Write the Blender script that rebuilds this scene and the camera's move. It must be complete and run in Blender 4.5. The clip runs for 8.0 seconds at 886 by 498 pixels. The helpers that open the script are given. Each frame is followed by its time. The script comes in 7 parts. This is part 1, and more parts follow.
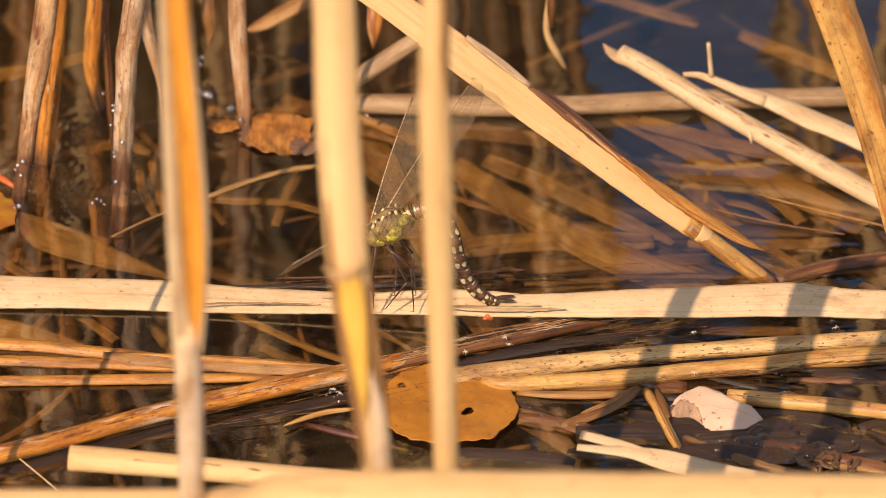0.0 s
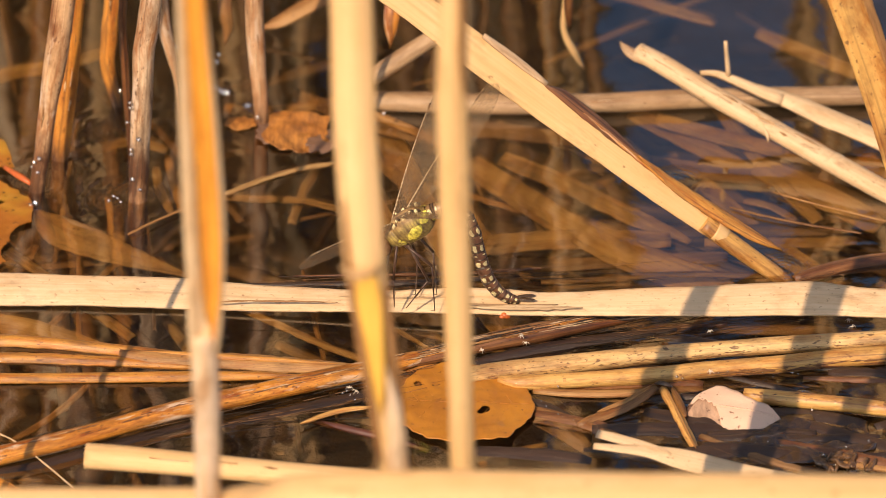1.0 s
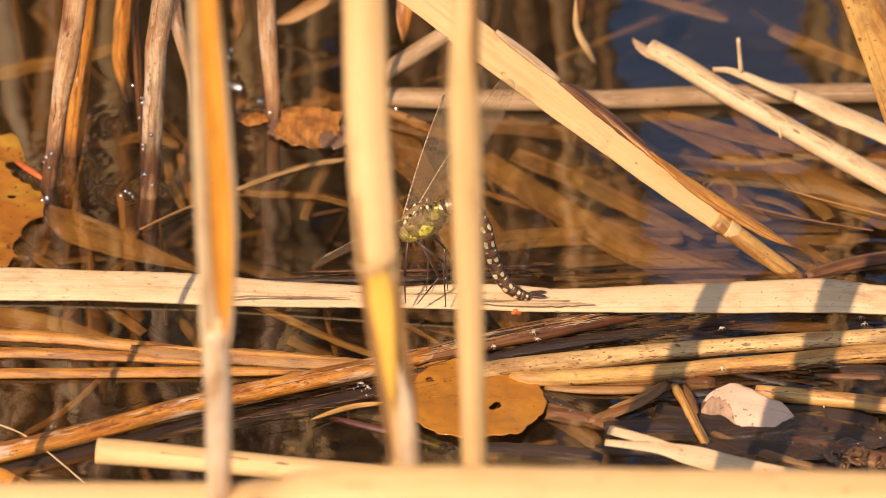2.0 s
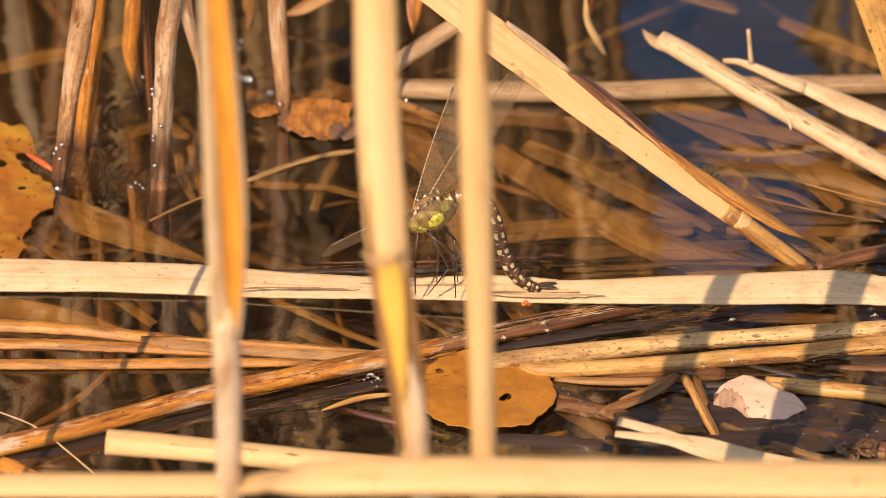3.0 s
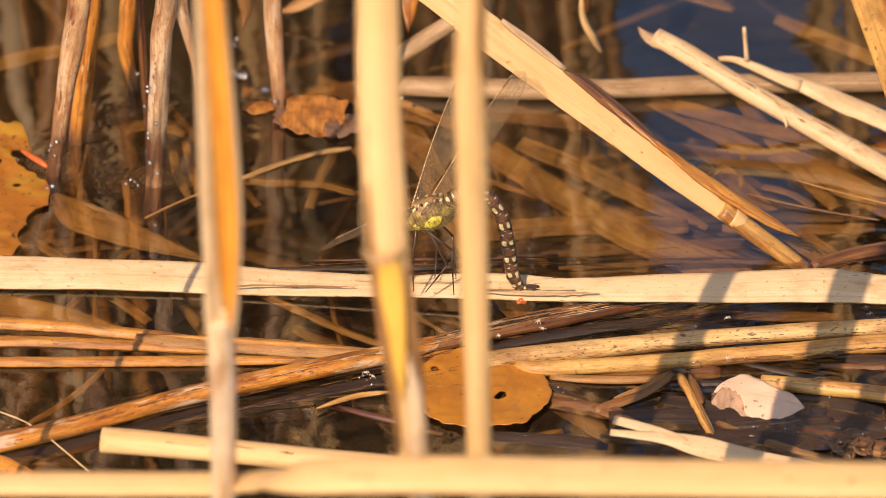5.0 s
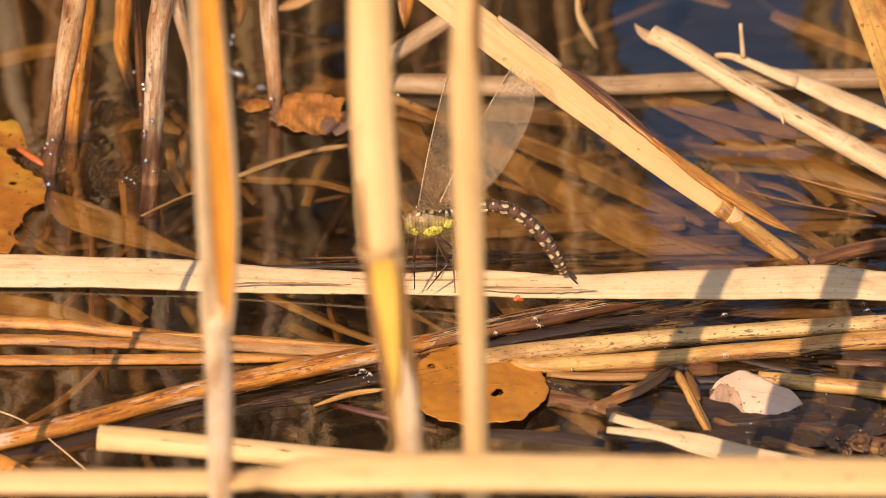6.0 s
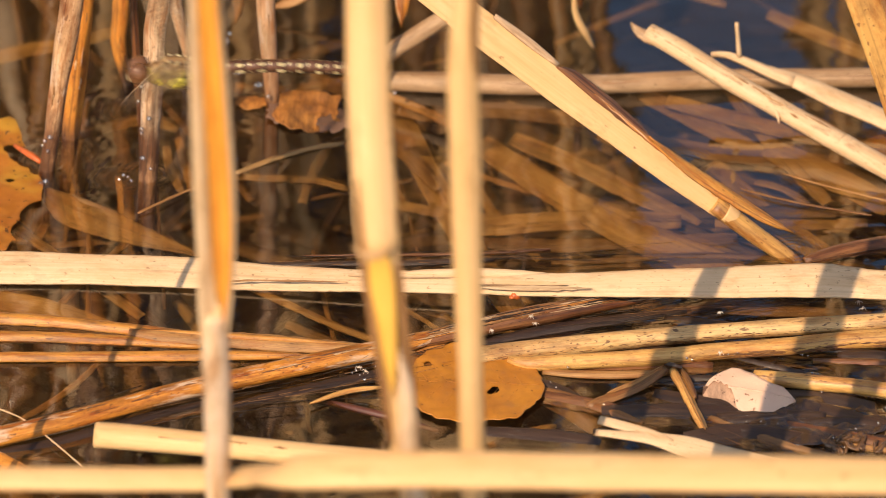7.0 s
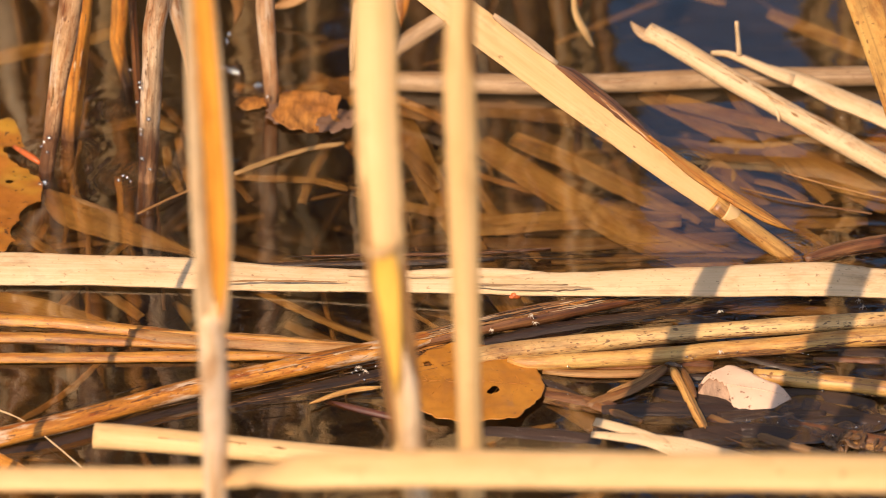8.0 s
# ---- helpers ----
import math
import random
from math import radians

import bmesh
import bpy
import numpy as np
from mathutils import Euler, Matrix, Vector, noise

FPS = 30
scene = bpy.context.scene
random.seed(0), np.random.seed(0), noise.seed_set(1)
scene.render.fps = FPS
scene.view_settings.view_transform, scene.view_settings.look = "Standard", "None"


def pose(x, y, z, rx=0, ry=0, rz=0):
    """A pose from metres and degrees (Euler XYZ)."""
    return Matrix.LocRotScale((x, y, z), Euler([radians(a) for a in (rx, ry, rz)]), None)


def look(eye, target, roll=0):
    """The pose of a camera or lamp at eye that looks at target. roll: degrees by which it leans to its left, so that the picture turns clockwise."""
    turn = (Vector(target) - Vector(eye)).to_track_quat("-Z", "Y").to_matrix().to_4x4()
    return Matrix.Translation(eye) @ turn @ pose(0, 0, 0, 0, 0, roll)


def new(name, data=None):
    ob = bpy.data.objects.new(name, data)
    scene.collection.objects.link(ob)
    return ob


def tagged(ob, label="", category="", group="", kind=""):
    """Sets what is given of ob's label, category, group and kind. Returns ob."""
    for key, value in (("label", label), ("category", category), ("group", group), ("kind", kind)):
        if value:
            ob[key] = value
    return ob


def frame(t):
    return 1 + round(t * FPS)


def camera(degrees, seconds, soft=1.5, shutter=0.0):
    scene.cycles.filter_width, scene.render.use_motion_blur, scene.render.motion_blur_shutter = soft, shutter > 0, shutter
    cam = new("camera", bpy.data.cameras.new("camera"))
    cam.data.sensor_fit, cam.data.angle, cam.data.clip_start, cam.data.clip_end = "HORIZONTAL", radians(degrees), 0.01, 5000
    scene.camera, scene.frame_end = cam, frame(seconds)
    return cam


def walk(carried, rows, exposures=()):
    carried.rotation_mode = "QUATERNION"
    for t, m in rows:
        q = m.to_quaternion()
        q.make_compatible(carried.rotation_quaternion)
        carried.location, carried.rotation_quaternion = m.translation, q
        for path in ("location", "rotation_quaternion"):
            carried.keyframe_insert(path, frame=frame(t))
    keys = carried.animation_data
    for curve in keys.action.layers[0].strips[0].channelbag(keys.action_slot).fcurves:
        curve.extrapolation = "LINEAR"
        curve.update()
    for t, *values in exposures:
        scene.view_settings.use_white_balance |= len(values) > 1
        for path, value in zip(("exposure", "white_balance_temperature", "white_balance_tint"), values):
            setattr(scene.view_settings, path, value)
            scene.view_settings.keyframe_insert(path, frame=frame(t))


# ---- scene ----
cam = camera(5.79, 8.0, soft=0.85, shutter=0.06)
cam.data.dof.use_dof, cam.data.dof.focus_distance, cam.data.dof.aperture_fstop = True, 2.46, 18.0
walk(cam, [
    (0, look((0.00164, -2.12487, 1.32556), (0.01159, -0.00153, 0.00597), -0.157)),
    (0.5, look((0.00088, -2.12384, 1.32603), (0.00839, -0.00123, 0.00524), -0.159)),
    (1, look((0.00113, -2.12296, 1.32693), (0.00685, -0.00103, 0.00505), -0.107)),
    (1.5, look((0.00085, -2.12194, 1.32601), (0.00562, -0.00000, 0.00413), -0.018)),
    (3, look((0.00117, -2.12241, 1.32500), (0.00057, -0.00166, 0.00120), -0.014)),
    (3.5, look((0.00000, -2.12012, 1.32480), (0.00000, 0.00000, 0.00000), 0.000)),
    (4, look((-0.00158, -2.12084, 1.32421), (0.00048, -0.00025, 0.00016), 0.042)),
    (4.5, look((0.00019, -2.12044, 1.32572), (0.00090, -0.00105, -0.00024), 0.106)),
    (6, look((0.00164, -2.11829, 1.32403), (0.00289, 0.00098, -0.00212), -0.047)),
    (6.5, look((0.00218, -2.11940, 1.32226), (0.00350, 0.00099, -0.00211), -0.032)),
    (7, look((0.00005, -2.12179, 1.32722), (0.00396, -0.00330, -0.00017), 0.114)),
    (7.5, look((0.00215, -2.12175, 1.32278), (0.00478, -0.00139, -0.00164), 0.025)),
    (8, look((0.00486, -2.12034, 1.32412), (0.00399, -0.00089, -0.00175), -0.128)),
], exposures=[(0.0, 0.0), (1.5, 0.09), (3.5, 0.1), (8.0, 0.12)])

# ---- daylight ----
SUN_AZ, SUN_EL = 206.0, 41.0
world = bpy.data.worlds.new("sky")
scene.world = world
world.use_nodes = True
sky = world.node_tree.nodes.new("ShaderNodeTexSky")
sky.sky_type, sky.sun_disc = "NISHITA", False
sky.dust_density, sky.ozone_density = 1.5, 1.0
sky.sun_elevation, sky.sun_rotation = radians(SUN_EL), radians(SUN_AZ)
world.node_tree.nodes["Background"].inputs["Strength"].default_value = 0.11
world.node_tree.links.new(sky.outputs[0], world.node_tree.nodes["Background"].inputs["Color"])
sun = new("sun", bpy.data.lights.new("sun", "SUN"))
sun.data.energy, sun.data.angle, sun.data.color = 4.5, radians(0.27), (1.0, 0.735, 0.49)
sun_from = Vector((math.sin(radians(SUN_AZ)) * math.cos(radians(SUN_EL)), math.cos(radians(SUN_AZ)) * math.cos(radians(SUN_EL)), math.sin(radians(SUN_EL))))
sun.matrix_world = look(sun_from * 10, (0, 0, 0))

MM = 0.001


# ---- materials ----
class Nodes:
    """A short way to write node trees."""

    def __init__(self, name):
        self.mat = bpy.data.materials.new(name)
        self.mat.use_nodes = True
        self.tree = self.mat.node_tree
        self.bsdf = self.tree.nodes["Principled BSDF"]
        self.out = self.tree.nodes["Material Output"]

    def add(self, kind, **values):
        node = self.tree.nodes.new("ShaderNode" + kind)
        for key, value in values.items():
            node.inputs[key.replace("_", " ")].default_value = value
        return node

    def link(self, a, b):
        self.tree.links.new(a, b)

    def ramp(self, source, *stops):
        node = self.add("ValToRGB")
        el = node.color_ramp.elements
        el[0].position, el[0].color = stops[0][0], (*stops[0][1], 1)
        el[1].position, el[1].color = stops[-1][0], (*stops[-1][1], 1)
        for place, colour in stops[1:-1]:
            el.new(place).color = (*colour, 1)
        self.link(source, node.inputs["Fac"])
        return node.outputs["Color"]

    def fac(self, source, low, high):
        node = self.add("MapRange")
        node.inputs["From Min"].default_value, node.inputs["From Max"].default_value = low, high
        self.link(source, node.inputs["Value"])
        return node.outputs["Result"]

    def mix(self, fac, a, b, blend="MIX"):
        node = self.add("Mix")
        node.data_type, node.blend_type = "RGBA", blend
        for index, value in ((0, fac), (6, a), (7, b)):
            if isinstance(value, (int, float)):
                node.inputs[index].default_value = value
            elif isinstance(value, tuple):
                node.inputs[index].default_value = (*value, 1)
            else:
                self.link(value, node.inputs[index])
        return node.outputs[2]

    def noise(self, vector, scale, detail=4.0, rough=0.6):
        node = self.add("TexNoise", Scale=scale, Detail=detail, Roughness=rough)
        self.link(vector, node.inputs["Vector"])
        return node.outputs["Fac"]

    def scaled(self, vector, x, y, z, shift=None):
        node = self.add("Mapping")
        node.inputs["Scale"].default_value = (x, y, z)
        self.link(vector, node.inputs["Vector"])
        if shift is not None:
            self.link(shift, node.inputs["Location"])
        return node.outputs["Vector"]

    def bump(self, height, strength, distance):
        node = self.add("Bump", Strength=strength, Distance=distance)
        self.link(height, node.inputs["Height"])
        self.link(node.outputs["Normal"], self.bsdf.inputs["Normal"])


def straw(name, light, mid, dark, stain=0.35, speck=0.5, rough=0.55, wet=0.0, streak=0.4, flake=0.0, foot=0.0, mottle=0.5, warm=(0.72, 0.46, 0.24)):
    """Dry or wet plant fibre: streaks along the blade, blotches, dark specks. Colours are base colours.
    flake: whitish peeling skin; mottle: weather stains that tint by warm; foot: millimetres over the water up to which a standing stem is soaked dark."""
    n = Nodes(name)
    uv = n.add("UVMap").outputs["UV"]
    info = n.add("ObjectInfo")
    shift = n.add("CombineXYZ")
    n.link(info.outputs["Random"], shift.inputs["X"])
    n.link(info.outputs["Random"], shift.inputs["Y"])
    big = n.add("VectorMath")
    big.operation = "SCALE"
    big.inputs["Scale"].default_value = 37.0
    n.link(shift.outputs[0], big.inputs[0])
    off = big.outputs[0]
    fibre = n.noise(n.scaled(uv, 1700, 22, 1, off), 1.0, 6.0, 0.7)
    coarse = n.noise(n.scaled(uv, 420, 9, 1, off), 1.0, 4.0, 0.6)
    lines = n.noise(n.scaled(uv, 1100, 7, 1, off), 1.0, 3.0, 0.5)
    blotch = n.noise(n.scaled(uv, 150, 55, 1, off), 1.0, 6.0, 0.66)
    wash = n.noise(n.scaled(uv, 40, 18, 1, off), 1.0, 3.0, 0.5)
    fine = n.noise(n.scaled(uv, 900, 500, 1, off), 1.0, 3.0, 0.6)
    dots = n.noise(n.scaled(uv, 420, 260, 1, off), 1.0, 2.0, 0.5)
    deep = tuple(c * 0.8 for c in mid)
    tone = n.mix(0.5, n.ramp(fibre, (0.28, deep), (0.45, mid), (0.62, light)), n.ramp(coarse, (0.3, mid), (0.62, light)))
    tone = n.mix(n.ramp(wash, (0.35, (0.0, 0.0, 0.0)), (0.7, (0.55, 0.55, 0.55))), tone, mid)
    tone = n.mix(n.ramp(lines, (0.56, (0, 0, 0)), (0.70, (streak, streak, streak))), tone, dark)
    tone = n.mix(n.ramp(blotch, (0.62 - stain * 0.35, (0, 0, 0)), (0.86 - stain * 0.25, (0.9, 0.9, 0.9))), tone, dark)
    cloud = n.noise(n.scaled(uv, 210, 46, 3.1, off), 1.0, 7.0, 0.72)
    tone = n.mix(n.ramp(cloud, (0.46, (0, 0, 0)), (0.62, (mottle,) * 3)), tone, warm, "MULTIPLY")
    if flake:
        pale = n.ramp(n.noise(n.scaled(uv, 130, 34, 1.7, off), 1.0, 5.0, 0.7), (0.60 - 0.1 * flake, (0, 0, 0)), (0.66 - 0.08 * flake, (0.85, 0.85, 0.85)))
        tone = n.mix(pale, tone, (0.66, 0.50, 0.36))
    spots = n.ramp(fine, (0.66 - 0.04 * speck, (0, 0, 0)), (0.72 - 0.03 * speck, (1, 1, 1)))
    tone = n.mix(spots, tone, n.mix(0.75 * min(1.0, speck), tone, dark))
    tone = n.mix(n.ramp(dots, (0.72 - 0.03 * speck, (0, 0, 0)), (0.75 - 0.03 * speck, (0.8, 0.8, 0.8))), tone, dark)
    n.link(n.ramp(fibre, (0.3, (rough * 0.8,) * 3), (0.7, (min(1.0, rough * 1.25),) * 3)), n.bsdf.inputs["Roughness"])
    n.bsdf.inputs["Coat Weight"].default_value = wet
    n.bsdf.inputs["Coat Roughness"].default_value = 0.06 if wet > 0.5 else 0.12
    if foot:
        where = n.add("SeparateXYZ")
        n.link(n.add("NewGeometry").outputs["Position"], where.inputs[0])
        edge = n.add("Math")
        edge.operation = "MULTIPLY_ADD"
        n.link(blotch, edge.inputs[0])
        edge.inputs[1].default_value = -0.022
        n.link(where.outputs["Z"], edge.inputs[2])
        soaked = n.fac(edge.outputs[0], foot * 0.001 - 0.011 + 0.004, foot * 0.001 - 0.011 - 0.006)
        murk = n.ramp(fibre, (0.3, (0.03, 0.014, 0.008)), (0.62, (0.17, 0.07, 0.026)))
        murk = n.mix(n.ramp(cloud, (0.50, (0, 0, 0)), (0.64, (0.85, 0.85, 0.85))), murk, (0.50, 0.27, 0.13))
        tone = n.mix(soaked, tone, murk)
        n.link(n.mix(soaked, (wet,) * 3, (0.8, 0.8, 0.8)), n.bsdf.inputs["Coat Weight"])
    n.link(tone, n.bsdf.inputs["Base Color"])
    n.bump(n.mix(0.35, fibre, blotch), 0.6, 0.0003)
    if wet or foot:
        film = n.add("Bump", Strength=1.0, Distance=0.0014 if wet > 0.5 else 0.0006)
        n.link(n.noise(n.scaled(uv, 700, 260, 1, off), 1.0, 3.0, 0.6), film.inputs["Height"])
        n.link(film.outputs[0], n.bsdf.inputs["Coat Normal"])
    return n.mat


def leaf_mat(name, light, mid, dark, rough=0.45, wet=0.3, spots=0.5, green=None, grain=0.0):
    """A fallen leaf: mottled blade with small dark spots."""
    n = Nodes(name)
    co = n.add("TexCoord").outputs["Object"]
    a, b, c = n.noise(co, 70, 5), n.noise(co, 260, 5, 0.7), n.noise(co, 420, 2)
    tone = n.mix(b, n.ramp(a, (0.35, mid), (0.62, light)), mid)
    tone = n.mix(n.ramp(b, (0.62, (0, 0, 0)), (0.78, (1, 1, 1))), tone, dark)
    if grain:
        streaks = n.noise(n.scaled(co, 420, 120, 300), 1.0, 6, 0.75)
        tone = n.mix(n.ramp(streaks, (0.40, (grain,) * 3), (0.60, (0, 0, 0))), tone, dark)
    if green:
        where = n.add("SeparateXYZ")
        n.link(co, where.inputs[0])
        tone = n.mix(n.ramp(n.noise(co, 45, 3), (0.52, (0, 0, 0)), (0.66, (1, 1, 1))), tone, green)
    tone = n.mix(n.ramp(c, (0.70 - 0.06 * spots, (0, 0, 0)), (0.74 - 0.06 * spots, (1, 1, 1))), tone, dark)
    n.link(tone, n.bsdf.inputs["Base Color"])
    n.bsdf.inputs["Roughness"].default_value = rough
    n.bsdf.inputs["Coat Weight"].default_value = wet
    n.bsdf.inputs["Coat Roughness"].default_value = 0.15
    n.bump(n.mix(0.5, a, b), 0.5, 0.0006)
    return n.mat


def plain(name, colour, rough=0.5, wet=0.0, vary=0.3, scale=400.0):
    n = Nodes(name)
    co = n.add("TexCoord").outputs["Object"]
    a = n.noise(co, scale, 4)
    dark = tuple(c * (1 - vary) for c in colour)
    lite = tuple(min(1.0, c * (1 + vary)) for c in colour)
    n.link(n.ramp(a, (0.3, dark), (0.7, lite)), n.bsdf.inputs["Base Color"])
    n.bsdf.inputs["Roughness"].default_value = rough
    n.bsdf.inputs["Coat Weight"].default_value = wet
    n.bump(a, 0.3, 0.0002)
    return n.mat


STRAW = straw("dry_straw", (0.80, 0.55, 0.28), (0.68, 0.43, 0.18), (0.32, 0.17, 0.06), 0.12, 0.35, streak=0.25, mottle=0.25, warm=(0.86, 0.70, 0.48))
CREAM = straw("cream_straw", (0.76, 0.58, 0.37), (0.65, 0.46, 0.26), (0.30, 0.17, 0.08), 0.22, 0.95, streak=0.35, mottle=0.45, warm=(0.80, 0.63, 0.44))
# worn straw, darkened to hold the shade over the fallen reed behind
SHADED_WORN = straw("shaded_worn_straw", (0.54, 0.37, 0.22), (0.37, 0.235, 0.12), (0.15, 0.08, 0.035), 0.5, 1.0, streak=0.7, mottle=0.6, warm=(0.66, 0.52, 0.40))
SPECKLED = straw("speckled_straw", (0.82, 0.58, 0.28), (0.68, 0.43, 0.16), (0.10, 0.045, 0.02), 0.5, 1.9, 0.5, 0.15, streak=0.6, mottle=0.6)
GOLD = straw("golden_straw", (0.78, 0.49, 0.16), (0.61, 0.33, 0.085), (0.16, 0.06, 0.02), 0.45, 1.2, 0.42, 0.3, streak=0.7, mottle=0.7, warm=(0.62, 0.34, 0.14))
TAWNY = straw("tawny_straw", (0.72, 0.37, 0.075), (0.52, 0.215, 0.025), (0.11, 0.042, 0.012), 0.55, 1.4, 0.42, 0.4, streak=1.0, mottle=0.7, warm=(0.64, 0.34, 0.10))
AMBER = straw("amber_groove", (0.84, 0.40, 0.05), (0.72, 0.29, 0.025), (0.34, 0.12, 0.01), 0.2, 0.3, streak=0.6, mottle=0.5)
YELLOW = straw("yellow_sheath", (0.86, 0.54, 0.11), (0.78, 0.43, 0.06), (0.45, 0.20, 0.03), 0.1, 0.2, streak=0.45, mottle=0.3)
ASH = straw("weathered_stem", (0.74, 0.56, 0.38), (0.52, 0.36, 0.20), (0.14, 0.075, 0.035), 0.5, 1.0, streak=0.6, flake=0.3)
PALE_STEM = straw("pale_mottled_stem", (0.82, 0.66, 0.47), (0.68, 0.50, 0.31), (0.24, 0.12, 0.05), 0.45, 1.2, streak=0.5, flake=0.8, mottle=0.8, warm=(0.72, 0.52, 0.34))
FOOT_LOW = straw("soaked_foot_stem", (0.72, 0.48, 0.29), (0.54, 0.32, 0.17), (0.18, 0.09, 0.04), 0.45, 1.1, streak=0.6, foot=8, mottle=0.8, flake=0.3)
FOOT_MID = straw("half_soaked_stem", (0.76, 0.52, 0.31), (0.58, 0.34, 0.16), (0.13, 0.05, 0.02), 0.6, 1.4, streak=0.8, flake=0.5, foot=18, mottle=0.9, warm=(0.55, 0.30, 0.13))
FOOT_HIGH = straw("dark_foot_stem", (0.76, 0.57, 0.38), (0.56, 0.37, 0.21), (0.10, 0.045, 0.02), 0.6, 1.4, streak=0.8, flake=0.5, foot=19, mottle=0.9, warm=(0.55, 0.30, 0.14))
ORANGE_STEM = straw("orange_stem", (0.78, 0.38, 0.07), (0.60, 0.23, 0.03), (0.14, 0.05, 0.015), 0.45, 1.0, streak=0.7, foot=6, mottle=0.7, warm=(0.55, 0.28, 0.10))
RUST = straw("rust_stem", (0.78, 0.37, 0.06), (0.58, 0.21, 0.02), (0.09, 0.03, 0.01), 0.55, 1.5, 0.38, 0.5, streak=0.7, flake=0.75, mottle=0.9, warm=(0.45, 0.22, 0.08))
UMBER = straw("wet_umber", (0.34, 0.15, 0.05), (0.15, 0.06, 0.02), (0.022, 0.010, 0.006), 0.5, 1.0, 0.4, 0.5, streak=1.0, mottle=0.9)
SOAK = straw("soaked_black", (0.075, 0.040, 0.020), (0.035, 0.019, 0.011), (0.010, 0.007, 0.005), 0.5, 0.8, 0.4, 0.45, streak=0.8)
TAN = straw("tan_strip", (0.54, 0.31, 0.11), (0.36, 0.18, 0.055), (0.10, 0.045, 0.015), 0.5, 1.0, streak=0.8, mottle=0.8)
SOGGY = straw("soggy_strip", (0.40, 0.21, 0.07), (0.24, 0.11, 0.032), (0.05, 0.022, 0.010), 0.5, 1.0, 0.4, 0.35, streak=1.0, mottle=0.9)
SUNKEN = straw("sunken_strip", (0.50, 0.315, 0.12), (0.34, 0.195, 0.065), (0.11, 0.055, 0.022), 0.5, 0.9, streak=0.6, mottle=0.6)
SUNKEN_DARK = straw("sunken_dark_strip", (0.32, 0.18, 0.075), (0.18, 0.095, 0.036), (0.06, 0.03, 0.014), 0.5, 0.8, streak=0.6)
DRIED = straw("greyed_straw", (0.66, 0.50, 0.32), (0.52, 0.37, 0.21), (0.20, 0.11, 0.05), 0.4, 1.2, streak=0.6, mottle=0.8, warm=(0.70, 0.60, 0.46))
BROWN_EDGE = straw("brown_edge", (0.44, 0.24, 0.09), (0.30, 0.15, 0.05), (0.12, 0.05, 0.02), 0.5, 0.8)
JOINT = straw("stem_joint", (0.62, 0.42, 0.22), (0.48, 0.30, 0.13), (0.20, 0.10, 0.04), 0.4, 0.8)


# ---- builders ----
def link_mesh(name, bm, mat, smooth=True):
    mesh = bpy.data.meshes.new(name)
    bm.normal_update()
    bm.to_mesh(mesh)
    bm.free()
    mesh.materials.append(mat)
    if smooth:
        mesh.polygons.foreach_set("use_smooth", [True] * len(mesh.polygons))
    return new(name, mesh)


def part(name, bm, mat, parent, label="", smooth=True):
    ob = link_mesh(name, bm, mat, smooth)
    ob.parent = parent
    return tagged(ob, label)


def spline(rows, step):
    """Smooth rows (x, y, z, width, ...) through the given ones, about step apart."""
    rows = [np.array(r, float) for r in rows]
    ext = [2 * rows[0] - rows[1], *rows, 2 * rows[-1] - rows[-2]]
    out = []
    for i in range(1, len(ext) - 2):
        p0, p1, p2, p3 = ext[i - 1:i + 3]
        count = max(1, int(np.linalg.norm((p2 - p1)[:3]) / step))
        for k in range(count):
            u = k / count
            out.append(0.5 * (2 * p1 + (p2 - p0) * u + (2 * p0 - 5 * p1 + 4 * p2 - p3) * u * u + (3 * p1 - p0 - 3 * p2 + p3) * u ** 3))
    out.append(rows[-1])
    return np.array(out)


FACE = (0.0, -0.45, 0.89)


def section(kind, thick, bend):
    """Cross-section points (across from -0.5 to 0.5 of the width, up in mm) round the outline, and how many of them lie on the top."""
    if kind == "tube":
        ring = [(0.5 * math.cos(a), thick * 0.5 * math.sin(a)) for a in [2 * math.pi * i / 14 for i in range(14)]]
        return ring
    across = [-0.5, -0.44, -0.3, -0.15, 0.0, 0.15, 0.3, 0.44, 0.5]
    if kind == "channel":
        lift = {0.0: -1.0, 0.15: -0.82, 0.3: 0.1, 0.44: 0.35, 0.5: 0.0}
        top = [(a, bend * lift[abs(a)]) for a in across]
    else:
        top = [(a, bend * (0.25 - a * a) * 4 - bend) for a in across]
    return top + [(a, u - thick) for a, u in reversed(top)]


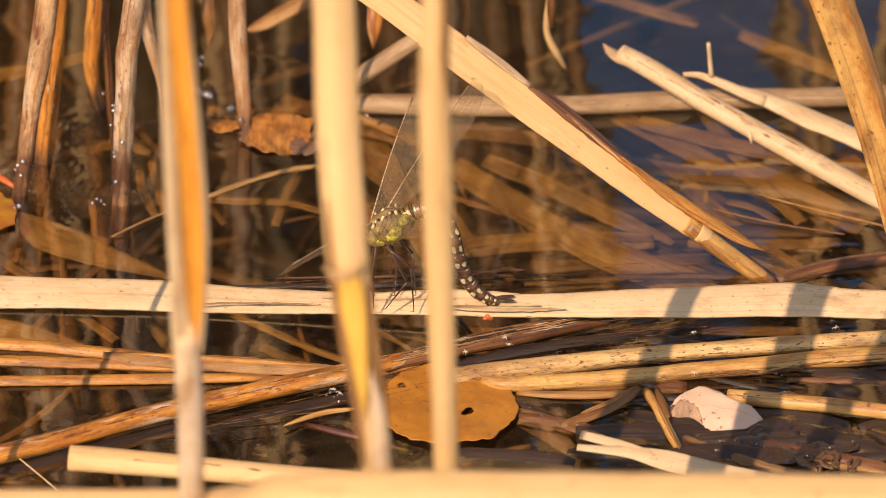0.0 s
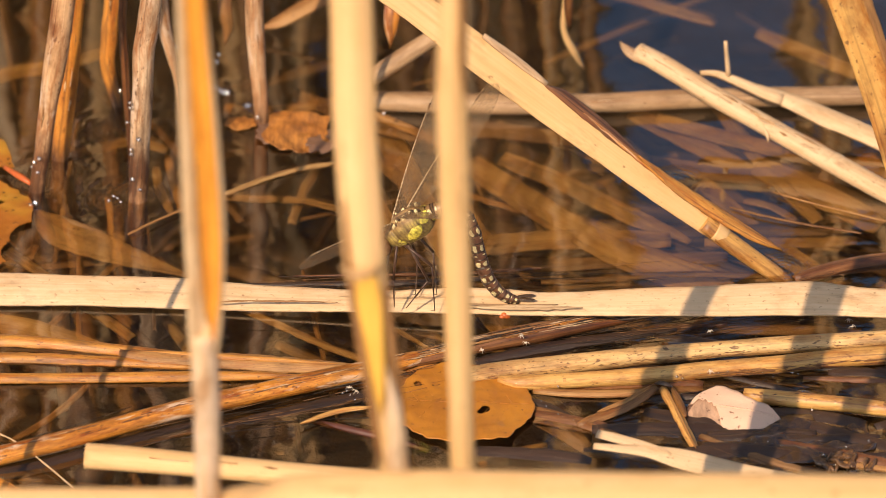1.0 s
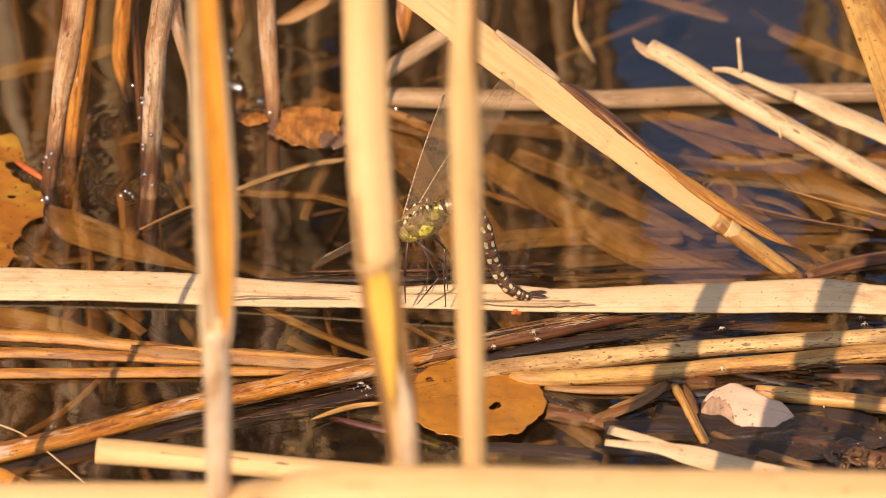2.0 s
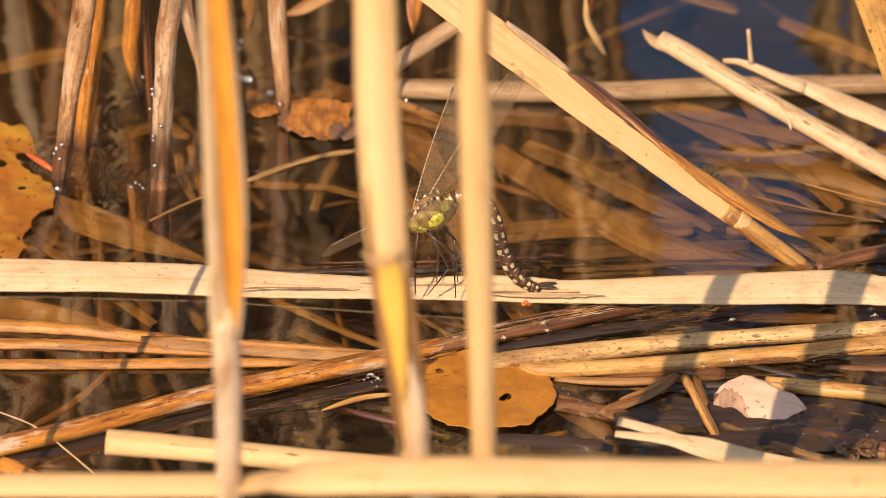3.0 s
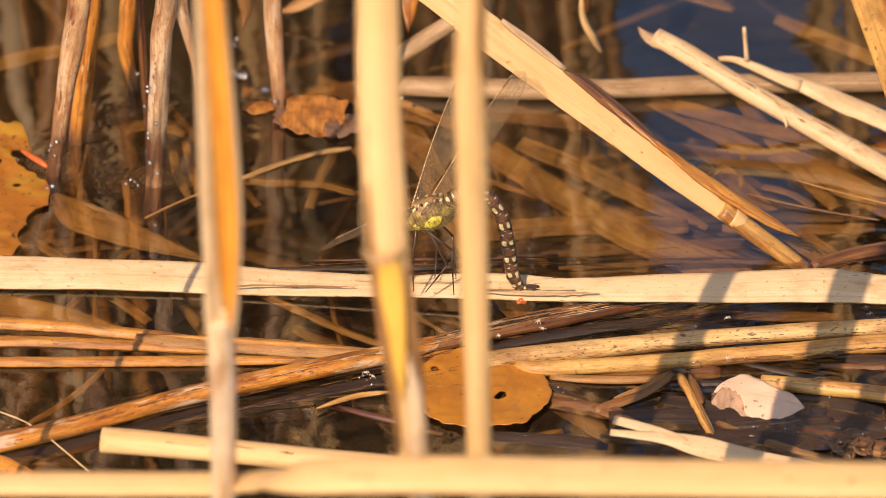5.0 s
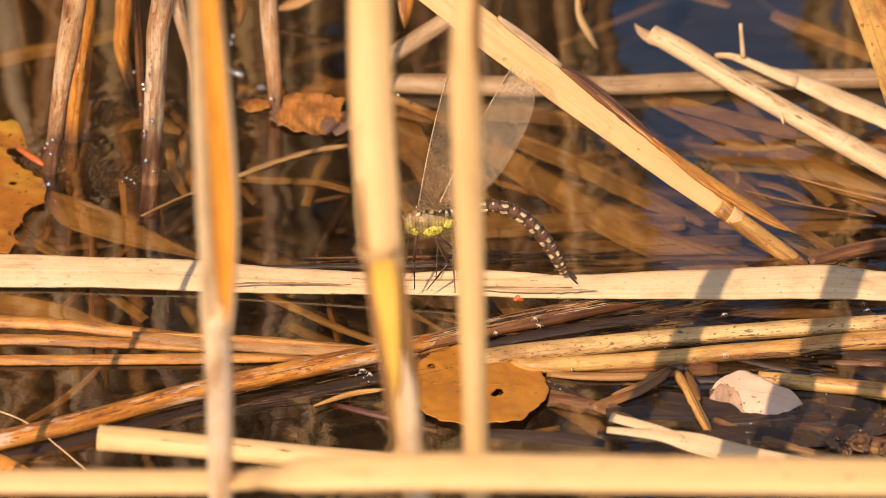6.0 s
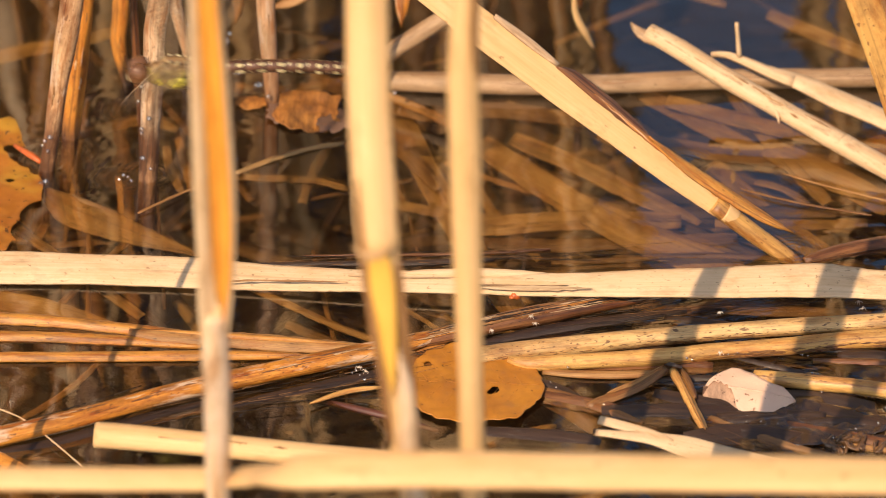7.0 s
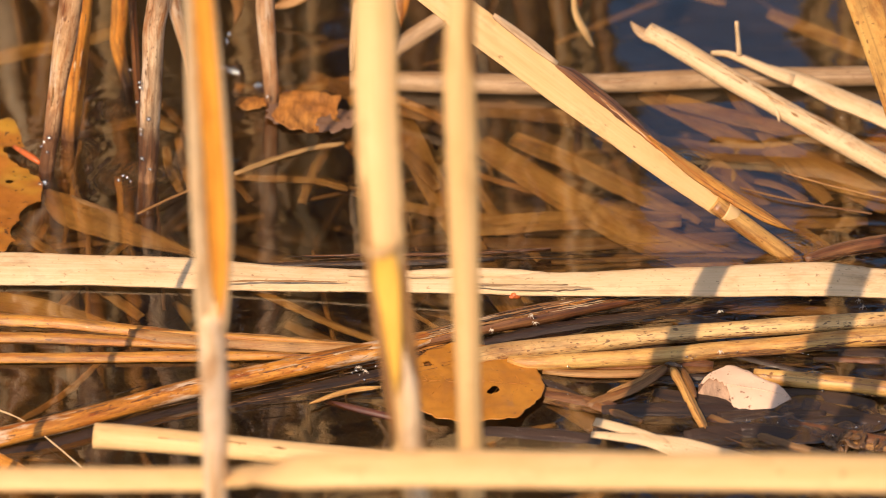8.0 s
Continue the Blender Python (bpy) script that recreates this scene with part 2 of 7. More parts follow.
def blade_bm(rows, kind="leaf", thick=0.5, bend=0.6, face=FACE, seed=0.0, wobble=0.03, ragged=0.0, ends=(1.0, 1.0), twist=(0.0, 0.0), hollow=False, step=2.0, wave=0.0):
    """Sweeps a section along rows of x, y, z, width in millimetres. ends: width factor at either tip; twist: degrees at start and end."""
    path = spline(rows, step)
    count = len(path)
    bm = bmesh.new()
    uv = bm.loops.layers.uv.new("UVMap")
    if wave:
        for i, row in enumerate(path):
            row[0] += wave * noise.noise((i * 0.09, seed, 5.0))
            row[1] += 1.6 * wave * noise.noise((i * 0.09, seed, 9.0))
    rings, length, at = [], 0.0, []
    for i, (x, y, z, w) in enumerate(path):
        tangent = Vector(path[min(i + 1, count - 1)][:3] - path[max(i - 1, 0)][:3]).normalized()
        side = tangent.cross(Vector(face)).normalized()
        up = side.cross(tangent).normalized()
        u = i / (count - 1)
        turn = radians(twist[0] * (1 - u) + twist[1] * u)
        side, up = side * math.cos(turn) + up * math.sin(turn), up * math.cos(turn) - side * math.sin(turn)
        if i:
            length += np.linalg.norm(path[i][:3] - path[i - 1][:3])
        reach = 0.12
        end = 1.0
        if u < reach:
            end = ends[0] + (1 - ends[0]) * math.sin(u / reach * math.pi / 2)
        if u > 1 - reach:
            end = min(end, ends[1] + (1 - ends[1]) * math.sin((1 - u) / reach * math.pi / 2))
        w *= end * (1 + wobble * noise.noise((length * 0.06, seed, 0)))
        height = thick * (w if kind == "tube" else 1.0)
        ring = []
        for a, h in section(kind, height if kind == "tube" else thick, bend):
            off = a * w + ragged * math.copysign(1, a) * max(0, abs(a) - 0.35) * 6 * noise.noise((length * 0.45, seed + (7 if a > 0 else 0), 2))
            ring.append(bm.verts.new((Vector((x, y, z)) + side * off + up * (h + 0.12 * wobble * w * noise.noise((length * 0.2, a * 3, seed)))) * MM))
        rings.append(ring)
        at.append(length)
    m = len(rings[0])
    for i in range(count - 1):
        for j in range(m):
            k = (j + 1) % m
            f = bm.faces.new((rings[i][j], rings[i][k], rings[i + 1][k], rings[i + 1][j]))
            wide = 0.012
            for loop, (jj, ii) in zip(f.loops, ((j, i), (j + 1, i), (j + 1, i + 1), (j, i + 1))):
                loop[uv].uv = (jj / m * wide * 2, at[ii] * MM)
    for ring, inward in ((rings[0], 1), (rings[-1], -1)):
        if hollow and kind == "tube":
            centre = sum((v.co for v in ring), Vector()) / m
            axis = Vector(path[1][:3] - path[0][:3]).normalized() if inward > 0 else -Vector(path[-1][:3] - path[-2][:3]).normalized()
            lip = [bm.verts.new(centre + (v.co - centre) * 0.68) for v in ring]
            deep = [bm.verts.new(v.co + axis * 4 * MM) for v in lip]
            for j in range(m):
                k = (j + 1) % m
                bm.faces.new((ring[j], ring[k], lip[k], lip[j]))
                bm.faces.new((lip[j], lip[k], deep[k], deep[j]))
            bm.faces.new(deep)
        else:
            bm.faces.new(ring)
    bmesh.ops.recalc_face_normals(bm, faces=bm.faces)
    return bm


SEED = [0.0]


def reed(name, rows, mat, label, category, group="", joints=(), scraps=None, **how):
    """One loose blade, stem or strip: a top-level thing. joints: places of the rings along a stem, from 0 to 1."""
    SEED[0] += 3.7
    if joints or scraps:
        ob = tagged(new(name), label, category, group)
        part("stem", blade_bm(rows, seed=SEED[0], **how), mat, ob)
        path = spline(rows, 0.5)
        for u in joints:
            i = int(u * (len(path) - 1))
            around = [tuple(path[min(max(i + k, 0), len(path) - 1)][:3]) + (path[i][3] * grow,) for k, grow in ((-2, 1.0), (-1, 1.02), (1, 1.02), (2, 1.0))]
            piece("node", around, mat, ob, "brown stem joint", kind="tube", thick=how.get("thick", 0.9), step=0.5)
        if scraps:
            flakes(ob, rows, **scraps)
        return ob
    ob = link_mesh(name, blade_bm(rows, seed=SEED[0], **how), mat)
    return tagged(ob, label, category, group)


def piece(name, rows, mat, parent, label="", **how):
    """A part swept like a reed under its thing."""
    SEED[0] += 3.7
    return part(name, blade_bm(rows, seed=SEED[0], **how), mat, parent, label)


def flakes(parent, rows, mats, count, span=(0.05, 0.95), size=(2.0, 6.0), wide=(0.5, 1.8), low=-1.4, high=1.6, seed=1, around=None):
    """Scraps of peeling skin along the side of a stem that lies or stands in the sun."""
    rng = random.Random(seed)
    path = spline(rows, 1.0)
    for k in range(count):
        i = int((len(path) - 1) * rng.uniform(*span))
        c, d = path[i], Vector(path[min(i + 1, len(path) - 1)][:3] - path[max(i - 1, 0)][:3]).normalized()
        side = d.cross(Vector(FACE)).normalized()
        up = side.cross(d)
        radius, across = c[3] * 0.5, rng.uniform(low, high) * c[3] / 6.0
        across = max(-0.93 * radius, min(0.93 * radius, across))
        lift = 0.86 * math.sqrt(max(0.0, radius * radius - across * across)) + 0.06
        place = Vector(c[:3]) - side * across + up * lift
        if around:
            turn = radians(rng.uniform(*around))
            across = -radius * math.sin(turn)
            place = Vector(c[:3]) + (side * math.sin(turn) + up * math.cos(turn) * 0.9) * radius * 1.01
        half, w = rng.uniform(*size), rng.uniform(*wide)
        turned = ((place - Vector(c[:3])) if around else up - side * across / radius).normalized()
        piece("skin_flake", [(*(place - d * half), w * 0.4), (*place, w), (*(place + d * half), w * 0.3)], rng.choice(mats), parent, "peeling skin flake", thick=0.12, bend=0.12, face=turned, ends=(0.2, 0.1), ragged=0.5, step=0.8)


def stem_thing(name, label, category="reed stem", group=""):
    return tagged(new(name), label, category, group)


def ball(bm, centre, size, turn=(0, 0, 0), rings=8):
    """An ellipsoid in millimetres."""
    made = bmesh.ops.create_uvsphere(bm, u_segments=rings * 2, v_segments=rings, radius=1.0)
    m = pose(*(c * MM for c in centre), *turn) @ Matrix.Diagonal((*(s * MM for s in size), 1))
    bmesh.ops.transform(bm, matrix=m, verts=made["verts"])
    return bm


def rod(bm, a, b, ra, rb, sides=6):
    """A tapered rod between two places in millimetres."""
    a, b = Vector(a), Vector(b)
    axis = (b - a).normalized()
    side = axis.cross(Vector((0, 0, 1)) if abs(axis.z) < 0.9 else Vector((1, 0, 0))).normalized()
    up = axis.cross(side)
    ends = []
    for c, r in ((a, ra), (b, rb)):
        ends.append([bm.verts.new((c + (side * math.cos(t) + up * math.sin(t)) * r) * MM) for t in [2 * math.pi * i / sides for i in range(sides)]])
    for i in range(sides):
        k = (i + 1) % sides
        bm.faces.new((ends[0][i], ends[0][k], ends[1][k], ends[1][i]))
    bm.faces.new(list(reversed(ends[0])))
    bm.faces.new(ends[1])
    return bm


# ---- water and mud ----
def sheet(name, mat, level, half, count, height):
    """A square sheet to the horizon, finely cut within half metres of the middle."""
    inner = np.linspace(-half, half, count)
    outer = half * np.array([1.3, 2, 4, 10, 40, 200, 1000, 4000])
    line = np.concatenate([-outer[::-1], inner, outer])
    size = len(line)
    verts = [(x, y, level + (height(x * 1000, y * 1000) * MM if abs(x) <= half and abs(y) <= half else 0.0)) for y in line for x in line]
    faces = [(r * size + c, r * size + c + 1, (r + 1) * size + c + 1, (r + 1) * size + c) for r in range(size - 1) for c in range(size - 1)]
    mesh = bpy.data.meshes.new(name)
    mesh.from_pydata(verts, [], faces)
    mesh.materials.append(mat)
    mesh.polygons.foreach_set("use_smooth", [True] * len(mesh.polygons))
    return new(name, mesh)


RING_CENTRES = [(-110.6, 43.5, 1), (-104.8, 49.8, 0.7), (-86.9, 72.7, 1), (-80.7, 37.3, 1), (-46.5, 76.8, 0.6), (-88.8, 34.2, 0.5), (104.0, -4.3, 0.6), (-73.5, 78.4, 0.5), (74.6, 43.5, 0.4)]


def water_material():
    n = Nodes("pond_water")
    co = n.add("TexCoord").outputs["Object"]
    weight = n.add("LayerWeight")
    steep, fres = n.add("Math"), n.add("Math")
    steep.operation, fres.operation = "POWER", "MULTIPLY_ADD"
    n.link(weight.outputs["Facing"], steep.inputs[0])
    steep.inputs[1].default_value = 2.25
    n.link(steep.outputs[0], fres.inputs[0])
    fres.inputs[1].default_value, fres.inputs[2].default_value = 0.98, 0.02
    clear = n.add("BsdfTransparent", Color=(0.87, 0.78, 0.58, 1))
    gloss = n.add("BsdfGlossy", Roughness=0.015)
    bump = n.add("Bump", Strength=0.15, Distance=0.0004)
    height = n.noise(n.scaled(co, 1, 2.2, 1), 60, 3, 0.5)
    for cx, cy, size in RING_CENTRES:
        away = n.add("VectorMath")
        away.operation = "DISTANCE"
        n.link(co, away.inputs[0])
        away.inputs[1].default_value = (cx * MM, cy * MM, 0)
        turns, wave, fade, high = n.add("Math"), n.add("Math"), n.fac(away.outputs["Value"], 0.0095, 0.001), n.add("Math")
        turns.operation, wave.operation, high.operation = "MULTIPLY", "SINE", "MULTIPLY_ADD"
        n.link(away.outputs["Value"], turns.inputs[0])
        turns.inputs[1].default_value = 3300.0 + 500.0 * size
        n.link(turns.outputs[0], wave.inputs[0])
        amount = n.add("Math")
        amount.operation = "MULTIPLY"
        n.link(fade, amount.inputs[0])
        amount.inputs[1].default_value = 2.2 * size
        n.link(wave.outputs[0], high.inputs[0])
        n.link(amount.outputs[0], high.inputs[1])
        n.link(height, high.inputs[2])
        height = high.outputs[0]
    n.link(height, bump.inputs["Height"])
    n.link(bump.outputs[0], gloss.inputs["Normal"])
    n.link(bump.outputs[0], weight.inputs["Normal"])
    mix = n.add("MixShader")
    n.link(fres.outputs[0], mix.inputs[0])
    murk = n.add("BsdfDiffuse", Color=(0.15, 0.085, 0.04, 1))
    body = n.add("MixShader", Fac=0.008)
    bend = n.add("BsdfRefraction", Roughness=0.03, IOR=1.33, Color=(0.84, 0.74, 0.55, 1))
    n.link(bump.outputs[0], bend.inputs["Normal"])
    blend = n.add("MixShader", Fac=0.20)
    n.link(clear.outputs[0], blend.inputs[1])
    n.link(bend.outputs[0], blend.inputs[2])
    n.link(blend.outputs[0], body.inputs[1])
    n.link(murk.outputs[0], body.inputs[2])
    n.link(body.outputs[0], mix.inputs[1])
    n.link(gloss.outputs[0], mix.inputs[2])
    n.link(mix.outputs[0], n.out.inputs["Surface"])
    n.tree.nodes.remove(n.bsdf)
    return n.mat


def mud_material():
    n = Nodes("pond_mud")
    co = n.add("TexCoord").outputs["Object"]
    a, b = n.noise(co, 22, 6), n.noise(co, 140, 5, 0.7)
    tone = n.mix(0.5, n.ramp(a, (0.3, (0.012, 0.007, 0.004)), (0.7, (0.042, 0.026, 0.013))), n.ramp(b, (0.35, (0.008, 0.005, 0.003)), (0.7, (0.05, 0.03, 0.015))))
    n.link(tone, n.bsdf.inputs["Base Color"])
    n.bsdf.inputs["Roughness"].default_value = 0.9
    n.bump(b, 0.8, 0.004)
    return n.mat


def ripple(x, y):
    """Height of the water in millimetres: a slow swell and rings round the stems."""
    h = 0.20 * noise.noise((x * 0.035, y * 0.05, 3.0)) + 0.055 * noise.noise((x * 0.09, y * 0.16, 8.0)) + 0.012 * noise.noise((x * 0.16, y * 0.42, 4.0))
    for cx, cy, size in RING_CENTRES:
        d = math.hypot(x - cx, y - cy)
        if d < 32:
            h += size * 0.27 * math.sin(d * 1.5) * math.exp(-d / 10) + size * 0.5 * math.exp(-d / 2.2)
    return h


def bed(x, y):
    far = min(1.0, max(0.0, (y - 25) / 90)) * (0.45 + 0.55 * min(1.0, max(0.0, (x + 20) / 90)))
    return -70 * far + 10 * noise.noise((x * 0.012, y * 0.012, 1.0)) + 3 * noise.noise((x * 0.06, y * 0.06, 5.0))


tagged(sheet("water", water_material(), 0.0, 0.26, 300, ripple), "still brown pond water with fine ripples", "water", "", "structure")
tagged(sheet("ground", mud_material(), -0.034, 0.3, 110, bed), "dark muddy pond bed with rotting litter", "mud", "", "structure")


# ---- standing reeds in front ----
def front_reeds():
    a = stem_thing("reed_stalk", "cream dry reed stalk with an amber groove, standing in water", "reed stalk", "standing reed stalks")
    piece("blade", [(-54.2, -311.0, 291.0, 6.9), (-54.0, -311.0, 264.7, 7.6), (-52.3, -311.0, 217.1, 10.1), (-51.9, -311.0, 194.3, 9.6), (-52.4, -311.0, 174.9, 8.3), (-52.7, -311.0, 161.8, 7.2)], CREAM, a, kind="channel", thick=0.8, bend=1.0, face=(0.12, -1, 0.15), ends=(1, 0.7))
    piece("groove", [(-53.5, -311.2, 290.0, 4.3), (-53.4, -311.3, 265.0, 4.5), (-52.3, -311.3, 241.5, 4.8), (-51.3, -311.2, 217.3, 5.0), (-50.9, -311.2, 201.3, 5.4), (-50.8, -311.2, 190.0, 4.8), (-50.6, -311.2, 180.2, 3.4), (-50.2, -311.2, 170.4, 0.9)], AMBER, a, "amber groove down the stalk", thick=0.3, bend=-0.5, face=(0.12, -1, 0.15), ends=(1, 0.2))
    piece("edge", [(-55.5, -311.9, 290.0, 0.6), (-55.4, -311.9, 265.2, 0.7), (-54.4, -311.9, 241.6, 0.8), (-53.8, -312.0, 217.7, 0.8), (-53.4, -312.0, 201.6, 0.8), (-52.7, -311.9, 188.6, 0.7), (-51.9, -311.8, 177.2, 0.4)], BROWN_EDGE, a, "thin brown line beside the groove", thick=0.15, bend=0.1, face=(0.12, -1, 0.15), ragged=0.15)
    piece("edge", [(-51.0, -311.0, 290.0, 1.4), (-50.7, -310.9, 265.0, 1.4), (-50.3, -310.8, 249.3, 0.9), (-48.8, -310.5, 217.0, 0.7), (-48.5, -310.5, 197.7, 1.3), (-49.0, -310.6, 184.7, 1.7), (-49.7, -310.8, 175.0, 1.4), (-50.3, -311.0, 168.4, 0.5)], BROWN_EDGE, a, "dark brown edge of the groove", thick=0.2, bend=0.2, face=(0.5, -1, 0.15), ragged=0.25, ends=(1, 0.2))
    piece("stem", [(-52.6, -310.0, 172.7, 6.1), (-52.5, -310.0, 161.1, 6.9), (-52.3, -310.0, 151.2, 6.8), (-52.4, -310.0, 134.6, 6.4), (-52.4, -310.0, 121.1, 6.2), (-52.2, -310.0, 24.7, 6.0), (-52.2, -310.0, -21.7, 5.8)], PALE_STEM, a, "mottled grey lower stem", kind="tube", thick=0.8, face=(0, -1, 0))

    b = stem_thing("reed_stalk", "broad pale reed stalk with a yellow sheath, standing in water", "reed stalk", "standing reed stalks")
    piece("blade", [(-17.0, -306.3, 295.7, 10.0), (-15.8, -310.1, 264.1, 10.3), (-15.2, -316.3, 236.3, 10.3), (-13.5, -323.4, 208.7, 10.4), (-12.7, -325.0, 198.5, 10.2), (-11.3, -325.0, 185.5, 9.4), (-8.2, -325.0, 160.9, 8.1), (-6.5, -325.0, 144.4, 7.5), (-3.9, -325.0, 127.7, 7.3), (4.4, -325.0, 47.7, 6.9), (6.5, -325.0, 16.2, 6.6)], STRAW, b, kind="leaf", thick=1.2, bend=2.6, face=(-0.1, -1, 0.1), wobble=0.05)
    piece("sheath", [(-12.3, -326.4, 200.2, 4.6), (-11.9, -325.9, 193.4, 6.0), (-10.8, -327.0, 183.4, 5.0), (-9.7, -327.1, 170.5, 3.2), (-9.0, -325.9, 158.5, 0.6)], YELLOW, b, "bright yellow inner sheath", thick=0.4, bend=0.5, face=(-0.1, -1, 0.1), ends=(0.9, 0.1))
    piece("joint", [(-18.8, -324.4, 201.4, 0.9), (-16.0, -326.9, 201.1, 1.3), (-13.5, -327.6, 200.9, 1.5), (-11.0, -327.1, 201.4, 1.2), (-8.9, -324.5, 202.0, 0.8)], JOINT, b, "pinkish brown joint across the stalk", thick=0.3, bend=0.2, face=(0, -1, 0.4), ragged=0.4, step=0.6)
    piece("lower_skin", [(-7.5, -327.0, 174.4, 1.2), (-6.1, -327.1, 166.0, 3.6), (-5.4, -326.5, 155.4, 4.6), (-4.9, -326.6, 143.6, 5.2), (-3.4, -326.5, 127.6, 5.0), (4.6, -326.5, 47.7, 4.6)], PALE_STEM, b, "mottled grey brown skin of the lower stalk", thick=0.4, bend=0.7, face=(0.15, -1, 0.1), ends=(0.3, 1), ragged=0.5)
    piece("edge", [(-18.0, -320.7, 218.2, 0.7), (-17.1, -323.5, 205.5, 1.2), (-15.9, -324.4, 193.3, 1.9), (-13.8, -325.8, 177.8, 2.2), (-11.4, -325.0, 160.9, 1.9), (-9.5, -325.0, 144.4, 1.4)], BROWN_EDGE, b, "brown weathered edge", thick=0.5, bend=0.3, face=(-0.5, -1, 0.1), ends=(0.2, 0.3), ragged=0.3)
    piece("edge", [(-8.5, -321.6, 210.8, 0.8), (-7.3, -323.9, 192.9, 1.4), (-5.7, -325.8, 177.8, 2.2), (-4.7, -325.0, 160.9, 3.1), (-3.6, -325.0, 144.4, 2.5)], BROWN_EDGE, b, "brown weathered edge", thick=0.5, bend=0.3, face=(0.5, -1, 0.1), ends=(0.2, 0.4), ragged=0.3)

    c = stem_thing("reed_stalk", "slim pale yellow reed stalk standing in water", "reed stalk", "standing reed stalks")
    piece("blade", [(7.6, -315.0, 388.2, 6.0), (8.3, -315.0, 313.4, 6.4), (8.4, -315.0, 267.0, 6.8), (7.9, -315.0, 243.4, 7.4), (8.5, -315.0, 219.6, 7.4), (8.9, -315.0, 200.2, 7.3), (9.7, -315.0, 170.9, 6.7), (10.5, -315.0, 137.8, 5.9), (11.9, -315.0, 70.1, 5.7), (12.7, -315.0, 0.0, 5.5)], STRAW, c, kind="leaf", thick=1.0, bend=1.9, face=(-0.1, -1, 0.1), wobble=0.08)
    piece("edge", [(10.5, -316.0, 298.6, 1.9), (11.1, -316.0, 267.6, 1.9), (10.9, -316.6, 255.4, 1.6), (11.6, -316.5, 242.7, 0.8)], BROWN_EDGE, c, "folded brown edge", thick=0.4, bend=0.3, face=(0.6, -1, 0.1), ends=(0.5, 0.1))

    d = stem_thing("fallen_reed", "thick pale reed lying across in front of the stalks", "reed", "fallen reeds")
    piece("stem", [(-209.2, -300.0, 114.5, 7.0), (-138.5, -302.0, 118.2, 7.0), (-110.2, -303.0, 119.9, 7.0), (-75.0, -304.0, 120.5, 7.0), (-50.4, -304.5, 120.9, 7.0)], STRAW, d, kind="tube", thick=0.4)
    piece("stem", [(-51.1, -304.5, 120.9, 6.7), (-42.5, -316.3, 129.9, 8.1), (-31.0, -331.1, 140.8, 10.3), (0.0, -337.0, 145.4, 10.6), (43.6, -337.0, 144.7, 10.6), (108.1, -337.0, 143.6, 10.6), (209.2, -337.0, 140.7, 10.3)], STRAW, d, kind="tube", thick=0.33)
    return b


swaying_stalk, drifting = front_reeds(), []


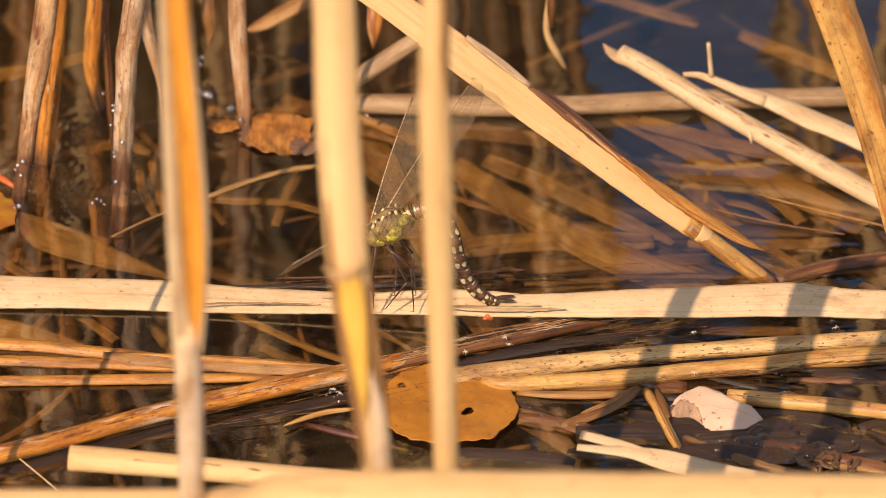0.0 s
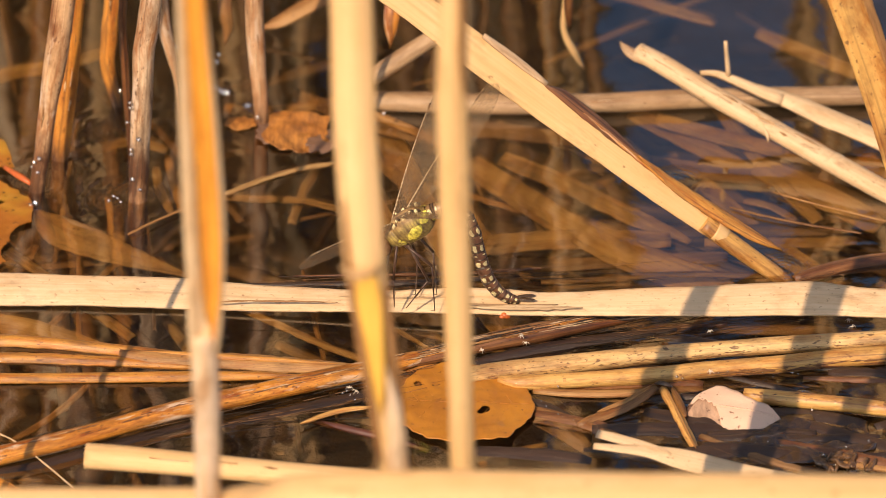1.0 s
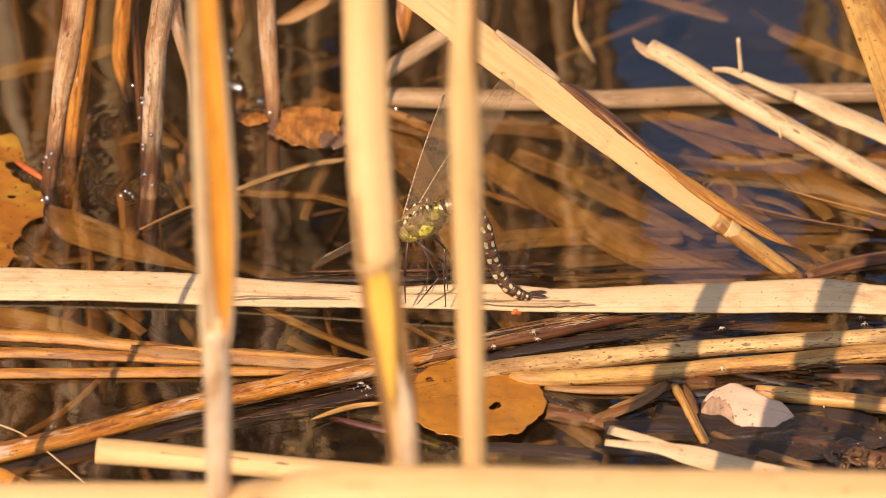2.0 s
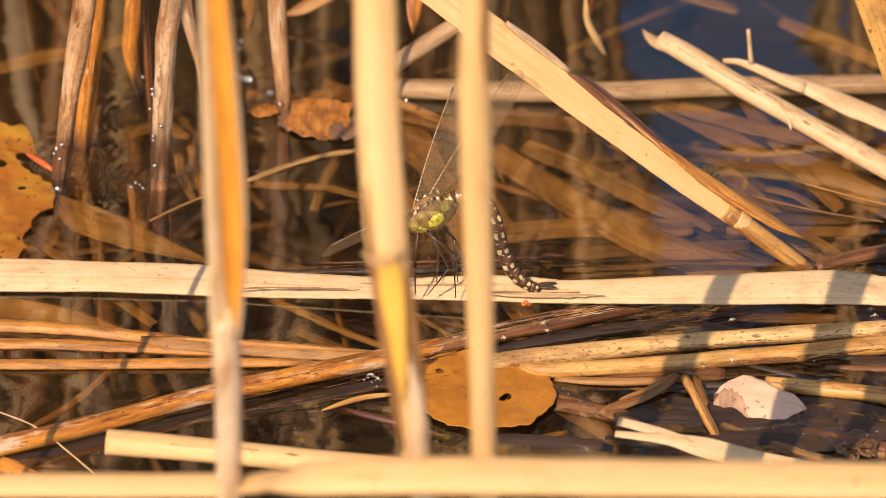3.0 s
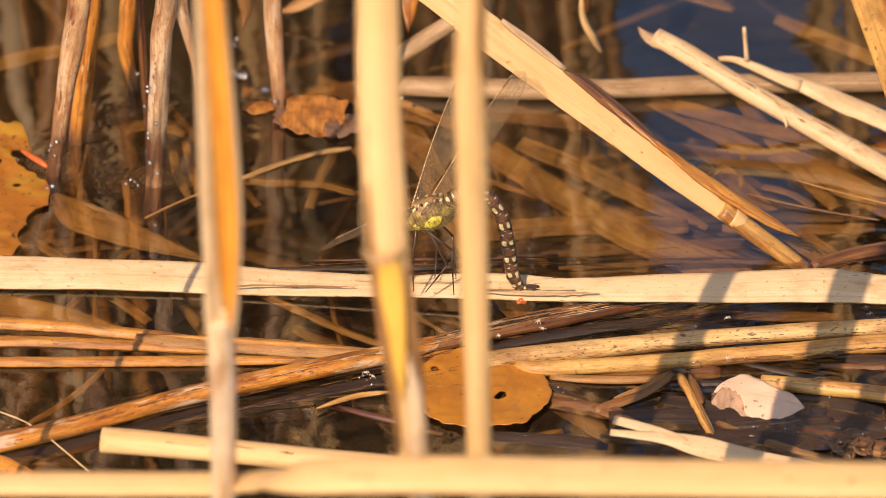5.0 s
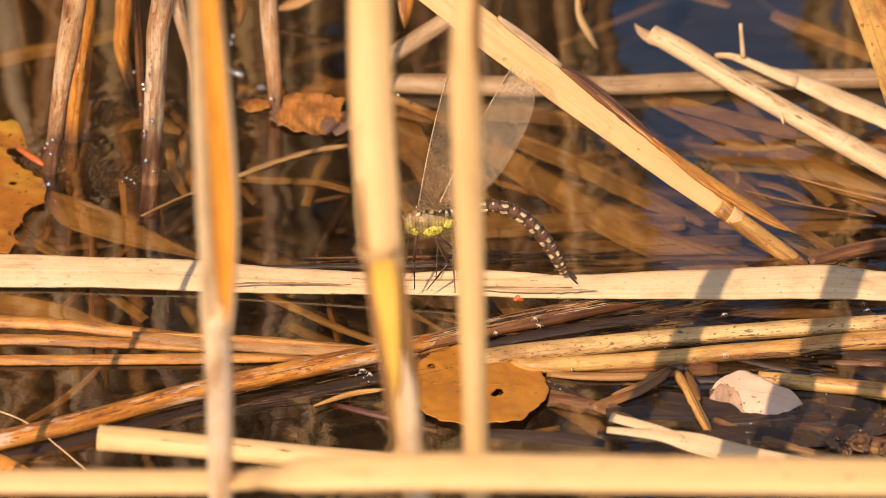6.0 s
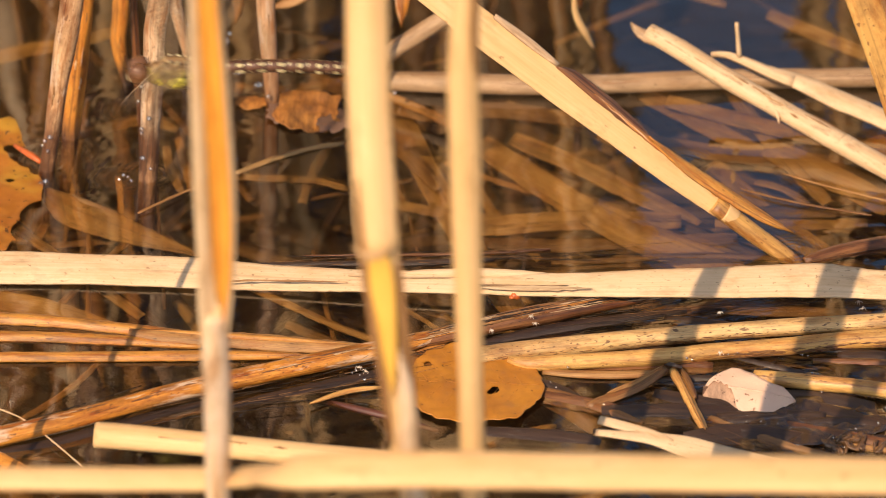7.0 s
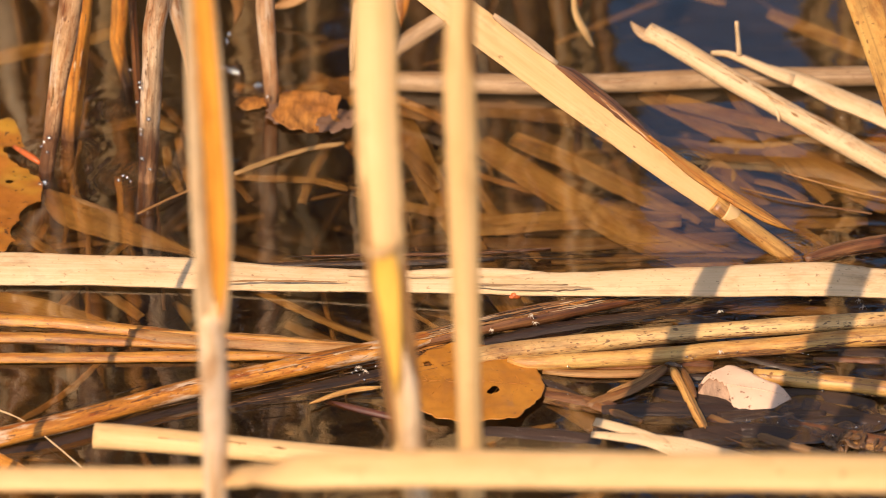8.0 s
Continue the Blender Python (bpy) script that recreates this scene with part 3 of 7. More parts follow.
# ---- the flat reed under the dragonfly and the floating litter ----
def floating_reeds():
    a = stem_thing("flat_reed", "broad flat cream reed blade floating on the water", "reed blade")
    piece("blade", [(-205.9, -15.2, 4.0, 10.3), (-149.6, -18.8, 4.0, 10.6), (-125.5, -19.1, 4.0, 10.9), (-93.5, -20.3, 4.0, 9.8), (-69.4, -21.8, 4.0, 10.1), (-45.4, -24.5, 4.0, 8.5), (-21.4, -26.8, 4.5, 7.2), (-3.8, -28.2, 5.0, 7.0), (13.7, -30.4, 6.0, 7.2), (28.0, -33.5, 7.4, 7.5), (42.3, -35.4, 8.6, 7.6), (53.4, -36.3, 9.4, 8.3), (66.1, -37.3, 10.4, 9.1), (82.0, -38.0, 11.0, 9.8), (97.8, -37.9, 11.5, 10.8), (110.5, -38.4, 12.0, 11.3), (120.0, -39.6, 12.0, 10.2), (132.6, -41.1, 12.0, 9.2), (208.4, -45.8, 12.0, 7.9)], CREAM, a, thick=0.7, bend=0.6, wobble=0.06, ragged=0.16)
    piece("fold", [(-8.6, -25.6, 6.0, 1.3), (5.7, -26.6, 7.0, 2.2), (18.5, -28.5, 8.0, 2.6), (28.0, -30.0, 8.6, 1.8), (36.0, -31.2, 9.0, 0.6)], CREAM, a, "split upper edge", thick=0.3, bend=0.3, ends=(0.2, 0.1), ragged=0.2)
    piece("crack", [(10.5, -32.7, 6.7, 0.2), (18.5, -34.2, 7.3, 0.5), (28.0, -35.4, 7.9, 0.3), (39.1, -36.4, 8.7, 0.2)], SHADED_WORN, a, "thin brown crack", thick=0.12, bend=0.1, ends=(0.1, 0.05), ragged=0.3)
    piece("weathered_edge", [(12.0, -33.2, 6.1, 0.4), (20.0, -35.0, 6.9, 1.2), (29.0, -36.6, 7.7, 1.7), (38.0, -37.8, 8.5, 1.3), (46.0, -38.9, 9.1, 0.4)], DRIED, a, "greyed weathered edge of the blade", thick=0.15, bend=0.1, ends=(0.2, 0.2), ragged=0.5, wobble=0.15)
    piece("crack", [(-23.0, -26.1, 5.2, 0.2), (-10.2, -27.6, 5.6, 0.4), (2.6, -28.6, 6.2, 0.4), (15.3, -29.9, 7.2, 0.2)], DRIED, a, "thin brown crack", thick=0.12, bend=0.1, ends=(0.1, 0.05), ragged=0.3)
    piece("crack", [(-64.4, -29.4, 5.0, 0.3), (-50.1, -28.5, 5.2, 0.5), (-35.7, -28.8, 5.2, 0.5), (-23.0, -29.7, 5.4, 0.2)], BROWN_EDGE, a, "thin brown crack", thick=0.12, bend=0.1, ends=(0.1, 0.05), ragged=0.3)

    r = stem_thing("wet_reed_stem", "rust-brown wet reed stem with peeling skin, floating", "reed stem", "floating reeds")
    path = [(-167.4, -124.3, 1.0, 5.6), (-128.0, -108.4, 2.0, 5.6), (-98.8, -97.4, 3.0, 5.6), (-68.0, -82.3, 3.0, 5.6), (-38.4, -70.7, 3.0, 5.8), (-14.8, -61.7, 3.0, 6.0), (2.5, -53.3, 2.5, 5.7)]
    piece("stem", path, RUST, r, kind="tube", thick=0.85, wobble=0.12, ends=(1, 0.6))
    flakes(r, path, (ASH, PALE_STEM, UMBER, UMBER, SOGGY), 46, (0.27, 0.98), (1.0, 5.0), (0.12, 0.55), seed=8)
    reed("wet_reed_stem", [(-7.0, -57.2, 2.0, 4.1), (5.7, -52.4, 2.5, 5.4), (18.4, -47.9, 3.0, 6.0), (34.3, -42.0, 3.0, 5.7), (50.3, -36.2, 2.5, 4.1), (63.1, -33.0, 2.0, 1.9)], UMBER, "dark brown soaked reed stem, floating", "reed stem", "floating reeds", kind="tube", thick=0.8, wobble=0.15, ends=(0.6, 0.2), scraps=dict(mats=(TAN, RUST, SOAK, SOAK, BROWN_EDGE, ASH), count=70, size=(4, 14), wide=(0.1, 0.4), seed=2))
    reed("floating_reed", [(10.4, -65.7, 2.2, 4.7), (18.3, -62.3, 2.3, 5.4), (34.1, -59.5, 2.5, 5.7), (50.0, -56.9, 2.8, 5.5), (65.8, -54.3, 3.0, 5.2), (89.7, -51.3, 3.3, 5.0), (124.2, -48.2, 3.8, 5.0), (193.0, -43.3, 4.7, 5.0)], SPECKLED, "pale speckled reed stem, floating", "reed stem", "floating reeds", kind="tube", thick=0.9, wobble=0.06, hollow=True, scraps=dict(mats=(UMBER, SOGGY, TAN), count=130, span=(0.02, 0.7), size=(0.4, 2.4), wide=(0.1, 0.35), around=(52, 112), seed=3))
    reed("floating_reed", [(22.2, -64.8, 2.0, 2.2), (27.7, -66.8, 2.0, 4.1), (38.8, -66.2, 2.0, 4.7), (65.6, -63.3, 2.0, 4.9), (81.5, -60.4, 2.0, 4.9), (100.5, -57.8, 2.0, 5.2), (124.1, -54.0, 2.0, 5.4), (192.9, -47.8, 2.0, 5.4)], GOLD, "golden reed stem with a wet underside, floating", "reed stem", "floating reeds", kind="tube", thick=0.9, wobble=0.06, joints=(0.11,), scraps=dict(mats=(UMBER, UMBER, SOGGY), count=90, span=(0.33, 0.68), size=(1.0, 5.0), wide=(0.2, 0.7), around=(48, 115), seed=4))
    reed("floating_reed", [(90.5, -73.5, 2.0, 4.1), (99.9, -75.9, 2.4, 4.6), (112.3, -78.5, 2.6, 4.6), (122.9, -80.5, 2.6, 4.5), (174.3, -92.1, 2.5, 4.5)], GOLD, "short golden reed stem, floating", "reed stem", "floating reeds", kind="tube", thick=0.9, scraps=dict(mats=(UMBER, BROWN_EDGE), count=14, size=(1.0, 3.0), seed=5))
    reed("floating_reed", [(31.7, -69.1, 1.0, 1.6), (41.9, -71.0, 1.5, 2.4), (54.4, -71.3, 1.5, 2.4), (67.8, -69.8, 1.5, 1.9)], TAN, "thin tan reed sliver, floating", "reed", "floating reeds", thick=0.6, bend=0.5)
    reed("floating_reed", [(-188.2, -40.7, 2.0, 4.1), (-134.1, -42.2, 2.0, 4.1), (-124.6, -42.5, 2.0, 4.1), (-105.4, -44.3, 2.0, 4.0), (-89.5, -46.9, 1.8, 3.8), (-72.0, -49.5, 1.2, 3.5), (-56.1, -52.4, 0.8, 2.5)], TAWNY, "golden brown reed blade, floating", "reed", "floating reeds", thick=0.6, bend=1.0, ragged=0.3, ends=(1, 0.5))
    reed("floating_reed", [(-187.7, -50.0, 1.5, 3.2), (-133.7, -51.1, 1.5, 3.5), (-108.4, -51.7, 1.5, 3.5), (-97.2, -52.6, 1.5, 3.3), (-81.4, -53.3, 1.0, 3.2), (-63.9, -55.6, 0.6, 2.2)], TAWNY, "golden brown reed blade, floating", "reed", "floating reeds", thick=0.6, bend=0.8, ragged=0.35, ends=(1, 0.7))
    reed("floating_reed", [(-84.3, -50.5, 2.2, 3.8), (-73.5, -52.8, 2.2, 4.7), (-52.9, -54.3, 2.0, 5.2), (-35.4, -56.6, 2.0, 4.9), (-16.4, -59.0, 2.0, 3.6), (-3.8, -59.9, 1.5, 1.9)], TAN, "brown split reed blade, floating", "reed", "floating reeds", thick=0.6, bend=0.9, ragged=0.5, ends=(0.7, 0.3))
    reed("floating_reed", [(-78.3, -50.5, 2.6, 1.3), (-60.8, -52.9, 2.8, 1.9), (-38.6, -55.5, 2.8, 1.6), (-22.8, -57.2, 2.4, 0.8)], TAWNY, "narrow golden split of a reed blade, floating", "reed", "floating reeds", thick=0.5, bend=0.5, ragged=0.3, ends=(0.4, 0.2))
    reed("floating_reed", [(-186.8, -62.5, 2.0, 3.0), (-131.6, -62.8, 2.0, 3.2), (-100.0, -62.8, 2.0, 3.2), (-68.5, -62.2, 2.0, 3.3), (-48.0, -61.9, 2.0, 2.8), (-33.8, -61.7, 1.5, 1.3)], TAWNY, "narrow orange reed blade, floating", "reed", "floating reeds", thick=0.7, bend=0.8, ragged=0.2)
    reed("cut_reed", [(-90.6, -133.8, 22.0, 7.4), (-80.2, -135.2, 22.0, 7.4), (-58.7, -138.8, 22.0, 7.0), (-34.2, -141.7, 21.0, 6.7), (-12.8, -143.6, 20.0, 6.4), (17.7, -146.6, 18.0, 6.1)], STRAW, "pale cut reed stem with a clean end", "reed stem", kind="tube", thick=0.8, hollow=True, scraps=dict(mats=(BROWN_EDGE, CREAM), count=6, size=(1.5, 5.0), wide=(0.15, 0.4), seed=9))
    f = stem_thing("cut_reed", "flat cream cut reed with a notched end", "reed")
    piece("blade", [(47.6, -117.1, 14.0, 1.9), (53.4, -118.2, 14.0, 2.3), (62.6, -119.2, 13.5, 3.7), (71.8, -122.3, 13.0, 6.2), (82.6, -125.3, 12.0, 5.5), (94.8, -127.7, 11.0, 4.3), (107.1, -129.0, 10.0, 3.1)], CREAM, f, thick=0.6, bend=0.3, ends=(1, 0.6))
    piece("splinter", [(48.6, -111.8, 14.6, 2.6), (53.5, -114.1, 14.6, 2.8), (61.1, -117.4, 14.2, 2.8), (68.8, -121.0, 13.6, 1.9)], CREAM, f, "split tongue of the reed", thick=0.5, bend=0.2, ends=(1, 0.3))
    drifting.append(f)
    reed("yellow_sliver", [(-33.0, -87.1, 2.0, 0.8), (-27.3, -83.3, 2.0, 1.4), (-21.0, -80.2, 2.0, 1.6), (-13.2, -78.7, 2.0, 1.1)], GOLD, "thin pale yellow plant sliver, floating", "sliver", thick=0.4, bend=0.3, ends=(0.2, 0.4))
    reed("red_twig", [(-29.5, -81.6, -1.0, 1.4), (-21.0, -86.8, 0.0, 2.2), (-10.0, -91.7, 0.0, 2.2), (2.5, -96.7, -1.0, 1.2)], plain("red_bark", (0.09, 0.03, 0.018), 0.4, 0.4), "dark red wet twig lying in the water", "twig", kind="tube", thick=0.9)
    v = stem_thing("forked_strip", "forked brown leaf strips floating beside the pale leaf", "leaf strip")
    piece("strip", [(67.7, -70.4, 3.0, 2.7), (70.3, -78.5, 3.0, 3.0), (73.2, -89.3, 2.5, 2.8), (76.8, -100.6, 1.0, 2.0)], GOLD, v, thick=0.5, bend=0.9, ends=(0.8, 0.6), ragged=0.3)
    piece("strip", [(69.2, -72.9, 3.5, 0.6), (71.4, -82.0, 3.4, 0.9), (74.0, -92.3, 3.0, 0.9), (76.3, -99.9, 2.0, 0.5)], TAN, v, "pale split along the strip", thick=0.3, bend=0.4, ends=(0.5, 0.5), ragged=0.3)
    piece("strip", [(66.1, -70.4, 3.0, 2.5), (59.0, -77.0, 2.0, 3.5), (51.1, -82.5, 1.5, 3.4), (44.1, -86.4, 1.0, 2.3)], SOGGY, v, thick=0.4, bend=0.5, ends=(0.8, 0.7), ragged=0.3)
    piece("strip", [(65.5, -69.7, 3.3, 0.8), (57.5, -76.9, 2.7, 1.3), (49.5, -81.9, 2.2, 0.9)], TAN, v, "pale split along the strip", thick=0.3, bend=0.3, ends=(0.5, 0.3), ragged=0.3)
    piece("strip", [(70.5, -71.6, 3.4, 1.7), (72.5, -79.1, 3.4, 2.0), (73.9, -85.4, 3.0, 1.3)], SOGGY, v, thick=0.4, bend=0.6, ends=(0.7, 0.4))
    piece("knot", [(65.5, -69.3, 3.2, 0.8), (67.0, -69.9, 3.8, 1.4), (68.9, -70.5, 3.6, 1.4), (70.5, -71.0, 3.0, 0.8)], SOAK, v, "black wet knot", kind="tube", thick=0.7, wobble=0.3, ends=(0.3, 0.3), step=1.0)


floating_reeds()


# ---- leaning and broken stems behind ----
def rear_reeds():
    a = stem_thing("leaning_reed", "broad pale reed blade leaning up out of the water", "reed")
    piece("blade", [(-44.9, 14.9, 113.1, 9.5), (-14.9, 10.5, 90.6, 9.5), (-2.2, 8.7, 81.0, 9.5), (2.5, 8.0, 77.2, 9.5), (27.6, 4.4, 57.1, 9.6), (49.6, 1.3, 39.4, 8.0), (63.5, -0.7, 28.6, 7.5), (71.9, -1.9, 22.2, 7.1), (85.1, -3.8, 11.8, 5.6)], STRAW, a, thick=0.9, bend=0.5, face=(-0.1, -0.75, 0.66), wobble=0.05, ends=(1, 0.9), ragged=0.12)
    piece("stem", [(81.2, -3.2, 14.9, 5.5), (85.1, -3.8, 11.8, 5.6), (93.4, -5.0, 5.4, 5.3), (100.7, -6.0, 0.1, 5.1), (105.6, -6.7, -4.0, 4.8)], GOLD, a, "amber wet lower stem", kind="tube", thick=0.8, wobble=0.08)
    piece("node", [(84.2, -3.7, 12.7, 5.8), (85.5, -3.8, 11.7, 5.9), (87.1, -4.1, 10.3, 5.6)], STRAW, a, "stem joint", kind="tube", thick=0.8, step=0.5)
    piece("sheath", [(36.0, 5.6, 55.6, 1.2), (40.6, 5.0, 53.4, 3.2), (46.0, 4.4, 48.8, 3.8), (52.8, 3.4, 43.1, 3.4), (59.2, 2.4, 37.3, 2.8), (65.2, 1.4, 32.0, 1.2)], UMBER, a, "wet dark brown sheath along the edge", thick=0.4, bend=0.8, face=(0.2, -0.6, 0.8), ends=(0.4, 0.2), ragged=0.3, wobble=0.1)
    piece("sheath", [(47.0, 3.4, 47.6, 0.4), (54.0, 2.4, 41.6, 1.0), (62.0, 1.0, 34.2, 1.2), (71.5, -0.6, 25.9, 0.9), (82.8, -2.2, 16.4, 0.5)], RUST, a, "orange shred of the sheath", thick=0.3, bend=0.4, face=(0.2, -0.6, 0.8), ends=(0.3, 0.2), ragged=0.5)
    reed("reed_sliver", [(18.6, 8.0, 70.5, 1.6), (24.9, 7.2, 65.5, 2.2), (30.5, 6.4, 61.0, 2.2), (36.6, 5.4, 56.0, 1.4)], ASH, "whitish split reed sliver behind the leaning reed", "sliver", thick=0.6, bend=0.5, face=(0.1, -0.7, 0.7), ends=(0.9, 0.9), ragged=0.15)
    reed("reed_sliver", [(62.6, 1.4, 34.8, 1.0), (73.1, -0.1, 25.8, 3.4), (84.5, -1.7, 17.9, 4.2), (95.8, -3.3, 10.8, 3.2), (103.9, -4.5, 6.4, 0.6)], TAWNY, "orange reed sliver along the leaning reed", "sliver", thick=0.5, bend=0.6, ends=(0.3, 0.1), ragged=0.4)

    b = stem_thing("broken_reed", "broken pale reed stem hanging above the water", "reed stem")
    piece("stem", [(64.1, 82.6, 21.0, 5.6), (73.5, 76.3, 18.6, 6.3), (86.5, 66.9, 14.6, 6.2), (99.5, 59.2, 10.6, 6.2), (114.0, 50.0, 6.4, 6.4), (120.4, 45.4, 5.0, 6.4), (139.5, 31.0, 1.0, 6.2), (180.5, 2.5, -9.0, 5.8)], CREAM, b, kind="tube", thick=0.85, hollow=True, wobble=0.05)
    piece("node", [(119.5, 46.3, 5.2, 6.5), (120.7, 45.3, 4.9, 6.6), (122.0, 44.5, 4.6, 6.5)], CREAM, b, "stem joint", kind="tube", thick=0.9, step=0.6)
    piece("splinter", [(59.0, 86.7, 22.0, 1.7), (62.1, 82.6, 21.4, 3.3), (66.1, 79.4, 20.6, 3.3)], ASH, b, "torn grey tip", thick=0.7, bend=1.2, ends=(0.4, 1), ragged=0.5)
    piece("splinter", [(100.0, 56.6, 12.0, 1.0), (101.3, 54.2, 10.0, 1.3), (101.6, 52.5, 8.0, 0.5)], CREAM, b, "small peeled splinter", thick=0.4, bend=0.4, ends=(1, 0.2), step=0.8)
    piece("splinter", [(107.7, 58.0, 9.6, 0.7), (115.7, 52.8, 7.4, 2.0), (122.2, 49.1, 5.6, 0.7)], BROWN_EDGE, b, "brown crack along the stem", thick=0.3, bend=0.3, ends=(0.1, 0.1), ragged=0.4)
    flakes(b, [(64.1, 82.6, 21.0, 5.6), (86.5, 66.9, 14.6, 6.2), (114.0, 50.0, 6.4, 6.4), (139.5, 31.0, 1.0, 6.2)], (BROWN_EDGE, DRIED, TAN, ASH), 34, (0.03, 0.98), (1.0, 5.0), (0.15, 0.6), seed=31)
    c = stem_thing("broken_reed", "thin split reed stem with an upright twig", "reed stem")
    piece("stem", [(82.4, 79.4, 16.0, 1.0), (86.8, 79.4, 16.0, 2.0), (92.6, 77.2, 15.0, 3.0), (101.6, 73.7, 12.5, 3.6), (106.5, 72.1, 11.5, 4.0)], CREAM, c, thick=0.8, bend=1.2, wobble=0.1)
    piece("blade", [(99.1, 75.4, 13.2, 2.8), (109.8, 71.7, 10.6, 5.6), (119.6, 67.1, 8.0, 6.3), (129.0, 62.7, 6.0, 5.9), (159.9, 45.2, -1.0, 5.6)], CREAM, c, thick=0.8, bend=1.2, wobble=0.08, ragged=0.2)
    piece("twig", [(90.6, 77.6, 15.5, 1.5), (90.2, 78.8, 20.0, 1.3), (89.6, 77.6, 27.0, 1.2)], CREAM, c, "short upright twig", kind="tube", thick=0.9)
    reed("fallen_reed", [(-23.1, 86.9, 1.5, 6.0), (-13.9, 86.4, 1.8, 6.1), (2.7, 84.6, 2.5, 6.3), (27.5, 83.3, 2.5, 6.3), (52.4, 83.9, 2.5, 6.1), (85.6, 86.5, 2.5, 6.0), (130.2, 87.8, 2.5, 6.0), (185.4, 90.4, 2.5, 6.0)], SHADED_WORN, "long reed stem lying on the water behind", "reed stem", "fallen reeds", kind="tube", thick=0.9, wobble=0.06, joints=(0.31, 0.62), scraps=dict(mats=(BROWN_EDGE, UMBER, ASH), count=16, span=(0.02, 0.7), size=(2.0, 7.0), wide=(0.2, 0.6), seed=6))
    reed("cut_reed", [(-13.9, 86.2, 10.0, 5.3), (-7.3, 87.9, 14.0, 5.5), (1.0, 89.9, 19.0, 5.3), (10.9, 92.1, 25.0, 5.0)], SHADED_WORN, "short pinkish tan cut reed stem", "reed stem", kind="tube", thick=0.9, hollow=True, scraps=dict(mats=(BROWN_EDGE, ASH), count=8, size=(1.0, 3.0), wide=(0.15, 0.5), seed=10))
    d = stem_thing("leaning_reed", "broad orange reed blade leaning in the sun", "reed")
    piece("blade", [(82.4, -45.0, 231.2, 10.6), (105.4, -45.0, 153.3, 11.1), (118.1, -45.0, 113.3, 11.5), (127.2, -45.0, 85.3, 10.9), (134.2, -45.0, 58.8, 9.4), (143.3, -45.0, 20.8, 7.9), (148.7, -45.0, -1.7, 7.0)], GOLD, d, kind="channel", thick=0.8, bend=0.9, face=(-0.2, -1, 0.3))
    piece("edge", [(106.5, -46.0, 167.9, 2.1), (123.3, -46.5, 114.1, 2.5), (131.8, -46.5, 86.2, 2.2), (137.9, -46.5, 59.7, 1.6)], BROWN_EDGE, d, "brown edge of the blade", thick=0.4, bend=0.3, face=(0.3, -1, 0.3), ends=(0.5, 0.2), ragged=0.3)
    reed("stray_reed", [(101.2, 132.7, -2.0, 4.4), (112.0, 123.4, -2.0, 4.7), (126.7, 113.3, -3.0, 4.7), (152.7, 96.4, -5.0, 4.7)], SUNKEN, "orange reed strip lying in the water", "reed", thick=0.6, bend=0.6, ends=(0.8, 1), ragged=0.2)
    reed("stray_reed", [(57.2, 159.2, -3.0, 3.7), (70.6, 151.1, -3.0, 3.7), (80.6, 145.1, -3.0, 3.7), (89.0, 141.4, -4.0, 2.7)], SUNKEN, "orange reed strip lying in the water", "reed", thick=0.6, bend=0.6, ends=(1, 0.7), ragged=0.2)
    reed("stray_twig", [(43.5, 102.6, 30.0, 1.5), (43.0, 106.9, 14.0, 2.0), (46.1, 107.3, 6.0, 2.2), (48.9, 109.9, -1.0, 1.0)], STRAW, "bent yellowish twig dipping into the water", "twig", kind="tube", thick=0.9)
    reed("stray_twig", [(44.1, 102.3, 34.0, 2.3), (44.2, 103.0, 24.0, 2.7), (44.6, 104.8, 16.0, 1.3)], UMBER, "dark withered twig end", "twig", kind="tube", thick=0.8)


rear_reeds()


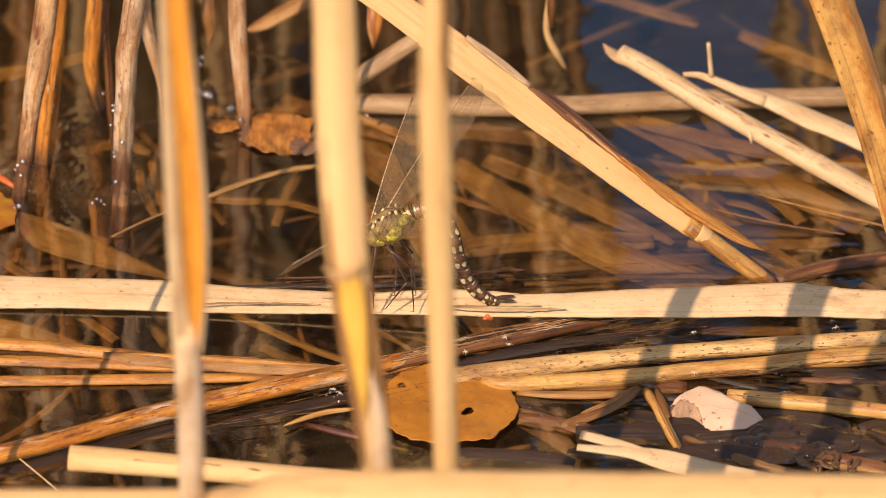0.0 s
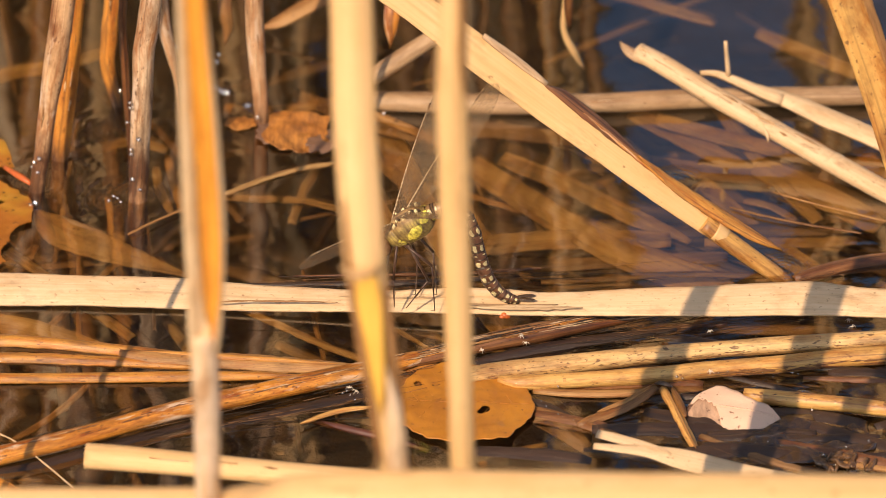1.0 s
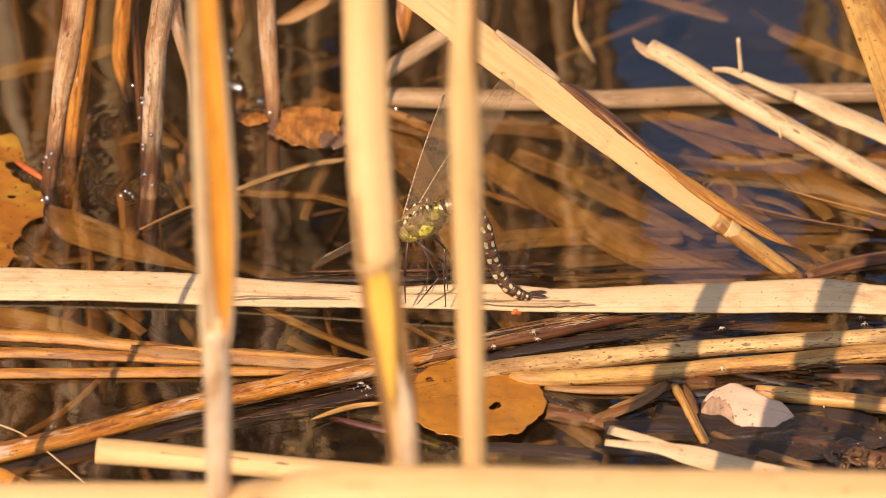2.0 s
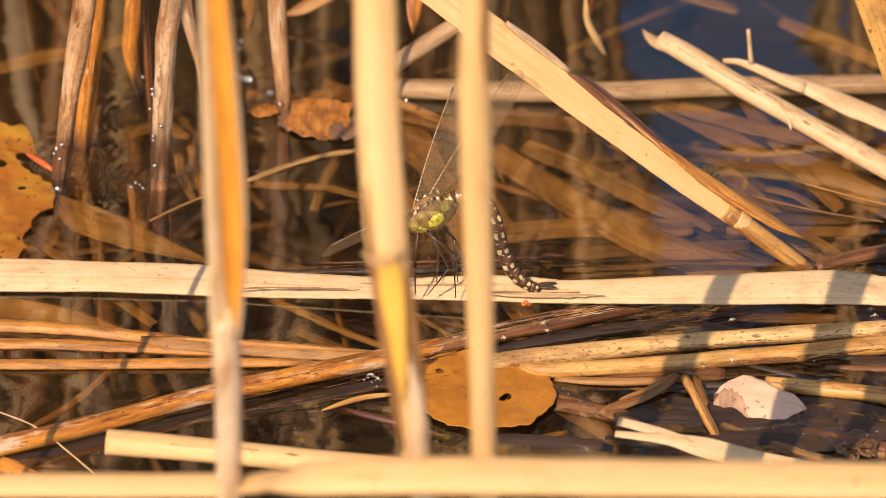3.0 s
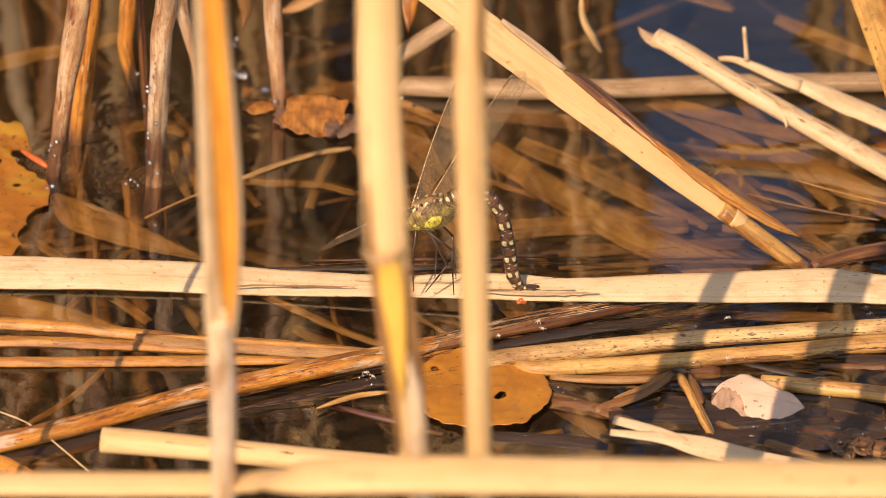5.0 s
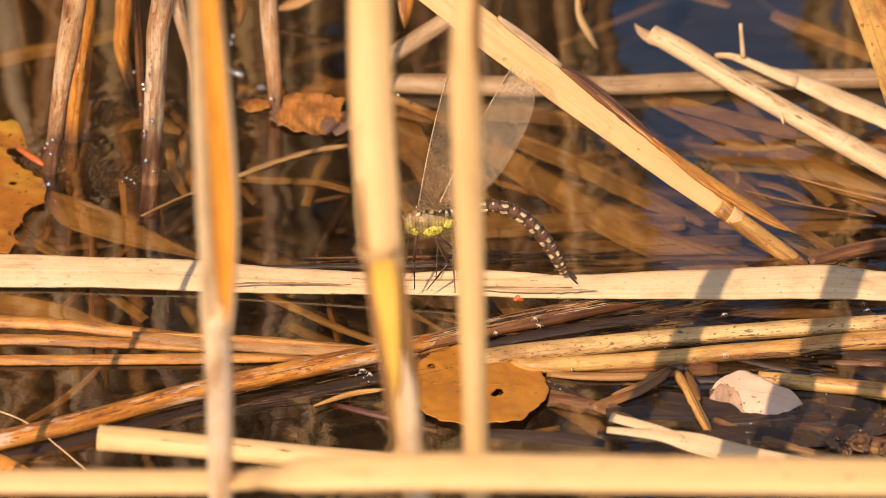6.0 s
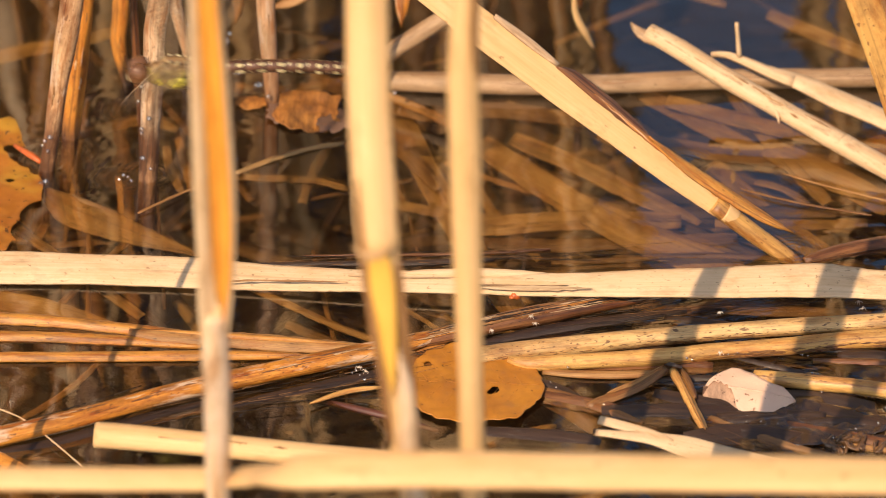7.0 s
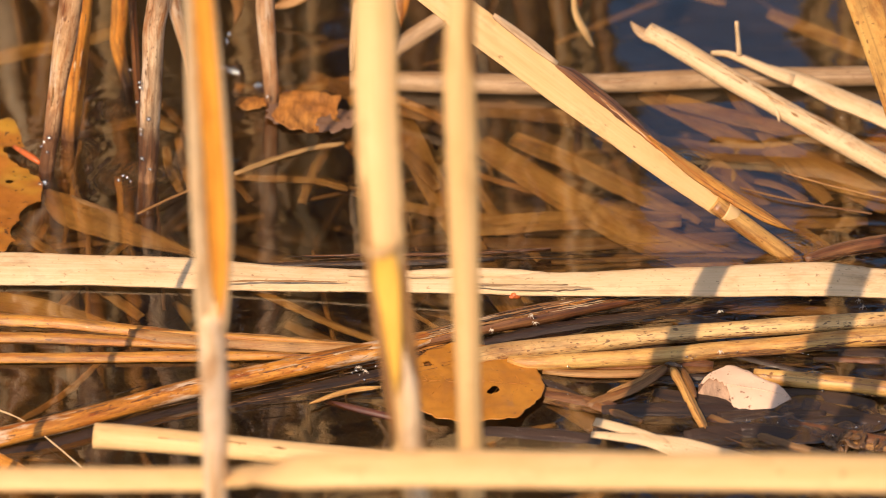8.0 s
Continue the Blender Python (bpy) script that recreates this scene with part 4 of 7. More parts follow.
def left_stems():
    def standing(name, rows, low, mat, label, w=0.9):
        ob = stem_thing(name, label, "reed stem", "reed stems standing in water")
        piece("stem", rows[:-1] + low[1:], mat, ob, kind="tube", thick=w, wobble=0.1, wave=0.5)
        flakes(ob, rows, (BROWN_EDGE, UMBER, CREAM), 16, (0.45, 0.97), (0.8, 4.0), (0.15, 0.6), seed=len(label))
        return ob
    standing("standing_reed", [(-88.7, 40.0, 221.5, 6.9), (-97.1, 40.0, 96.1, 7.2), (-102.0, 40.0, 59.0, 7.1), (-104.4, 40.0, 42.1, 6.5), (-106.6, 40.0, 28.8, 5.5), (-107.8, 40.0, 18.4, 5.2)], [(-107.4, 40.0, 21.3, 5.3), (-108.9, 40.0, 11.7, 4.7), (-110.5, 40.0, 0.3, 4.6), (-112.5, 40.0, -13.2, 4.6), (-114.2, 40.0, -30.6, 4.3)], FOOT_MID, "weathered reed stem with a soaked foot")
    standing("standing_reed", [(-92.0, 58.0, 176.9, 5.0), (-97.9, 58.0, 67.2, 5.8), (-100.2, 58.0, 37.1, 5.8), (-102.3, 58.0, 18.0, 5.7), (-103.1, 58.0, 12.3, 5.6)], [(-103.0, 58.0, 14.2, 5.6), (-104.2, 58.0, 4.6, 5.4), (-105.1, 58.0, -6.0, 4.9), (-106.5, 58.0, -28.2, 5.0)], ORANGE_STEM, "orange brown reed stem with a soaked foot")
    standing("standing_reed", [(-85.8, 88.0, 161.1, 5.1), (-88.9, 88.0, 49.9, 5.3), (-90.2, 88.0, 25.1, 5.3), (-91.1, 88.0, 13.6, 4.6), (-90.3, 88.0, 5.9, 3.6)], [(-90.8, 88.0, 11.6, 4.0), (-89.0, 88.0, 2.0, 3.3), (-87.5, 88.0, -8.7, 2.3), (-86.4, 88.0, -19.4, 2.0)], ORANGE_STEM, "orange reed stem rotting at its foot")
    standing("standing_reed", [(-82.0, 66.0, 172.7, 2.2), (-84.6, 66.0, 62.6, 2.4), (-86.0, 66.0, 39.9, 2.3), (-85.6, 66.0, 28.5, 2.3)], [(-85.9, 66.0, 30.4, 2.3), (-84.8, 66.0, 17.1, 2.3), (-84.0, 66.0, 3.6, 2.0), (-83.8, 66.0, -19.6, 2.0)], UMBER, "thin dark brown stem")
    standing("standing_reed", [(-68.3, 34.0, 224.6, 6.2), (-73.8, 34.0, 99.5, 6.4), (-76.6, 34.0, 62.5, 6.4), (-78.5, 34.0, 49.4, 6.3), (-79.3, 34.0, 36.2, 6.2), (-79.6, 34.0, 32.4, 6.2)], [(-79.5, 34.0, 34.3, 6.2), (-80.0, 34.0, 24.9, 6.0), (-80.7, 34.0, 13.5, 5.7), (-81.6, 34.0, 0.1, 5.5), (-82.6, 34.0, -23.0, 5.6)], FOOT_HIGH, "weathered reed stem with droplets on its dark foot")
    standing("standing_reed", [(-78.2, 85.0, 126.2, 3.9), (-76.4, 85.0, 61.1, 4.3), (-74.8, 85.0, 32.6, 4.3), (-73.0, 85.0, 21.1, 3.6), (-71.8, 85.0, 13.4, 2.0)], [(-72.0, 85.0, 15.0, 2.0), (-71.2, 85.0, 10.0, 1.3), (-70.6, 85.0, 3.8, 1.0), (-70.2, 85.0, -9.8, 0.8)], FOOT_LOW, "cream reed shoot pointing into the water")
    standing("standing_reed", [(-48.5, 77.0, 202.6, 5.7), (-48.2, 77.0, 75.0, 5.9), (-47.5, 77.0, 37.3, 5.6), (-47.0, 77.0, 22.0, 5.1), (-46.6, 77.0, 12.4, 4.8), (-46.5, 77.0, 4.3, 4.6)], [(-46.5, 77.0, 5.5, 4.6), (-46.3, 77.0, 2.4, 4.3), (-46.2, 77.0, -3.0, 4.0), (-46.2, 77.0, -20.5, 4.0)], FOOT_LOW, "pale grey reed stem standing in water")
    reed("hanging_leaf", [(-7.3, 111.8, 40.0, 4.3), (-7.6, 102.8, 26.0, 4.6), (-8.0, 99.9, 20.0, 4.2), (-8.3, 98.1, 13.0, 0.7)], RUST, "brown pointed dead leaf hanging down", "leaf", thick=0.4, bend=0.8, ends=(1, 0.2), face=(0, -1, 0.2))
    reed("hanging_leaf", [(-57.3, 115.8, 30.0, 3.3), (-57.1, 111.6, 17.0, 4.0), (-56.4, 111.9, 12.0, 3.3), (-57.5, 111.2, 6.0, 0.8)], SOGGY, "brown withered leaf hanging down", "leaf", thick=0.4, bend=0.8, ends=(1, 0.2), face=(0, -1, 0.2))
    reed("stray_reed", [(-46.9, 125.8, 4.0, 1.7), (-41.0, 127.1, 6.0, 4.4), (-34.3, 129.3, 9.0, 5.0), (-14.1, 136.6, 16.0, 4.7)], TAN, "tan dead leaf strip over the water", "leaf strip", thick=0.5, bend=0.7, ends=(0.4, 1))
    reed("reed_sliver", [(-21.1, 62.0, 42.3, 1.6), (-21.7, 62.0, 34.7, 1.9), (-22.3, 62.0, 27.1, 1.8), (-22.6, 62.0, 19.8, 1.0)], ASH, "whitish wet split stem standing behind the stalks", "sliver", thick=0.6, bend=0.5, face=(-0.2, -0.8, 0.5))
    # taller reeds out of view further out, added for the water to mirror
    rng = random.Random(5)
    for k in range(184):
        x, y = rng.uniform(-330, 45) if k < 162 else rng.uniform(26, 48) if k < 170 else rng.uniform(120, 400), rng.uniform(215, 650)
        high, lean = rng.uniform(450, 1250), rng.uniform(-90, 90)
        reed("outer_reed", [(x, y, -40.0, 6.5), (x + lean * 0.2, y, high * 0.3, 7.0), (x + lean * 0.5, y + 10, high * 0.65, 6.5), (x + lean, y + 25, high, 3.0)], rng.choice((STRAW, STRAW, CREAM, GOLD, TAN, UMBER)), "unseen tall dry reed further out, added for the water to mirror", "reed stem", "outer reeds", kind="tube", thick=0.8, step=25.0, ends=(1, 0.3))
    # dark backdrop out of view that blocks reflected sky between the outer reeds
    far = bmesh.new()
    for k in range(150):
        x, y = rng.uniform(-480, 20), rng.uniform(650, 1100)
        high, lean = rng.uniform(850, 1600), rng.uniform(-90, 60)
        one = blade_bm([(x, y, -40.0, 9.0), (x + lean * 0.2, y, high * 0.3, 9.5), (x + lean * 0.5, y + 10, high * 0.65, 9.0), (x + lean, y + 25, high, 4.0)], kind="tube", thick=0.8, step=25.0, ends=(1, 0.3), seed=k)
        mesh = bpy.data.meshes.new("far_reed")
        one.to_mesh(mesh)
        one.free()
        far.from_mesh(mesh)
        bpy.data.meshes.remove(mesh)
    tagged(link_mesh("far_reeds", far, SOGGY), "unseen dense brown reeds, added to keep the sky out of the reflection", "reeds", "", "stuff")
    # more unseen reeds, added to brighten the mirror image on the left
    for k in range(46):
        x, y = rng.uniform(-190, -95), rng.uniform(225, 420)
        high, lean = rng.uniform(260, 640), rng.uniform(-60, 60)
        reed("outer_reed", [(x, y, -40.0, 8.0), (x + lean * 0.2, y, high * 0.3, 8.5), (x + lean * 0.5, y + 10, high * 0.65, 8.0), (x + lean, y + 25, high, 3.0)], rng.choice((STRAW, GOLD, CREAM, TAWNY)), "unseen tall dry reed further out, added for the water to mirror", "reed stem", "outer reeds", kind="tube", thick=0.8, step=25.0, ends=(1, 0.3))
    # unseen reeds bent leftwards so that the water on the right mirrors less sky
    for k in range(34):
        x, y = rng.uniform(190, 430), rng.uniform(330, 480)
        reed("outer_reed", [(x, y, -40.0, 7.5), (x - 15, y, 150.0, 8.0), (x - 80, y + 5, 290.0, 8.0), (x - 250, y + 15, rng.uniform(330, 470), 3.5)], rng.choice((GOLD, TAN, SOGGY, UMBER, STRAW)), "unseen tall reed bent over to block reflected sky on the right", "reed stem", "outer reeds", kind="tube", thick=0.5, step=25.0, ends=(1, 0.3))
    reed("stray_twig", [(102.2, 36.6, 0.8, 0.4), (115.0, 29.1, 1.0, 0.55), (138.9, 18.0, 0.8, 0.6)], TAN, "thin tan straight twig afloat on the water", "twig", kind="tube", thick=0.9)
    # out of view; placed for the thin slanting shadow it throws on the flat reed
    x, y = -135.5, -162.8
    reed("standing_reed", [(x, y, -30.0, 1.9), (x, y, 0.0, 1.9), (x - 2, y, 120.0, 1.8), (x - 3, y, 260.0, 1.6)], STRAW, "unseen thin straw-coloured reed, added to cast a shadow on the flat reed", "reed stem", "reed stems standing in water", kind="tube", thick=0.9, joints=(0.4,))


left_stems()


# ---- fallen leaves ----
def leaf_outline(a, half_x, half_y, tooth, seed, uneven=0.06, square=2.0, rag=0.0):
    """Outline radius of a rounded toothed leaf at angle a."""
    near = (abs(math.cos(a)) ** square + abs(math.sin(a)) ** square) ** (-1 / square)
    x, y = half_x * near * math.cos(a), half_y * near * math.sin(a)
    wave = 1 + uneven * noise.noise((math.cos(a) * 2, math.sin(a) * 2, seed)) + rag * noise.noise((math.cos(a) * 4, math.sin(a) * 4, seed)) + 0.3 * rag * noise.noise((math.cos(a) * 14, math.sin(a) * 14, seed)) + tooth * (abs((a * 11 / math.pi) % 1.0 - 0.5) - 0.25)
    return x * wave, y * wave


def leaf_bm(half_x, half_y, tooth=0.12, lift=0.8, thick=0.25, seed=1.0, holes=(), fine=1, tilt=(0.0, 0.0), uneven=0.06, square=2.0, rag=0.0):
    bm = bmesh.new()
    rings, spokes = 22 * fine, 132 * fine

    def height(x, y):
        return lift * noise.noise((x * 0.09, y * 0.09, seed)) + 0.35 * lift * noise.noise((x * 0.3, y * 0.3, seed + 4)) + tilt[0] * x + tilt[1] * y
    layers = []
    for drop in (0.0, thick):
        grid = [[bm.verts.new((0, 0, (height(0, 0) - drop) * MM))]]
        for r in range(1, rings + 1):
            row = []
            for k in range(spokes):
                x, y = leaf_outline(2 * math.pi * k / spokes, half_x, half_y, tooth * (r / rings) ** 6, seed, uneven, square, rag * (r / rings) ** 4)
                x, y = x * r / rings, y * r / rings
                row.append(bm.verts.new((x * MM, y * MM, (height(x, y) - drop) * MM)))
            grid.append(row)
        layers.append(grid)

    def kept(face):
        c = face.calc_center_median() / MM
        return all(math.hypot((c.x - hx), (c.y - hy)) > hr for hx, hy, hr in holes)
    for grid in layers:
        for k in range(spokes):
            bm.faces.new((grid[0][0], grid[1][k], grid[1][(k + 1) % spokes]))
            for r in range(1, rings):
                bm.faces.new((grid[r][k], grid[r + 1][k], grid[r + 1][(k + 1) % spokes], grid[r][(k + 1) % spokes]))
    for k in range(spokes):
        q = (k + 1) % spokes
        bm.faces.new((layers[0][-1][k], layers[1][-1][k], layers[1][-1][q], layers[0][-1][q]))
    gone = [f for f in bm.faces if not kept(f)]
    bmesh.ops.delete(bm, geom=gone, context="FACES")
    bmesh.ops.recalc_face_normals(bm, faces=bm.faces)
    return bm


def fallen_leaf(name, label, place, turn, mat, rib_mat, half_x, half_y, veins=True, **how):
    ob = tagged(new(name), label, "leaf", "fallen leaves")
    ob.matrix_world = pose(place[0] * MM, place[1] * MM, place[2] * MM, 0, 0, turn)
    part("blade", leaf_bm(half_x, half_y, **how), mat, ob)
    lift, seed, tilt = how.get("lift", 0.8), how.get("seed", 1.0), how.get("tilt", (0.0, 0.0))

    def on(x, y):
        return (x, y, lift * noise.noise((x * 0.09, y * 0.09, seed)) + 0.35 * lift * noise.noise((x * 0.3, y * 0.3, seed + 4)) + tilt[0] * x + tilt[1] * y - 0.02)
    if not veins:
        return ob
    bm = bmesh.new()
    xs = np.linspace(-half_x * 0.94, half_x * 0.92, 14)
    for a, b in zip(xs, xs[1:]):
        rod(bm, on(a, 0), on(b, 0), 0.15, 0.12, 5)
    part("midrib", bm, rib_mat, ob, "raised midrib")
    for side in (-1, 1):
        for i in range(6):
            bm = bmesh.new()
            x0 = half_x * (-0.7 + 0.27 * i)
            for s in range(5):
                u, v = s / 5, (s + 1) / 5
                reach = half_y * 0.82 * math.sqrt(max(0.05, 1 - (x0 / half_x) ** 2))
                rod(bm, on(x0 + reach * 0.5 * u, side * reach * u), on(x0 + reach * 0.5 * v, side * reach * v), 0.08 * (1.2 - u), 0.08 * (1.2 - v), 4)
            part("side_vein", bm, rib_mat, ob)
    return ob


ORANGE = leaf_mat("orange_leaf", (0.60, 0.27, 0.03), (0.40, 0.145, 0.015), (0.13, 0.045, 0.01), 0.4, 0.3, 0.6)
RIB = plain("leaf_rib", (0.50, 0.22, 0.04), 0.5)
FAINT_RIB = plain("faint_leaf_rib", (0.42, 0.16, 0.02), 0.5)
BROWN_RIB = plain("brown_leaf_rib", (0.34, 0.16, 0.06), 0.5)
LEAF_YELLOW = leaf_mat("yellowing_leaf", (0.52, 0.215, 0.022), (0.32, 0.105, 0.012), (0.07, 0.025, 0.01), 0.45, 0.3, 1.1, (0.46, 0.24, 0.025))
LEAF_BROWN = leaf_mat("brown_leaf", (0.68, 0.33, 0.08), (0.43, 0.16, 0.03), (0.11, 0.04, 0.012), 0.5, 0.1, 0.1, None, 0.7)
PINK = leaf_mat("pale_leaf_underside", (0.80, 0.57, 0.42), (0.70, 0.47, 0.33), (0.30, 0.16, 0.10), 0.7, 0.0, 0.9)
MAUVE = leaf_mat("torn_leaf_edge", (0.70, 0.47, 0.32), (0.52, 0.33, 0.21), (0.12, 0.06, 0.035), 0.6, 0.1, 1.8, None, 0.5)
DULL = leaf_mat("dull_leaf", (0.30, 0.18, 0.12), (0.18, 0.10, 0.065), (0.05, 0.028, 0.02), 0.5, 0.3, 1.0)

fallen_leaf("fallen_leaf", "orange toothed leaf floating flat on the water", (12.4, -76.0, 1.6), 176, ORANGE, FAINT_RIB, 19.5, 20.0, fine=2, tooth=0.07, lift=0.8, seed=2.0, uneven=0.12, rag=0.05, square=2.2, holes=((-6.0, 3.2, 1.5), (-5.0, 4.2, 1.1), (13.5, -9.0, 1.2)))
fallen_leaf("fallen_leaf", "tan dead leaf lying under the orange leaf", (2.5, -63.7, 0.4), 130, LEAF_BROWN, BROWN_RIB, 11.0, 9.0, tooth=0.10, lift=0.8, seed=5.0, uneven=0.2)
fallen_leaf("fallen_leaf", "large spotted orange leaf turning green, half awash", (-125.5, 31.7, 1.2), 97, LEAF_YELLOW, RIB, 38.0, 13.5, veins=False, fine=3, tooth=0.05, lift=0.9, seed=9.0, uneven=0.22, rag=0.05, holes=((13.3, -9.6, 4.6), (10.5, -11.7, 4.5), (11.5, -13.7, 4.5), (16.2, -6.6, 2.6), (17.3, -5.7, 1.6), (5.4, -14.5, 4.0), (13.2, 0.3, 1.6), (-0.6, -4.5, 1.3), (-20.4, -13.6, 8.0), (-28.3, -10.4, 8.0)))
fallen_leaf("fallen_leaf", "torn tan leaf with a dark side, floating beside a stem", (-35.7, 69.8, 1.8), -4, LEAF_BROWN, BROWN_RIB, 9.2, 9.0, tooth=0.0, lift=2.2, seed=12.0, tilt=(0.0, 0.12), uneven=0.25, square=3.6, rag=0.10, veins=False)
fallen_leaf("fallen_leaf", "dark soaked flap of a torn leaf", (-26.7, 65.0, 1.2), 40, DULL, BROWN_RIB, 7.0, 4.5, tooth=0.0, lift=1.2, seed=22.0, uneven=0.3, square=2.6, rag=0.2, veins=False)
fallen_leaf("fallen_leaf", "dark soaked flap of a torn leaf", (-43.1, 73.6, 1.0), 75, DULL, BROWN_RIB, 9.0, 4.0, tooth=0.0, lift=1.2, seed=27.0, uneven=0.3, square=2.6, rag=0.2, veins=False)
fallen_leaf("fallen_leaf", "small orange leaf scrap on the water", (-52.3, 76.2, 0.8), 5, LEAF_BROWN, BROWN_RIB, 4.4, 3.6, tooth=0.0, lift=0.8, seed=15.0, uneven=0.4, rag=0.15, veins=False)
fallen_leaf("fallen_leaf", "soaked dark leaf with a wet shine", (104.9, -89.7, 0.3), -25, leaf_mat("soaked_leaf", (0.05, 0.03, 0.02), (0.03, 0.018, 0.012), (0.012, 0.008, 0.006), 0.25, 0.9), plain("soaked_rib", (0.04, 0.02, 0.012), 0.4), 22.0, 15.0, tooth=0.08, lift=2.0, seed=18.0, uneven=0.35, veins=False)

stalk = part("stalk", blade_bm([(-120.3, 49.4, 2.2, 1.3), (-117.5, 44.9, 3.0, 1.6), (-114.7, 41.5, 3.2, 1.8), (-112.4, 39.6, 2.4, 1.1)], kind="tube", thick=0.8, wobble=0.2, step=1.0), plain("red_stalk", (0.55, 0.13, 0.03), 0.4, 0.3), bpy.data.objects["fallen_leaf.002"], "red broken leaf stalk")
stalk.matrix_parent_inverse = bpy.data.objects["fallen_leaf.002"].matrix_world.inverted()


def curled_leaf():
    """A dead leaf with its pale underside up, tilted and curling down at one end."""
    ob = tagged(new("curled_leaf"), "curled pinkish dead leaf lying on the water", "leaf")
    ob.matrix_world = pose(*(c * MM for c in (89.1, -82.4, -1.2)), 0, 0, -4)
    lie = pose(0, 0, 0, 22, 0, -8)
    for name, mat, seed, off, label in (("blade", PINK, 3.0, 0.0, ""), ("torn_edge", MAUVE, 8.0, -0.5, "brown torn lower half")):
        bm = bmesh.new()
        nu, nv = 40, 14
        sheets = []
        for drop in (0.0, 0.3):
            rows = []
            for i in range(nu + 1):
                u = i / nu
                x = -13.0 + 26.0 * u
                high = float(np.interp(u, (0, 0.05, 0.115, 0.25, 0.36, 0.49, 0.62, 0.85, 1), (-0.4, 2.8, 5.2, 8.4, 8.5, 6.8, 5.0, 3.4, 0.3))) + 0.35 * noise.noise((u * 9, 1.0, seed))
                low = float(np.interp(u, (0, 0.03, 0.08, 0.3, 0.53, 0.75, 0.88, 1), (-1.0, -4.4, -6.4, -7.6, -8.0, -7.0, -3.6, 0.0))) + 0.4 * noise.noise((u * 9, 5.0, seed))
                if name == "blade":
                    low = max(low, float(np.interp(u, (0, 0.16, 0.25, 0.31, 0.38, 0.46, 0.52), (0.4, 2.6, 1.8, 0.0, -4.2, -6.6, -9.0))) + 1.3 * noise.noise((u * 16, 3.0, seed)) + 0.9 * noise.noise((u * 45, 3.0, seed)))
                else:
                    high = min(high, float(np.interp(u, (0, 0.16, 0.31, 0.46, 0.6), (2.0, 3.8, 1.6, -5.0, -7.4))))
                rows.append([])
                for j in range(nv + 1):
                    y = low + (high - low) * j / nv
                    z = 2.6 - 0.018 * y * y - 0.035 * max(0.0, x - 5.0) ** 2 - 0.012 * min(0.0, x + 6.0) ** 2 + 0.45 * noise.noise((x * 0.22, y * 0.22, 6.0)) + off - drop
                    rows[-1].append(bm.verts.new(lie @ (Vector((x, y, z + 2.6)) * MM)))
            sheets.append(rows)
        for rows in sheets:
            for i in range(nu):
                for j in range(nv):
                    bm.faces.new((rows[i][j], rows[i + 1][j], rows[i + 1][j + 1], rows[i][j + 1]))
        top, low = sheets
        rim = [(i, 0) for i in range(nu)] + [(nu, j) for j in range(nv)] + [(i, nv) for i in range(nu, 0, -1)] + [(0, j) for j in range(nv, 0, -1)]
        for (a, c), (d, e) in zip(rim, rim[1:] + rim[:1]):
            bm.faces.new((top[a][c], low[a][c], low[d][e], top[d][e]))
        bmesh.ops.recalc_face_normals(bm, faces=bm.faces)
        part(name, bm, mat, ob, label)
    bm = bmesh.new()
    line = [lie @ Vector((x, 0.8 - 0.05 * x, 2.6 + 2.62 - 0.035 * max(0.0, x - 5.0) ** 2 - 0.012 * min(0.0, x + 6.0) ** 2 + 0.45 * noise.noise((x * 0.22, (0.8 - 0.05 * x) * 0.22, 6.0)))) for x in np.linspace(-6, 13, 20)]
    for a, c in zip(line, line[1:]):
        rod(bm, a, c, 0.2, 0.2, 5)
    part("midrib", bm, PINK, ob)
    return ob


pale_leaf = curled_leaf()


